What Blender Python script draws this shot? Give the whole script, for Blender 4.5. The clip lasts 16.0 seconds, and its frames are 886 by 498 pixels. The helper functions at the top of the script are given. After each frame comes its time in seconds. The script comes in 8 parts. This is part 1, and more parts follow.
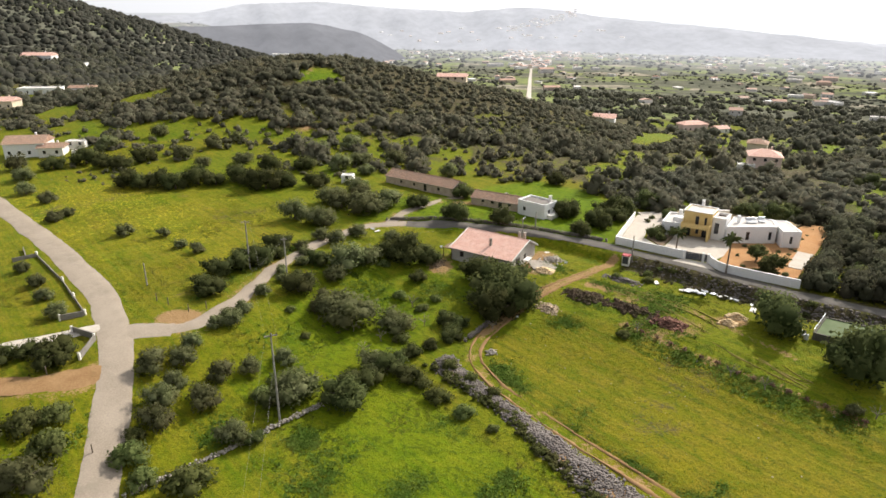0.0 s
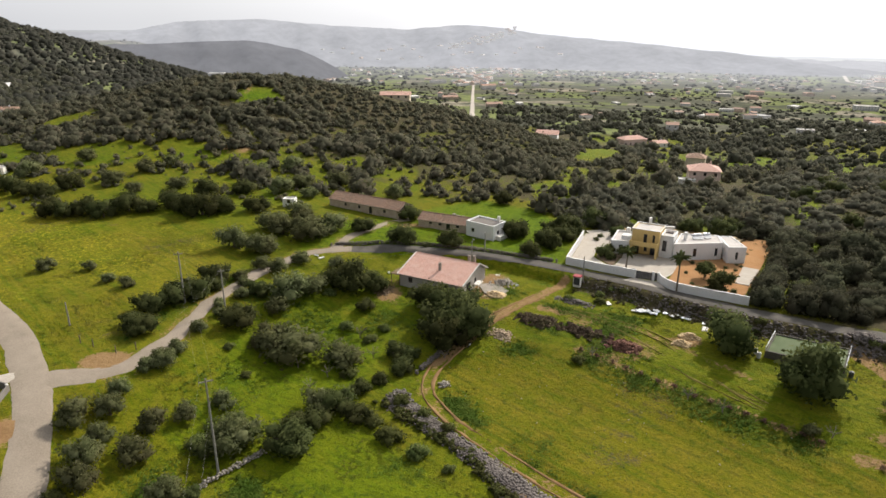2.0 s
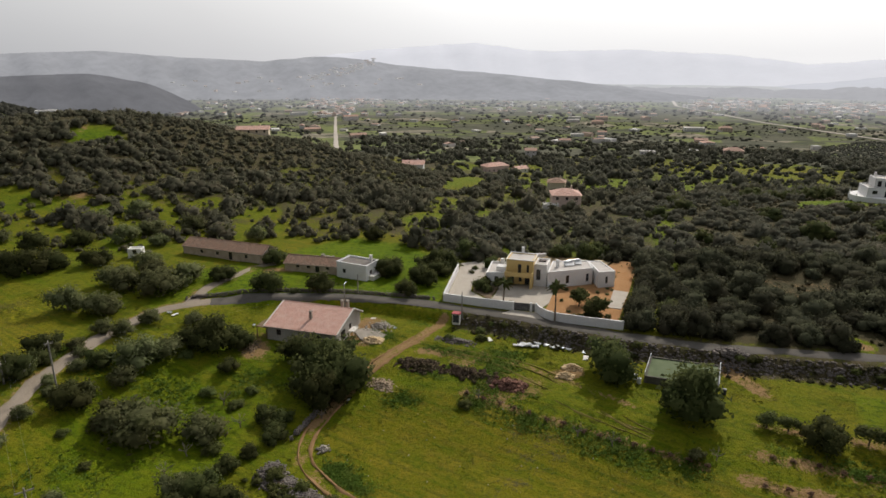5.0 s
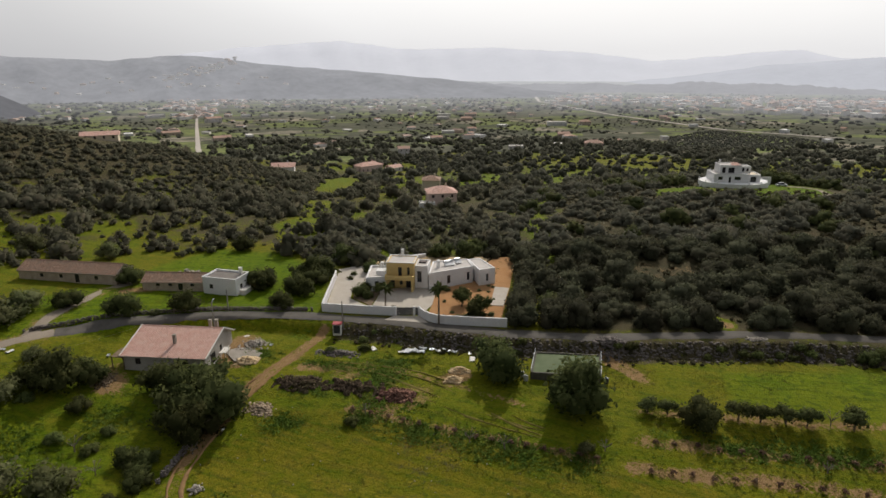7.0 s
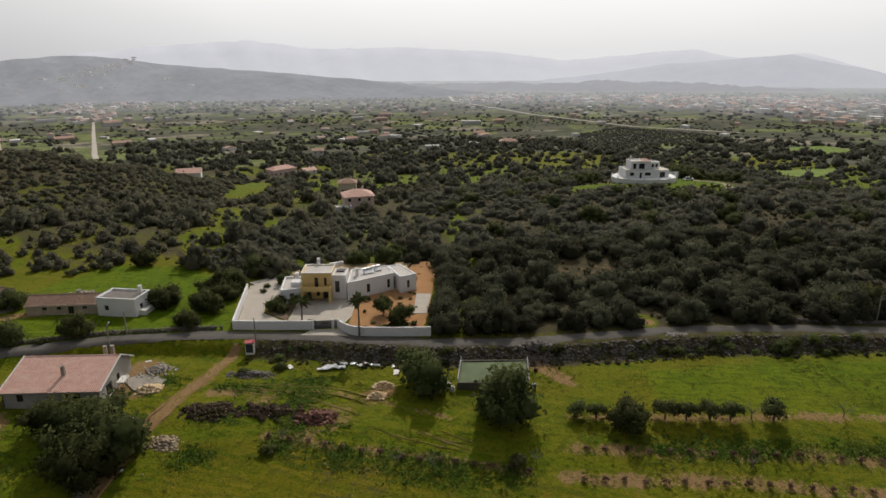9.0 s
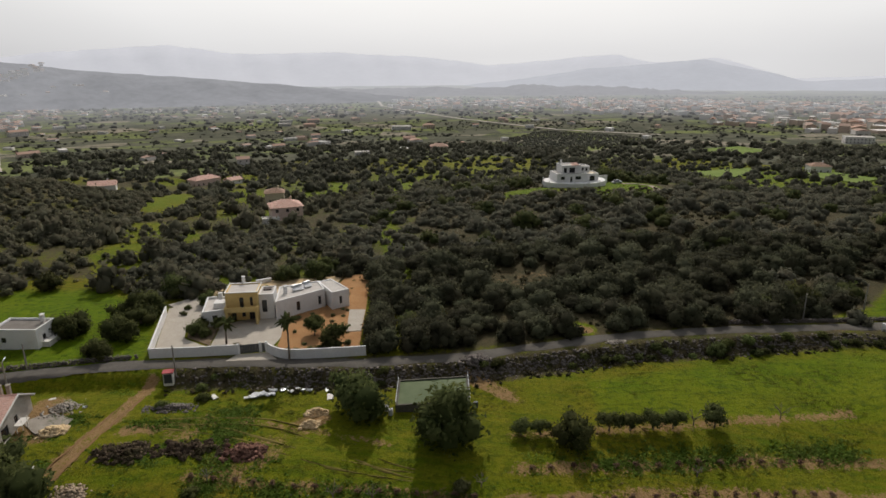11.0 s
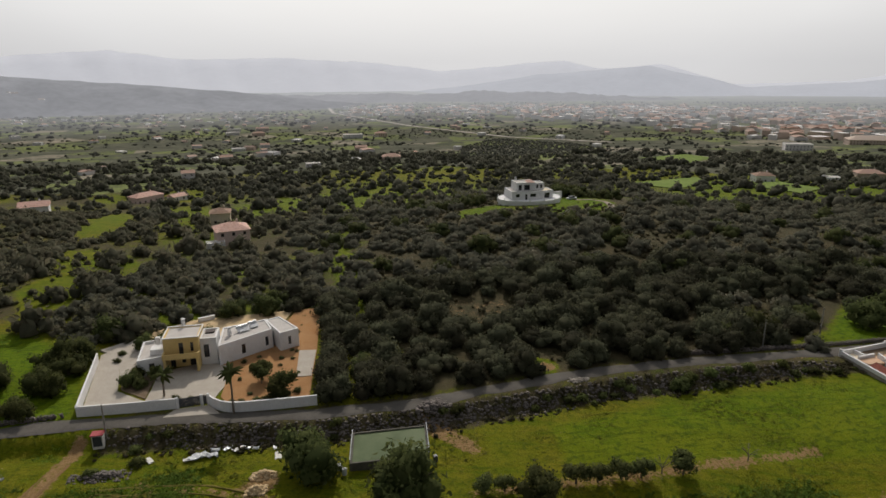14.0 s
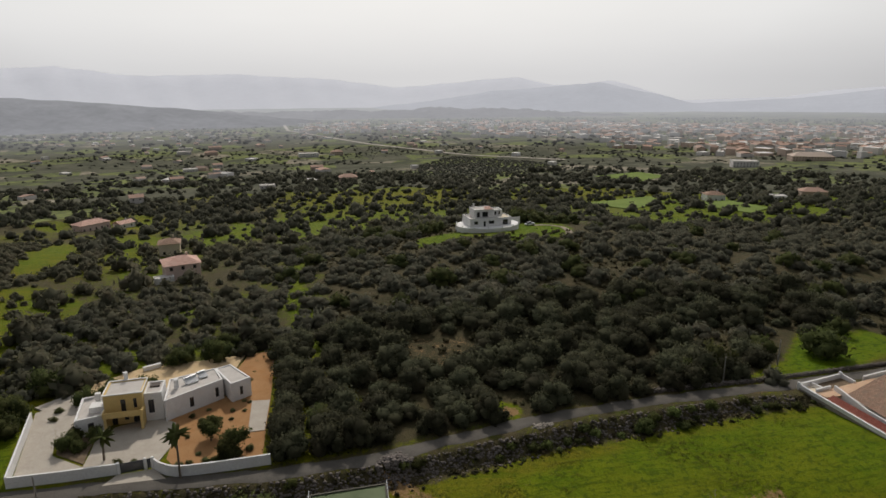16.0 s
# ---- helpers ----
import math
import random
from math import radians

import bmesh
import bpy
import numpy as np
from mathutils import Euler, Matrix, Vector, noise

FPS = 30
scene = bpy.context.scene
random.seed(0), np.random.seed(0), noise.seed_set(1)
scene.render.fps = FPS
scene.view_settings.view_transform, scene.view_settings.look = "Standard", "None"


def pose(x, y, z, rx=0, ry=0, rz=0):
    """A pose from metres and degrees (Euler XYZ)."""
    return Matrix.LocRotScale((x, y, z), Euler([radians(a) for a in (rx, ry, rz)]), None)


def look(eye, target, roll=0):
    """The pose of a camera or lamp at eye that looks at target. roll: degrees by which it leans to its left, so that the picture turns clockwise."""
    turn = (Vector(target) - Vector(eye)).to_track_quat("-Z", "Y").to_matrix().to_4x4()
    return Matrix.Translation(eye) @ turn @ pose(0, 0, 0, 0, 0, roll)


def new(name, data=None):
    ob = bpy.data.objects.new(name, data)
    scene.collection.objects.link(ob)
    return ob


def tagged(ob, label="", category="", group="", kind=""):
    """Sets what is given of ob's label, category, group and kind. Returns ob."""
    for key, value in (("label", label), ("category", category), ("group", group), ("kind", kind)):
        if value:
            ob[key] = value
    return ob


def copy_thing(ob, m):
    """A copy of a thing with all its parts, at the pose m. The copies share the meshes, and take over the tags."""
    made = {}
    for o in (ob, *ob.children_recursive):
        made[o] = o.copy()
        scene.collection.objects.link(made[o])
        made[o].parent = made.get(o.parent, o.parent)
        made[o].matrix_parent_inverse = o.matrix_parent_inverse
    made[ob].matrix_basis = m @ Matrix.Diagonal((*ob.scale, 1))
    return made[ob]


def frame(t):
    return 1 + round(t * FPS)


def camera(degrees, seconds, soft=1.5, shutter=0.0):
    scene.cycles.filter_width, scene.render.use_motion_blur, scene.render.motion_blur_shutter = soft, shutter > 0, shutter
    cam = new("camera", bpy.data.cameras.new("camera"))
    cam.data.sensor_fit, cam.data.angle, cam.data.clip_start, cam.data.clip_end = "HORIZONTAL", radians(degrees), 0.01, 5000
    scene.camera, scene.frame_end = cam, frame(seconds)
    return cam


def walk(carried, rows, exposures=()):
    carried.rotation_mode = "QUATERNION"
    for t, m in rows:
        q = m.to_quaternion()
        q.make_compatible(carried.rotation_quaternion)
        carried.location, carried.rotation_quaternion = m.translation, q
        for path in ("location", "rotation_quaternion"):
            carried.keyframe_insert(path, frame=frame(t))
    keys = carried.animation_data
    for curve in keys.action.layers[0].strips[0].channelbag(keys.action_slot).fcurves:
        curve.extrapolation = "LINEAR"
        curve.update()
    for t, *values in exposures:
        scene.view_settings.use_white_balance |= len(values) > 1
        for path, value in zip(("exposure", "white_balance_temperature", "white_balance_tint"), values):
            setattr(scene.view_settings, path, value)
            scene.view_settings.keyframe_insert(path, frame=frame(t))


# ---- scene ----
cam = camera(69.3, 16.0, soft=1.6)
METRES, EYE, TILT, LEAN, TURN = 42.0, 50.0, -20.8, 0.0, 0.0
ROWS = [
    (0.0, 0.0, 0.0, 0.0, 0.0, 0.0, -0.0),
    (0.5, -0.0006, 0.0262, 0.0128, -0.98, 0.23, 0.34),
    (1.0, -0.0007, 0.0518, 0.0253, -2.13, 0.52, 0.75),
    (1.5, -0.001, 0.0796, 0.0378, -3.4, 0.82, 1.22),
    (2.0, 0.0012, 0.1077, 0.0501, -4.66, 1.31, 1.69),
    (2.5, 0.0022, 0.1351, 0.0629, -5.98, 2.08, 2.18),
    (3.0, 0.0057, 0.1618, 0.0755, -7.36, 3.26, 2.72),
    (5.5, 0.0388, 0.2965, 0.125, -18.49, 2.75, 6.93),
    (6.0, 0.0487, 0.3214, 0.1321, -21.16, 2.37, 7.9),
    (6.5, 0.0605, 0.3456, 0.1402, -23.93, 1.93, 8.89),
    (7.0, 0.0751, 0.372, 0.1471, -26.65, 1.47, 9.85),
    (7.5, 0.0902, 0.397, 0.1546, -28.56, 1.13, 10.5),
    (8.0, 0.1058, 0.4214, 0.1623, -30.31, 0.8, 11.05),
    (8.5, 0.1239, 0.4459, 0.1703, -32.07, 0.44, 11.63),
    (9.0, 0.1414, 0.4699, 0.1788, -33.88, 0.07, 12.18),
    (9.5, 0.1599, 0.4937, 0.1862, -35.69, -0.31, 12.73),
    (10.0, 0.1786, 0.5163, 0.1945, -37.52, -0.53, 13.28),
    (12.5, 0.2733, 0.6083, 0.2646, -41.68, -1.39, 14.34),
    (13.0, 0.2941, 0.6203, 0.2898, -42.28, -1.55, 14.49),
    (13.5, 0.3135, 0.6321, 0.3175, -43.19, -1.67, 14.72),
    (14.0, 0.3328, 0.6432, 0.3454, -44.17, -1.51, 14.97),
    (14.5, 0.3531, 0.6533, 0.3747, -45.17, -1.38, 15.2),
    (15.0, 0.3735, 0.662, 0.4036, -46.14, -1.26, 15.43),
    (15.5, 0.3944, 0.6704, 0.4322, -47.09, -1.22, 15.65),
    (16.0, 0.415, 0.6784, 0.4607, -48.03, -1.22, 15.86),
]
walk(cam, [(t, pose(0, 0, EYE, TILT, LEAN, TURN) @ pose(METRES * x, METRES * y, METRES * z, 90 + pitch, roll, yaw)) for t, x, y, z, yaw, pitch, roll in ROWS],
     [(0.0, 0.58), (1.5, 0.34), (3.0, -0.14), (5.5, -0.46), (8.0, -0.60), (12.5, -0.72), (16.0, -0.84)])
# ---------------------------------------------------------------- world, sun
SUN_AZ, SUN_EL, SKY = 46.0, 39.0, 1.55


def set_world():
    w = bpy.data.worlds.new("hazy_sky")
    scene.world = w
    w.use_nodes = True
    nt = w.node_tree
    nt.nodes.clear()
    n, l = nt.nodes.new, nt.links.new
    out, bg = n("ShaderNodeOutputWorld"), n("ShaderNodeBackground")
    sky = n("ShaderNodeTexSky")
    sky.sky_type, sky.sun_disc = "NISHITA", False
    sky.sun_elevation, sky.sun_rotation = radians(SUN_EL), radians(SUN_AZ)
    sky.dust_density, sky.air_density, sky.altitude = 7.0, 1.2, 150
    grey = n("ShaderNodeHueSaturation")
    grey.inputs["Saturation"].default_value = 0.25
    grey.inputs["Value"].default_value = 0.055
    l(sky.outputs[0], grey.inputs["Color"])
    # thin milky cloud: brightest round the hidden sun, greyer towards the horizon and away from it
    tc, sep, ramp = n("ShaderNodeTexCoord"), n("ShaderNodeSeparateXYZ"), n("ShaderNodeValToRGB")
    l(tc.outputs["Generated"], sep.inputs[0])
    l(sep.outputs["Z"], ramp.inputs["Fac"])
    e = ramp.color_ramp.elements
    e[0].position, e[0].color = 0.0, (0.86, 0.855, 0.865, 1)
    e[1].position, e[1].color = 1.0, (0.50, 0.52, 0.56, 1)
    for p, c in ((0.025, (0.90, 0.895, 0.90, 1)), (0.08, (0.97, 0.965, 0.96, 1)), (0.16, (1.0, 0.99, 0.975, 1)), (0.45, (0.62, 0.635, 0.66, 1))):
        k = e.new(p)
        k.color = c
    dot = n("ShaderNodeVectorMath")
    dot.operation = "DOT_PRODUCT"
    dot.inputs[1].default_value = (math.sin(radians(SUN_AZ)) * math.cos(radians(SUN_EL)), math.cos(radians(SUN_AZ)) * math.cos(radians(SUN_EL)), math.sin(radians(SUN_EL)))
    l(tc.outputs["Generated"], dot.inputs[0])
    glow = n("ShaderNodeValToRGB")
    g = glow.color_ramp.elements
    g[0].position, g[0].color = 0.0, (0.16, 0.17, 0.18, 1)
    g[1].position, g[1].color = 1.0, (1.20, 1.18, 1.15, 1)
    for p, c in ((0.5, (0.44, 0.45, 0.47, 1)), (0.68, (0.60, 0.605, 0.615, 1)), (0.77, (0.76, 0.76, 0.765, 1)), (0.86, (1.03, 1.028, 1.025, 1))):
        k = g.new(p)
        k.color = c
    half = n("ShaderNodeMapRange")
    half.inputs["From Min"].default_value, half.inputs["From Max"].default_value = -1, 1
    l(dot.outputs["Value"], half.inputs["Value"])
    l(half.outputs[0], glow.inputs["Fac"])
    veil = n("ShaderNodeMixRGB")
    veil.blend_type = "MULTIPLY"
    veil.inputs[0].default_value = 1.0
    l(ramp.outputs[0], veil.inputs[1])
    l(glow.outputs[0], veil.inputs[2])
    noi = n("ShaderNodeTexNoise")
    noi.inputs["Scale"].default_value, noi.inputs["Detail"].default_value = 2.2, 4
    mp = n("ShaderNodeMapping")
    mp.inputs["Scale"].default_value = (1, 1, 4)
    l(tc.outputs["Generated"], mp.inputs[0])
    l(mp.outputs[0], noi.inputs["Vector"])
    mr = n("ShaderNodeMapRange")
    mr.inputs["To Min"].default_value, mr.inputs["To Max"].default_value = 0.93, 1.06
    l(noi.outputs[0], mr.inputs["Value"])
    cloud = n("ShaderNodeMixRGB")
    cloud.blend_type = "MULTIPLY"
    cloud.inputs[0].default_value = 1.0
    l(veil.outputs[0], cloud.inputs[1])
    l(mr.outputs[0], cloud.inputs[2])
    mix = n("ShaderNodeMixRGB")
    mix.inputs[0].default_value = 0.85
    l(grey.outputs[0], mix.inputs[1])
    l(cloud.outputs[0], mix.inputs[2])
    l(mix.outputs[0], bg.inputs[0])
    bg.inputs[1].default_value = SKY
    l(bg.outputs[0], out.inputs[0])


set_world()
sun = new("sun", bpy.data.lights.new("sun", "SUN"))
sun.data.energy, sun.data.angle, sun.data.color = 4.7, radians(1.2), (1.0, 0.93, 0.84)
sun.matrix_world = look((0, 0, 0), (-math.sin(radians(SUN_AZ)) * math.cos(radians(SUN_EL)), -math.cos(radians(SUN_AZ)) * math.cos(radians(SUN_EL)), -math.sin(radians(SUN_EL))))


# ---------------------------------------------------------------- materials
class Nodes:
    """Short hand for building one node material."""

    def __init__(self, name, rough=0.8, spec=0.3, metal=0.0):
        self.m = bpy.data.materials.new(name)
        self.m.use_nodes = True
        self.t = self.m.node_tree
        self.b = self.t.nodes["Principled BSDF"]
        self.b.inputs["Roughness"].default_value = rough
        self.b.inputs["Specular IOR Level"].default_value = spec
        self.b.inputs["Metallic"].default_value = metal
        self.tc = self.t.nodes.new("ShaderNodeTexCoord")

    def link(self, a, b):
        self.t.links.new(a, b)

    def noise(self, scale, detail=4.0, rough=0.55, vec=None, kind="Object"):
        k = self.t.nodes.new("ShaderNodeTexNoise")
        k.inputs["Scale"].default_value, k.inputs["Detail"].default_value, k.inputs["Roughness"].default_value = scale, detail, rough
        self.link(vec if vec is not None else self.tc.outputs[kind], k.inputs["Vector"])
        return k.outputs[0]

    def scaled(self, sx, sy, sz, rot=0.0):
        k = self.t.nodes.new("ShaderNodeMapping")
        k.inputs["Scale"].default_value = (sx, sy, sz)
        k.inputs["Rotation"].default_value = (0, 0, radians(rot))
        self.link(self.tc.outputs["Object"], k.inputs[0])
        return k.outputs[0]

    def stretched(self, along, across, turn):
        """Coordinates drawn out along one direction of the plan."""
        k = self.t.nodes.new("ShaderNodeMapping")
        k.vector_type = "TEXTURE"
        k.inputs["Scale"].default_value = (along, across, 1)
        k.inputs["Rotation"].default_value = (0, 0, radians(turn))
        self.link(self.tc.outputs["Object"], k.inputs[0])
        return k.outputs[0]

    def span(self, v, a, b, lo=0.0, hi=1.0):
        k = self.t.nodes.new("ShaderNodeMapRange")
        for key, val in (("From Min", a), ("From Max", b), ("To Min", lo), ("To Max", hi)):
            k.inputs[key].default_value = val
        self.link(v, k.inputs["Value"])
        return k.outputs[0]

    def math(self, op, a, b):
        k = self.t.nodes.new("ShaderNodeMath")
        k.operation = op
        for i, v in enumerate((a, b)):
            if isinstance(v, (int, float)):
                k.inputs[i].default_value = v
            else:
                self.link(v, k.inputs[i])
        return k.outputs[0]

    def mix(self, f, a, b, mode="MIX"):
        k = self.t.nodes.new("ShaderNodeMixRGB")
        k.blend_type = mode
        for i, v in enumerate((f, a, b)):
            if isinstance(v, (int, float)):
                k.inputs[i].default_value = v
            elif isinstance(v, tuple):
                k.inputs[i].default_value = (*v, 1)
            else:
                self.link(v, k.inputs[i])
        return k.outputs[0]

    def bump(self, v, strength=0.4, distance=0.05):
        k = self.t.nodes.new("ShaderNodeBump")
        k.inputs["Strength"].default_value, k.inputs["Distance"].default_value = strength, distance
        self.link(v, k.inputs["Height"])
        self.link(k.outputs[0], self.b.inputs["Normal"])

    def color(self, c):
        if isinstance(c, tuple):
            self.b.inputs["Base Color"].default_value = (*c, 1)
        else:
            self.link(c, self.b.inputs["Base Color"])
        return self.m


def two_tone(name, a, b, scale=1.5, fine=14.0, rough=0.85, spec=0.2, bump=0.3, dist=0.02, stain=None, metal=0.0):
    """A surface that varies at two scales, with an optional stain colour."""
    n = Nodes(name, rough, spec, metal)
    big, small = n.noise(scale), n.noise(fine, 6, 0.65)
    c = n.mix(n.span(big, 0.35, 0.65), a, b)
    c = n.mix(0.35, c, n.mix(n.span(small, 0.3, 0.7), tuple(v * 0.55 for v in a), tuple(min(1, v * 1.35) for v in b)))
    if stain:
        c = n.mix(n.span(n.noise(scale * 0.6, 5, 0.7), 0.56, 0.72, 0, 0.7), c, stain)
    n.bump(small, bump, dist)
    return n.color(c)


def painted_haze(n, col):
    """Haze painted as emission onto far surfaces past 1200 m, brighter towards the sun; nothing nearer glows."""
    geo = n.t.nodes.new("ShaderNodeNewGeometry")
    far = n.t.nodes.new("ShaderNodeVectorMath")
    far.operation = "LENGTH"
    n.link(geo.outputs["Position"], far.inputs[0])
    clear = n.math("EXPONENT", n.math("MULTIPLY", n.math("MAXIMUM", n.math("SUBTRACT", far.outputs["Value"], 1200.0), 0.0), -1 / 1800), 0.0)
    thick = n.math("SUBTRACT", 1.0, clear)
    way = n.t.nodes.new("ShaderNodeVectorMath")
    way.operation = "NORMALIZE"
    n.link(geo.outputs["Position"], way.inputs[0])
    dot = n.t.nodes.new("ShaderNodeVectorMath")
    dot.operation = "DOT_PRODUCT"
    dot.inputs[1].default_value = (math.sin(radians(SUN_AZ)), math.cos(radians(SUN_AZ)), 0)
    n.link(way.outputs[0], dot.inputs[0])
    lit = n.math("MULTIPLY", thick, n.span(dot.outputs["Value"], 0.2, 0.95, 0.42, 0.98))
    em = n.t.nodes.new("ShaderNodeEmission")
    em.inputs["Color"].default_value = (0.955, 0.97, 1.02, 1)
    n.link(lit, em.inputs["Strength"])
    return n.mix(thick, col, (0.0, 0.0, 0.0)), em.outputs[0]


def add_painted_haze(n, surface, glow):
    # lays the painted haze emission over the surface shader
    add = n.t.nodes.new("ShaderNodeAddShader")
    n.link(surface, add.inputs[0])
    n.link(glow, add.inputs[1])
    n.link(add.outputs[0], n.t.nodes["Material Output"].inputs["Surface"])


def foliage(name, dark, light, warm, spread=0.5, distant=False):
    """Leaves: every leaf clump its own tint, sprays greener or browner by patches; distant adds painted haze."""
    n = Nodes(name, 0.85, 0.06)
    geo = n.t.nodes.new("ShaderNodeNewGeometry")
    info = n.t.nodes.new("ShaderNodeObjectInfo")
    c = n.mix(geo.outputs["Random Per Island"], dark, light)
    c = n.mix(n.span(n.noise(0.35, 3), 0.45, 0.65, 0, spread), c, warm)
    c = n.mix(n.span(n.noise(0.03 if distant else 0.11, 3), 0.46, 0.66, 0, 0.55), c, dark)
    hsv = n.t.nodes.new("ShaderNodeHueSaturation")
    n.link(n.span(info.outputs["Random"], 0, 1, 0.70, 1.30), hsv.inputs["Value"])
    n.link(n.span(info.outputs["Random"], 0, 1, 0.475, 0.512), hsv.inputs["Hue"])
    n.link(c, hsv.inputs["Color"])
    col, glow = painted_haze(n, hsv.outputs[0]) if distant else (hsv.outputs[0], None)
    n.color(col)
    tr = n.t.nodes.new("ShaderNodeBsdfTranslucent")
    n.link(col, tr.inputs["Color"])
    mx = n.t.nodes.new("ShaderNodeMixShader")
    mx.inputs[0].default_value = 0.48
    n.link(n.b.outputs[0], mx.inputs[1])
    n.link(tr.outputs[0], mx.inputs[2])
    n.link(mx.outputs[0], n.t.nodes["Material Output"].inputs["Surface"])
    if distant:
        add_painted_haze(n, mx.outputs[0], glow)
    return n.m


def distant_surface(name, a, b, scale=0.05):
    """Walls, roofs and roads of the far valley, mottled, with haze painted over them."""
    n = Nodes(name, 0.9, 0.1)
    geo = n.t.nodes.new("ShaderNodeNewGeometry")
    c = n.mix(geo.outputs["Random Per Island"], a, b)
    c = n.mix(n.span(n.noise(scale, 4), 0.4, 0.65, 0, 0.4), c, tuple(v * 0.7 for v in a))
    col, glow = painted_haze(n, c)
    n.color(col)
    add_painted_haze(n, n.b.outputs[0], glow)
    return n.m


def ground_material():
    n = Nodes("meadow_and_soil", 0.95, 0.08)
    at = n.t.nodes.new("ShaderNodeAttribute")
    at.attribute_name = "cover"
    sep = n.t.nodes.new("ShaderNodeSeparateColor")
    n.link(at.outputs["Color"], sep.inputs[0])
    earth, dry, lush, flower = sep.outputs[0], sep.outputs[1], sep.outputs[2], at.outputs["Alpha"]
    a, b, c, d = n.noise(0.045, 6, 0.6), n.noise(0.35, 6, 0.65), n.noise(2.6, 6, 0.7), n.noise(9.0, 4, 0.7)
    e = n.noise(0.9, 4, 0.6)
    grass = n.mix(n.span(a, 0.35, 0.65), (0.090, 0.104, 0.003), (0.165, 0.140, 0.006))
    grass = n.mix(n.span(b, 0.42, 0.62, 0, 0.8), grass, (0.196, 0.140, 0.014))
    streak = n.noise(1.0, 4, 0.6, n.stretched(16.0, 0.9, -50))
    grass = n.mix(n.span(streak, 0.50, 0.64, 0, 0.65), grass, (0.200, 0.156, 0.012))
    grass = n.mix(n.span(streak, 0.47, 0.34, 0, 0.75), grass, (0.074, 0.104, 0.003))
    grass = n.mix(n.span(e, 0.53, 0.66, 0, 0.55), grass, (0.060, 0.086, 0.004))
    grass = n.mix(n.span(c, 0.52, 0.64, 0, 0.8), grass, (0.044, 0.066, 0.004))
    grass = n.mix(n.span(d, 0.48, 0.34, 0, 0.7), grass, (0.040, 0.054, 0.003))
    # fine wheel and harrow lines that follow the field's length
    wave = n.t.nodes.new("ShaderNodeTexWave")
    wave.inputs["Scale"].default_value, wave.inputs["Distortion"].default_value, wave.inputs["Detail"].default_value = 0.12, 5.0, 4
    wave.inputs["Detail Scale"].default_value = 0.35
    n.link(n.scaled(1, 1, 1, -40), wave.inputs["Vector"])
    lines = n.math("MULTIPLY", n.span(wave.outputs[1], 0.80, 0.97), n.math("MULTIPLY", n.span(b, 0.42, 0.62, 0.0, 0.5), n.span(lush, 0.12, 0.3, 1, 0)))
    grass = n.mix(lines, grass, (0.044, 0.052, 0.008))
    bright = n.mix(n.span(b, 0.3, 0.7), (0.062, 0.128, 0.001), (0.125, 0.176, 0.002))
    bright = n.mix(n.span(a, 0.45, 0.65, 0, 0.5), bright, (0.150, 0.160, 0.004))
    ripple = n.noise(1.0, 5, 0.65, n.stretched(5.0, 0.6, -33))
    bright = n.mix(n.span(ripple, 0.51, 0.62, 0, 0.65), bright, (0.040, 0.074, 0.002))
    bright = n.mix(n.span(ripple, 0.45, 0.36, 0, 0.6), bright, (0.140, 0.160, 0.006))
    bright = n.mix(n.span(e, 0.53, 0.62, 0, 0.75), bright, (0.034, 0.066, 0.003))
    bright = n.mix(n.span(c, 0.54, 0.66, 0, 0.75), bright, (0.036, 0.066, 0.005))
    bright = n.mix(n.span(d, 0.48, 0.32, 0, 0.55), bright, (0.034, 0.058, 0.004))
    col = n.mix(n.math("MULTIPLY", lush, n.span(b, 0.2, 0.5, 0.6, 1)), grass, bright)
    scrub = n.mix(n.span(b, 0.35, 0.65), (0.044, 0.040, 0.020), (0.082, 0.064, 0.034))
    scrub = n.mix(n.span(c, 0.5, 0.66, 0, 0.8), scrub, (0.060, 0.062, 0.026))
    scrub = n.mix(n.span(d, 0.57, 0.74, 0, 0.4), scrub, (0.15, 0.125, 0.07))
    col = n.mix(n.span(n.math("ADD", dry, n.math("ADD", n.span(c, 0.3, 0.7, -0.28, 0.28), n.span(b, 0.3, 0.7, -0.2, 0.2))), 0.36, 0.64), col, scrub)
    soil = n.mix(n.span(c, 0.3, 0.7), (0.215, 0.125, 0.052), (0.285, 0.190, 0.095))
    soil = n.mix(n.span(d, 0.5, 0.7, 0, 0.5), soil, (0.16, 0.085, 0.038))
    col = n.mix(n.span(n.math("ADD", earth, n.math("ADD", n.span(c, 0.3, 0.7, -0.35, 0.35), n.span(b, 0.3, 0.7, -0.25, 0.25))), 0.40, 0.62), col, soil)
    spots = n.span(n.noise(1.1, 6, 0.75), 0.53, 0.63)
    col = n.mix(n.math("MULTIPLY", spots, flower), col, (0.33, 0.29, 0.015))
    n.bump(n.mix(0.5, c, e), 1.0, 0.4)
    return n.color(col)


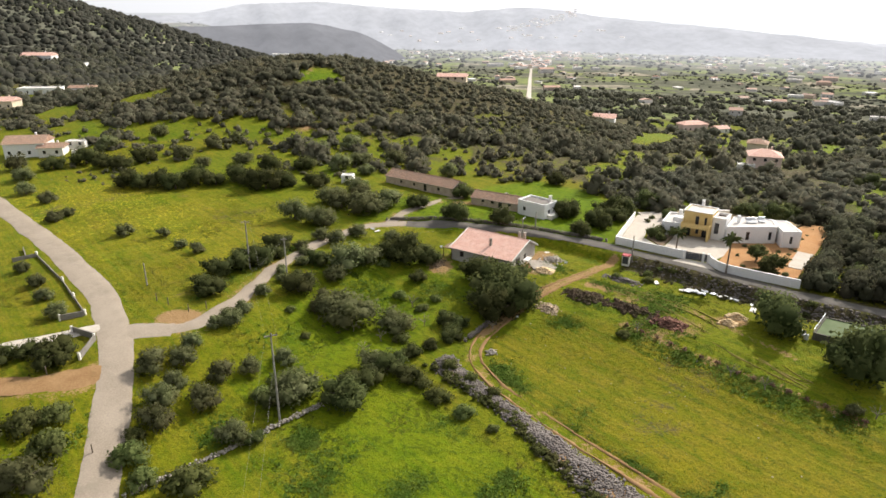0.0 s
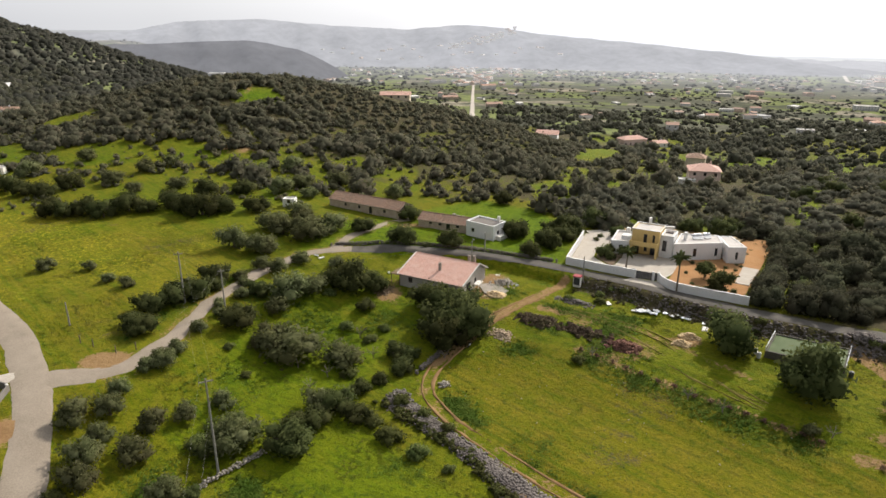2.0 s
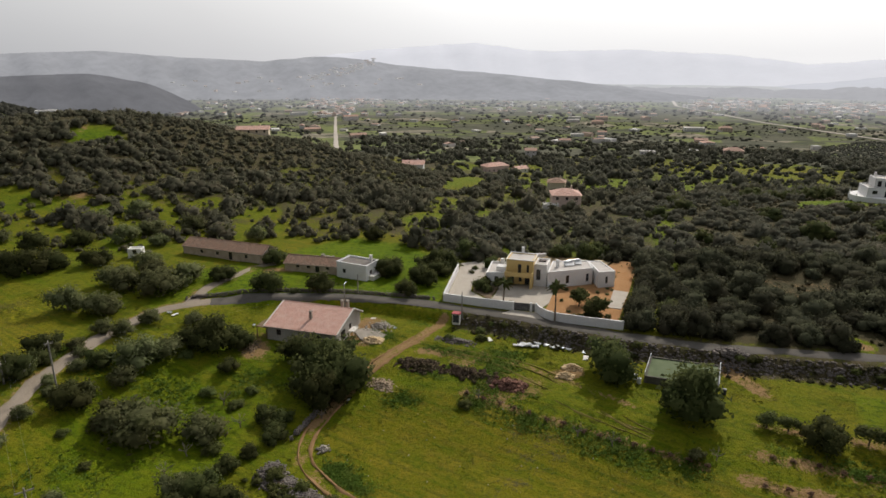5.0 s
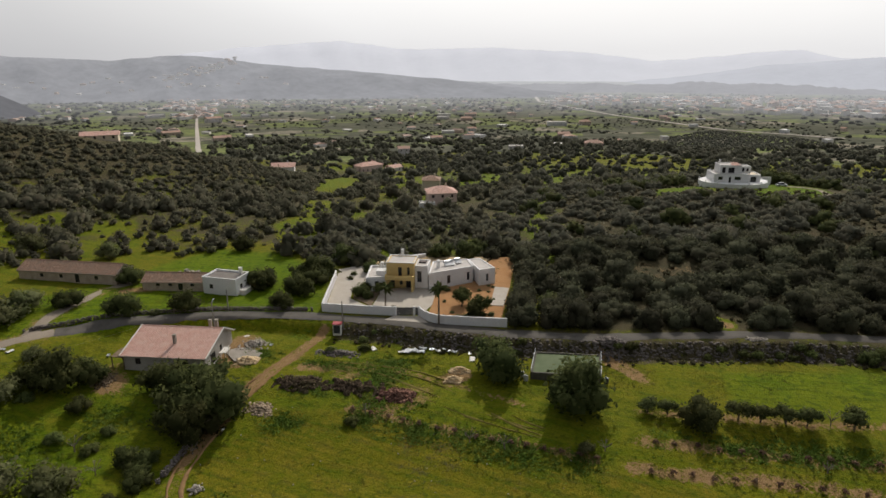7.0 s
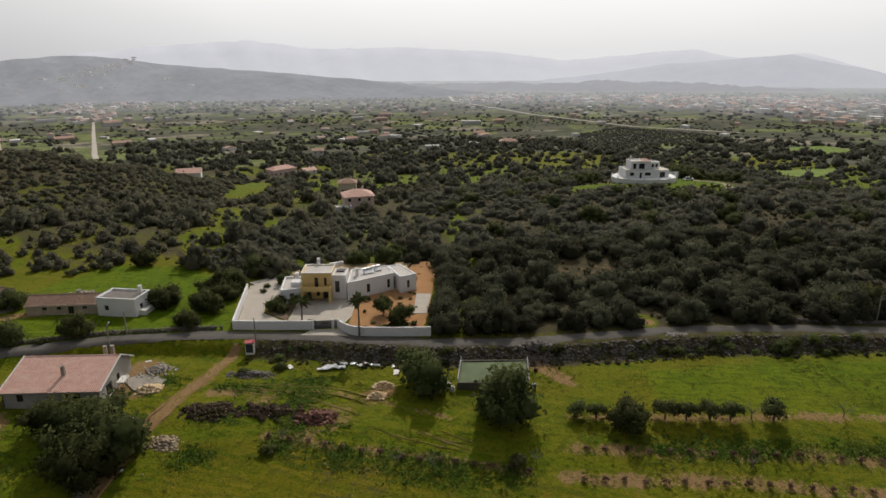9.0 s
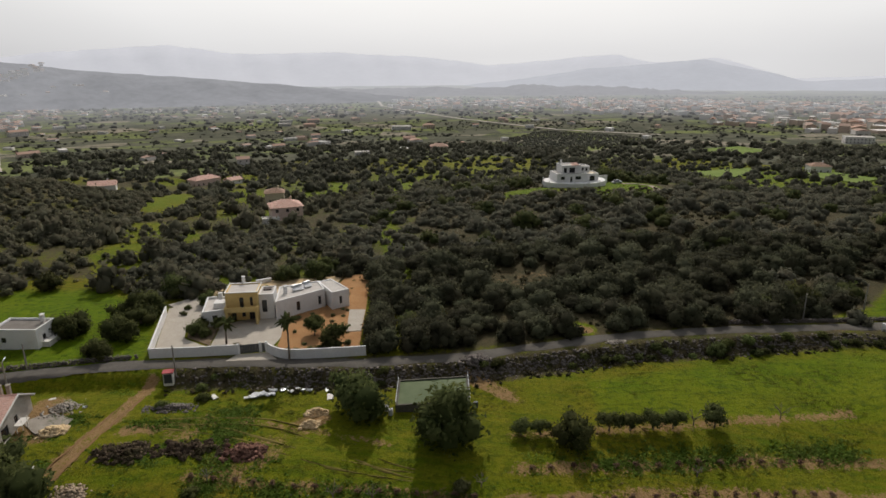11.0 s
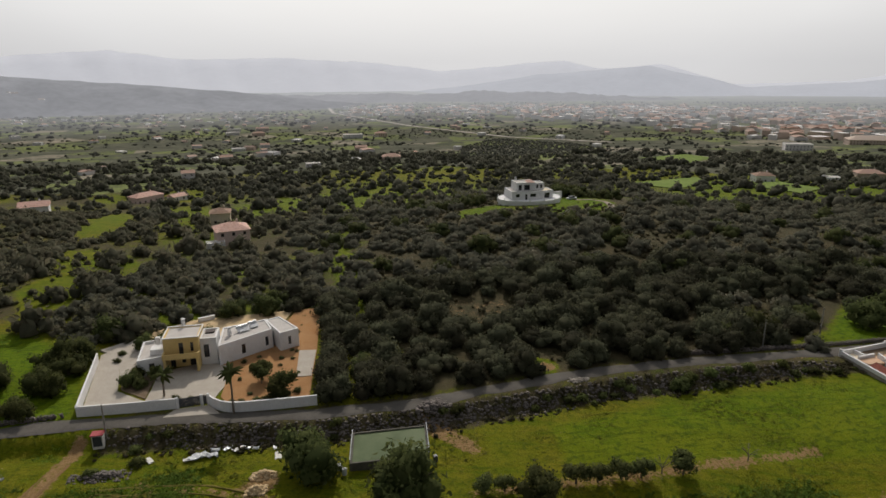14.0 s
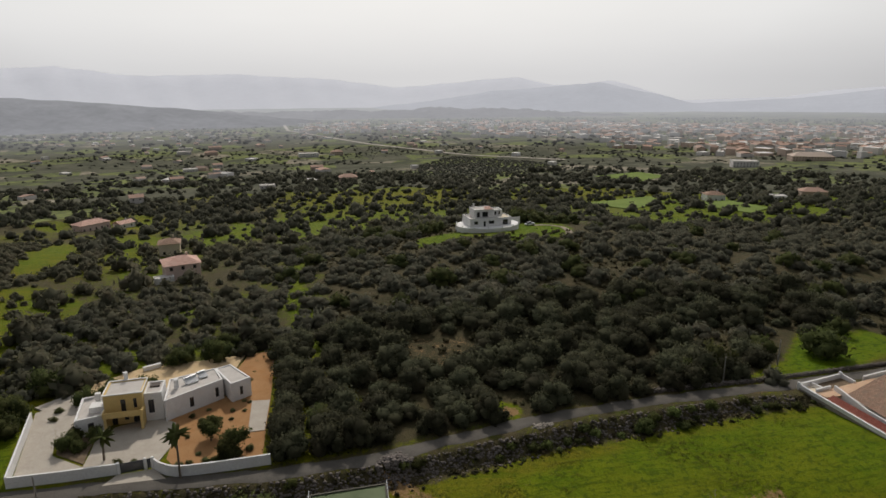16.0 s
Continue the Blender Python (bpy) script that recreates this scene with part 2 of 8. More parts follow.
def plain_material(name):
    """The far valley floor: small fields, groves and dusty lots, haze painted over its far part."""
    n = Nodes(name, 1.0, 0.0)
    v = n.t.nodes.new("ShaderNodeTexVoronoi")
    v.inputs["Scale"].default_value = 0.013
    n.link(n.scaled(1, 1.0, 0, 35), v.inputs["Vector"])
    sep = n.t.nodes.new("ShaderNodeSeparateColor")
    n.link(v.outputs["Color"], sep.inputs[0])
    c = n.mix(n.span(sep.outputs[0], 0.52, 0.60), (0.135, 0.132, 0.098), (0.190, 0.215, 0.085))
    c = n.mix(n.span(sep.outputs[1], 0.84, 0.90), c, (0.30, 0.265, 0.205))
    c = n.mix(n.span(n.noise(0.02, 9, 0.75), 0.47, 0.57), c, (0.085, 0.088, 0.066))
    c = n.mix(n.span(n.noise(0.12, 6, 0.75), 0.46, 0.56, 0, 0.5), c, (0.070, 0.074, 0.056))
    col, glow = painted_haze(n, c)
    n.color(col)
    add_painted_haze(n, n.b.outputs[0], glow)
    return n.m


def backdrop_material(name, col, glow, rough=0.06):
    # distance haze painted into the colour and its emission; hills give no light
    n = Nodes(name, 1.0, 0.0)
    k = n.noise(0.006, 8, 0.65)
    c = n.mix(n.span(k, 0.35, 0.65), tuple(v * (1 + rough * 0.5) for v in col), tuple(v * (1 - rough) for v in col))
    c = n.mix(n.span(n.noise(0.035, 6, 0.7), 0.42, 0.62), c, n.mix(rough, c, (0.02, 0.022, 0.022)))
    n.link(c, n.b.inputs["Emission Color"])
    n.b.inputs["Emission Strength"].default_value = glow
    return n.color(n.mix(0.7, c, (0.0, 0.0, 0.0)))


def tile_material(name, a, b, c):
    n = Nodes(name, 0.85, 0.15)
    br = n.t.nodes.new("ShaderNodeTexBrick")
    br.inputs["Scale"].default_value, br.offset = 1.0, 0.5
    br.inputs["Brick Width"].default_value, br.inputs["Row Height"].default_value = 0.24, 0.38
    br.inputs["Mortar Size"].default_value, br.inputs["Bias"].default_value = 0.012, 0.0
    for key, val in (("Color1", a), ("Color2", b), ("Mortar", tuple(v * 0.45 for v in a))):
        br.inputs[key].default_value = (*val, 1)
    n.link(n.tc.outputs["Object"], br.inputs["Vector"])
    col = n.mix(n.span(n.noise(0.9, 6, 0.7), 0.45, 0.68, 0, 0.75), br.outputs[0], c)
    col = n.mix(n.span(n.noise(7.0, 4, 0.7), 0.5, 0.72, 0, 0.5), col, tuple(v * 0.5 for v in b))
    n.bump(br.outputs[1], -0.4, 0.02)
    return n.color(col)


def water_material():
    n = Nodes("green_pond_water", 0.45, 0.02)
    n.bump(n.noise(3.0, 4), 0.15, 0.03)
    return n.color(n.mix(n.span(n.noise(0.3, 4), 0.35, 0.65), (0.070, 0.098, 0.042), (0.105, 0.134, 0.066)))


M_GROUND = ground_material()
M_PLAIN = plain_material("valley_floor")
M_ROAD = two_tone("worn_pale_asphalt", (0.225, 0.185, 0.142), (0.285, 0.238, 0.186), 0.25, 5, 0.9, 0.12, 0.3, 0.02, (0.175, 0.15, 0.115))
M_LANE = two_tone("grey_lane_asphalt", (0.088, 0.080, 0.070), (0.125, 0.114, 0.100), 0.3, 5, 0.9, 0.06, 0.3, 0.02, (0.062, 0.056, 0.048))
M_DIRT = two_tone("dirt_track", (0.190, 0.110, 0.050), (0.255, 0.158, 0.078), 0.35, 4, 0.95, 0.05, 0.5, 0.06, (0.13, 0.10, 0.04))
M_ORANGE = two_tone("orange_gravel", (0.30, 0.155, 0.068), (0.37, 0.212, 0.100), 0.3, 9, 0.95, 0.05, 0.5, 0.04, (0.34, 0.16, 0.06))
M_PAVE = two_tone("pale_paving", (0.37, 0.325, 0.27), (0.44, 0.395, 0.335), 0.5, 6, 0.85, 0.2, 0.15, 0.01, (0.40, 0.35, 0.29))
M_WHITE = two_tone("white_render", (0.70, 0.685, 0.67), (0.76, 0.745, 0.73), 0.4, 5, 0.85, 0.2, 0.1, 0.01, (0.66, 0.63, 0.59))
M_OLDWHITE = two_tone("weathered_white_render", (0.66, 0.63, 0.58), (0.74, 0.71, 0.66), 0.5, 4, 0.9, 0.15, 0.2, 0.01, (0.45, 0.41, 0.36))
M_YELLOW = two_tone("ochre_render", (0.60, 0.43, 0.17), (0.66, 0.49, 0.21), 0.5, 6, 0.85, 0.2, 0.1, 0.01)
M_CREAM = two_tone("cream_render", (0.62, 0.52, 0.38), (0.68, 0.59, 0.45), 0.5, 6, 0.85, 0.2, 0.1, 0.01)
M_PINK = two_tone("pink_render", (0.62, 0.47, 0.40), (0.68, 0.54, 0.47), 0.5, 6, 0.85, 0.2, 0.1, 0.01)
M_ROOFTOP = two_tone("pale_flat_roof", (0.46, 0.425, 0.39), (0.54, 0.505, 0.47), 0.6, 5, 0.9, 0.15, 0.2, 0.01, (0.36, 0.33, 0.30))
M_DARKROOF = two_tone("dark_cement_roof", (0.15, 0.135, 0.12), (0.21, 0.19, 0.17), 0.6, 6, 0.9, 0.1, 0.3, 0.02)
M_CEMENT = two_tone("grey_cement", (0.33, 0.305, 0.27), (0.42, 0.39, 0.355), 0.6, 6, 0.9, 0.15, 0.3, 0.02, (0.24, 0.22, 0.2))
M_REDTILE = tile_material("new_clay_tiles", (0.58, 0.335, 0.265), (0.64, 0.41, 0.335), (0.64, 0.46, 0.39))
M_OLDTILE = tile_material("old_clay_tiles", (0.27, 0.165, 0.115), (0.42, 0.275, 0.195), (0.22, 0.175, 0.135))
M_GLASS = Nodes("dark_window_glass", 0.08, 0.6).color((0.02, 0.022, 0.026))
M_FRAME = two_tone("dark_brown_frames", (0.05, 0.035, 0.03), (0.07, 0.05, 0.04), 3, 20, 0.6)
M_STEEL = two_tone("dark_painted_steel", (0.03, 0.033, 0.04), (0.045, 0.05, 0.06), 2, 20, 0.5, 0.4)
M_GALV = two_tone("galvanised_metal", (0.42, 0.43, 0.44), (0.55, 0.56, 0.57), 2, 15, 0.4, 0.5, 0.1, 0.005, None, 0.7)
M_RED = two_tone("red_painted_sheet", (0.30, 0.035, 0.045), (0.37, 0.055, 0.06), 2, 15, 0.6, 0.3)
M_STONE = two_tone("grey_limestone", (0.098, 0.083, 0.074), (0.190, 0.165, 0.150), 0.7, 5, 0.92, 0.15, 0.6, 0.05, (0.12, 0.105, 0.080))
M_BUFFSTONE = two_tone("buff_rubble_wall", (0.36, 0.28, 0.21), (0.50, 0.41, 0.33), 0.8, 5, 0.92, 0.1, 0.6, 0.05, (0.26, 0.2, 0.15))
M_PALESTONE = two_tone("pale_limestone", (0.23, 0.20, 0.165), (0.34, 0.305, 0.26), 0.8, 6, 0.92, 0.15, 0.5, 0.04, (0.32, 0.29, 0.25))
M_SAND = two_tone("yellow_sand", (0.50, 0.36, 0.20), (0.58, 0.44, 0.27), 1.2, 9, 0.95, 0.05, 0.4, 0.04)
M_BRUSH = two_tone("dry_brushwood", (0.13, 0.092, 0.060), (0.21, 0.16, 0.11), 1.2, 7, 0.95, 0.05, 0.7, 0.06, (0.10, 0.06, 0.045))
M_BARK = two_tone("grey_brown_bark", (0.11, 0.085, 0.065), (0.19, 0.155, 0.12), 2, 12, 0.95, 0.05, 0.8, 0.04)
M_POLE = two_tone("weathered_pole", (0.20, 0.185, 0.165), (0.30, 0.28, 0.25), 1, 12, 0.9)
M_PLASTIC = two_tone("dirty_plastic_sheet", (0.44, 0.45, 0.46), (0.62, 0.625, 0.63), 1, 8, 0.5, 0.3, 0.3, 0.02, (0.30, 0.29, 0.27))
# dark tone paints in the shade on the tank's walls
M_SHADECONCRETE = two_tone("shade_dark_old_concrete", (0.075, 0.072, 0.058), (0.13, 0.12, 0.10), 0.8, 6, 0.92, 0.1, 0.4, 0.03)
M_WATER = water_material()
M_OLIVE = foliage("olive_leaves", (0.062, 0.074, 0.026), (0.182, 0.194, 0.092), (0.178, 0.156, 0.064), 0.6)
M_CAROB = foliage("carob_leaves", (0.032, 0.043, 0.013), (0.108, 0.120, 0.042), (0.108, 0.096, 0.038), 0.5)
M_SHRUB = foliage("pale_green_shrub", (0.060, 0.082, 0.024), (0.165, 0.188, 0.062), (0.15, 0.135, 0.06), 0.5)
M_WOODS = foliage("scrub_oak_leaves", (0.068, 0.070, 0.049), (0.146, 0.143, 0.100), (0.158, 0.134, 0.092), 0.6)
M_MACCHIA = foliage("low_macchia_leaves", (0.056, 0.060, 0.030), (0.125, 0.118, 0.060), (0.16, 0.128, 0.068), 0.5)
M_THICKET = foliage("lane_thicket_leaves", (0.038, 0.042, 0.024), (0.104, 0.106, 0.062), (0.114, 0.094, 0.056), 0.6)
# grey paints in shade on whitewashed faces; the blotches are weathering
M_SHADEWALL = two_tone("shade_grey_weathered_wall", (0.15, 0.137, 0.118), (0.215, 0.197, 0.172), 0.7, 6, 0.92, 0.1, 0.4, 0.03, (0.10, 0.09, 0.075))
M_MEADOWBUSH = foliage("pasture_bush_leaves", (0.105, 0.115, 0.060), (0.215, 0.215, 0.120), (0.21, 0.18, 0.11), 0.5)
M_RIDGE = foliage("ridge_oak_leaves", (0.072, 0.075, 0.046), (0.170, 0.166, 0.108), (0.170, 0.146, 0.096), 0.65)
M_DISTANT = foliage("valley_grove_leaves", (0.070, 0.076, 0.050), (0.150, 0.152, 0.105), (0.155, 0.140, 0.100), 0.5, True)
M_WEED = foliage("weed_leaves", (0.050, 0.088, 0.010), (0.120, 0.162, 0.026), (0.13, 0.145, 0.030), 0.4)
M_PALM = foliage("palm_fronds", (0.045, 0.060, 0.018), (0.095, 0.110, 0.035), (0.12, 0.10, 0.04), 0.3)
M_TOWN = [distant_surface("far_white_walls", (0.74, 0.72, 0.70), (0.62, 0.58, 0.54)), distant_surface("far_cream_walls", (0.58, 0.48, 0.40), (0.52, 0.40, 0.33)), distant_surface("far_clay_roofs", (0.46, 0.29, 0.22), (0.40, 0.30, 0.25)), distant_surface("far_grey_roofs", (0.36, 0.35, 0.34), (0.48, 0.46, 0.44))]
M_TWIG = two_tone("bare_twigs", (0.16, 0.13, 0.11), (0.25, 0.215, 0.18), 1, 8, 0.95)


# ---------------------------------------------------------------- geometry helpers
def finish(bm, name, material, smooth_faces=False):
    me = bpy.data.meshes.new(name)
    bmesh.ops.recalc_face_normals(bm, faces=bm.faces)
    bm.to_mesh(me)
    bm.free()
    for m in material if isinstance(material, (list, tuple)) else [material]:
        me.materials.append(m)
    if smooth_faces:
        me.polygons.foreach_set("use_smooth", [True] * len(me.polygons))
    return me


def part(name, bm, material, parent, label="", world=False, smooth_faces=False):
    """One mesh object under a thing. world: the mesh is in world metres."""
    if world:
        m = parent.matrix_basis.inverted()
        if parent.parent:
            m = m @ parent.parent.matrix_basis.inverted()
        bmesh.ops.transform(bm, matrix=m, verts=bm.verts)
    ob = new(name, finish(bm, name, material, smooth_faces))
    ob.parent = parent
    return tagged(ob, label)


def thing(name, x, y, z, turn=0.0, label="", category="", group="", kind=""):
    ob = new(name)
    ob.matrix_basis = pose(x, y, z, 0, 0, turn)
    return tagged(ob, label, category, group, kind)


def from_arrays(name, v, f, material, smooth_faces=False, normals=None):
    """A mesh object from arrays of vertices and equal-sided faces."""
    me = bpy.data.meshes.new(name)
    k = f.shape[1]
    me.vertices.add(len(v))
    me.vertices.foreach_set("co", np.asarray(v, np.float32).ravel())
    me.loops.add(f.size)
    me.loops.foreach_set("vertex_index", np.asarray(f, np.int32).ravel())
    me.polygons.add(len(f))
    me.polygons.foreach_set("loop_start", np.arange(0, f.size, k, dtype=np.int32))
    if smooth_faces:
        me.polygons.foreach_set("use_smooth", np.ones(len(f), bool))
    me.update(calc_edges=True)
    me.validate()
    if normals is not None:
        me.polygons.foreach_set("use_smooth", np.ones(len(f), bool))
        me.normals_split_custom_set_from_vertices(np.asarray(normals, np.float32))
    me.materials.append(material)
    return me


def add_box(bm, x0, y0, z0, x1, y1, z1, bevel=0.0):
    m = Matrix.LocRotScale(((x0 + x1) / 2, (y0 + y1) / 2, (z0 + z1) / 2), None, (x1 - x0, y1 - y0, z1 - z0))
    r = bmesh.ops.create_cube(bm, size=1, matrix=m)
    if bevel:
        edges = list({e for v in r["verts"] for e in v.link_edges})
        bmesh.ops.bevel(bm, geom=edges, offset=bevel, segments=1, affect="EDGES")


def add_prism(bm, pts, z0, z1, inset=0.0):
    """An upright block over a plan polygon; inset narrows the top."""
    c = Vector((sum(p[0] for p in pts) / len(pts), sum(p[1] for p in pts) / len(pts)))
    low = [bm.verts.new((p[0], p[1], z0)) for p in pts]
    top = []
    for p in pts:
        d = c - Vector(p[:2])
        q = Vector(p[:2]) + (d.normalized() * inset if inset else Vector((0, 0)))
        top.append(bm.verts.new((q.x, q.y, z1)))
    k = len(pts)
    for i in range(k):
        bm.faces.new((low[i], low[(i + 1) % k], top[(i + 1) % k], top[i]))
    bm.faces.new(top)
    bm.faces.new(low[::-1])


def add_wall(bm, p0, p1, z0, z1, thick, holes=(), start=0.0, stop=0.0):
    """A wall from p0 to p1 with its outer face on that line (its body to the left of the way), cut open by holes (u0, u1, z0, z1)."""
    a, b = Vector(p0), Vector(p1)
    d = (b - a).normalized()
    nrm = Vector((-d.y, d.x))
    length = (b - a).length
    us = sorted({start, length - stop, *[h[0] for h in holes], *[h[1] for h in holes]})
    zs = sorted({z0, z1, *[h[2] for h in holes], *[h[3] for h in holes]})
    for u0, u1 in zip(us, us[1:]):
        solid = []
        for w0, w1 in zip(zs, zs[1:]):
            um, zm = (u0 + u1) / 2, (w0 + w1) / 2
            open_here = any(h[0] < um < h[1] and h[2] < zm < h[3] for h in holes)
            if not open_here:
                if solid and abs(solid[-1][1] - w0) < 1e-6:
                    solid[-1][1] = w1
                else:
                    solid.append([w0, w1])
        for w0, w1 in solid:
            q = [a + d * u0, a + d * u1, a + d * u1 + nrm * thick, a + d * u0 + nrm * thick]
            add_prism(bm, [(p.x, p.y) for p in q], w0, w1)


def add_tube(bm, p0, p1, r0, r1=None, sides=8):
    a, b = Vector(p0), Vector(p1)
    m = Matrix.Translation((a + b) / 2) @ (b - a).to_track_quat("Z", "Y").to_matrix().to_4x4()
    bmesh.ops.create_cone(bm, cap_ends=True, segments=sides, radius1=r0, radius2=r0 if r1 is None else r1, depth=(b - a).length, matrix=m)


def window_in(parent, p0, p1, hole, thick=0.3, name="window", bars=1, frame_mat=None):
    """A framed pane set back in a hole (u0, u1, z0, z1) of the wall from p0 to p1, in the parent's metres."""
    a, b = Vector(p0), Vector(p1)
    d = (b - a).normalized()
    ang = math.degrees(math.atan2(d.y, d.x))
    u0, u1, z0, z1 = hole
    o = a + d * u0
    w, h, t = u1 - u0, z1 - z0, 0.07
    bm = bmesh.new()
    for x0, zz0, x1, zz1 in ((0, 0, t, h), (w - t, 0, w, h), (t, 0, w - t, t), (t, h - t, w - t, h)):
        add_box(bm, x0, 0.10, zz0, x1, 0.17, zz1)
    for k in range(bars):
        c = w * (k + 1) / (bars + 1)
        add_box(bm, c - 0.03, 0.105, t, c + 0.03, 0.165, h - t)
    fr = part(name, bm, frame_mat or M_FRAME, parent)
    fr.matrix_basis = pose(o.x, o.y, z0, 0, 0, ang)
    bm = bmesh.new()
    add_box(bm, t, 0.125, t, w - t, 0.145, h - t)
    part("pane", bm, M_GLASS, fr)
    return fr


def along(points, step=1.0):
    """Even points along a smoothed line."""
    p = np.array(points, float)
    d = np.r_[0, np.cumsum(np.hypot(*np.diff(p[:, :2], axis=0).T))]
    t = np.linspace(0, d[-1], max(2, int(d[-1] / step) + 1))
    q = np.stack([np.interp(t, d, p[:, k]) for k in range(p.shape[1])], 1)
    win = max(1, int(3.0 / step))
    for _ in range(2):
        if len(q) > 2 * win + 2:
            pad = np.r_[np.repeat(q[:1], win, 0), q, np.repeat(q[-1:], win, 0)]
            new_q = np.stack([np.convolve(pad[:, k], np.ones(2 * win + 1) / (2 * win + 1), "valid") for k in range(p.shape[1])], 1)
            new_q[0], new_q[-1] = q[0], q[-1]
            q = new_q
    return q


# ---------------------------------------------------------------- the lie of the land
def smooth(a, b, v):
    t = np.clip((v - a) / (b - a), 0, 1)
    return t * t * (3 - 2 * t)


ROAD_R = [-140, -81, -63, -44, -30, -19, -8, 12, 20, 35, 66, 84, 105, 180]
ROAD_S = [126, 126, 131, 130.5, 129.6, 127.8, 126, 126, 127, 128.2, 131.0, 131.5, 131, 131]


def bell(x, y, cx, cy, sx, sy):
    return np.exp(-(((x - cx) / sx) ** 2 + ((y - cy) / sy) ** 2) / 2)


def height(x, y):
    """The ground's height: a plateau with a lane along its edge, fields below, and a valley that falls away beyond."""
    s, r = 0.564 * x + 0.826 * y, 0.826 * x - 0.564 * y
    q = s - np.interp(r, ROAD_R, ROAD_S)
    low = np.interp(q, [-120, -85, -72, -40, -24, -12, -4.2, -2.1, 0, 4], [-8.5, -7.5, -6.8, -5.4, -2.8, -2.2, -2.1, 0, 0, 0.0])
    low = low * (1 - 0.62 * smooth(62, 94, r) * smooth(-60, -25, q))
    left = np.interp(q, [-120, -60, -20, 0], [-3.0, -1.6, -1.0, 0])
    near = left + (low - left) * smooth(-98, -70, r)
    fall = np.interp(s, [150, 200, 270, 330, 450, 550, 1000, 2000, 2800, 4500], [0, -1, -9, -14, -27, -31, -60, -84, -105, -112]) * smooth(-1150, -750, r + 0.7 * np.clip(s - 300, 0, 4000))
    z = near + fall - 0.055 * np.clip(r - 45, 0, 120) * smooth(215, 150, s)
    z = z + 30 * bell(x, y, -66, 345, 66, 55) + 8.5 * bell(x, y, 28, 328, 45, 40)
    z = z + 10.3 * bell(x, y, 218, 176, 62, 45) * smooth(85, 150, x)
    z = z + 82 * bell(x, y, -500, 800, 160, 200)
    return z


def hz(x, y):
    return float(height(np.float64(x), np.float64(y)))


def line_distance(x, y, pts):
    best = np.full(x.shape, 1e9)
    for (ax, ay), (bx, by) in zip(pts, pts[1:]):
        dx, dy = bx - ax, by - ay
        t = np.clip(((x - ax) * dx + (y - ay) * dy) / (dx * dx + dy * dy), 0, 1)
        best = np.minimum(best, np.hypot(x - ax - t * dx, y - ay - t * dy))
    return best


def inside(x, y, poly):
    res = np.zeros(x.shape, bool)
    k = len(poly)
    for i in range(k):
        (ax, ay), (bx, by) = poly[i], poly[(i + 1) % k]
        if ay != by:
            res ^= ((ay > y) != (by > y)) & (x < (bx - ax) * (y - ay) / (by - ay) + ax)
    return res


def soft_inside(x, y, poly, edge=1.5):
    d = line_distance(x, y, list(poly) + [poly[0]])
    return np.where(inside(x, y, poly), smooth(-edge, edge, d), smooth(-edge, edge, -d))


def mottle(x, y, scale, seed=0.0):
    """Cheap smooth noise between -1 and 1 for uneven borders."""
    a = np.sin(x / scale + 1.3 * np.sin(y / scale * 0.7 + seed) + seed) + np.sin(y / scale * 1.1 + 1.7 * np.sin(x / scale * 0.6 - seed) + 2.1 * seed)
    b = np.sin((x + y) / scale * 2.3 + seed * 3.7) + np.sin((x - y) / scale * 2.7 - seed * 1.9)
    return (a + 0.5 * b) / 3.0


LANE = [(-52.5, 97.5), (-44, 99), (-38.6, 109.2), (-35, 124.6), (-29, 138), (-20, 149), (-9, 150.6), (2.3, 149.5), (19.5, 143.6), (36, 133.8), (47, 125.0), (55, 117.4), (64, 109.3), (80, 98), (87, 95), (100, 88.3), (127, 73.2), (143, 63), (156, 55), (175, 44), (215, 20)]
MAIN_ROAD = [(-36, 40), (-43, 62), (-48.2, 79.3), (-51.5, 88.5), (-56.8, 98.6), (-65.7, 112.3), (-87.9, 136.3), (-121.4, 168.4), (-190, 232)]
TRACK = [(38, 49), (27.6, 62.6), (17.1, 74.9), (6.3, 89.7), (4.7, 97.2), (7.0, 102.6), (11.3, 106.9), (17.6, 113.9), (24.9, 119.8), (29.5, 122.4), (33.7, 126.2), (37.0, 128.6)]
DRIVE_A = [(-80, 88), (-72.5, 92.4), (-66.6, 95.0), (-58.2, 99.2)]
DRIVE_B = [(-78, 81), (-64.7, 80.6), (-56.9, 81.8), (-52.0, 86.2)]
BARN_LANE = [(-13, 151), (-11, 157), (-5, 164), (0.5, 170), (5.5, 171.5)]
COURT = [(39.3, 135.2), (45.3, 130.4), (50.8, 126.4), (54.3, 124.4), (56.0, 123.2), (56.6, 119.2), (67.0, 111.2), (80, 127), (93, 146), (86, 150), (70, 160), (57, 160), (48.2, 152.6)]
ORANGE_BED = [(57.5, 124.2), (57.0, 119.4), (66.6, 111.9), (80.2, 128.6), (93.3, 145.6), (89.0, 148.5), (79.6, 141.5), (79.5, 131.0), (74.0, 131.2), (64.0, 133.5), (59.5, 126.8)]
DRY_CLEARING = [(104, 117), (112, 127), (124, 124), (127, 114), (117, 110), (109, 111)]


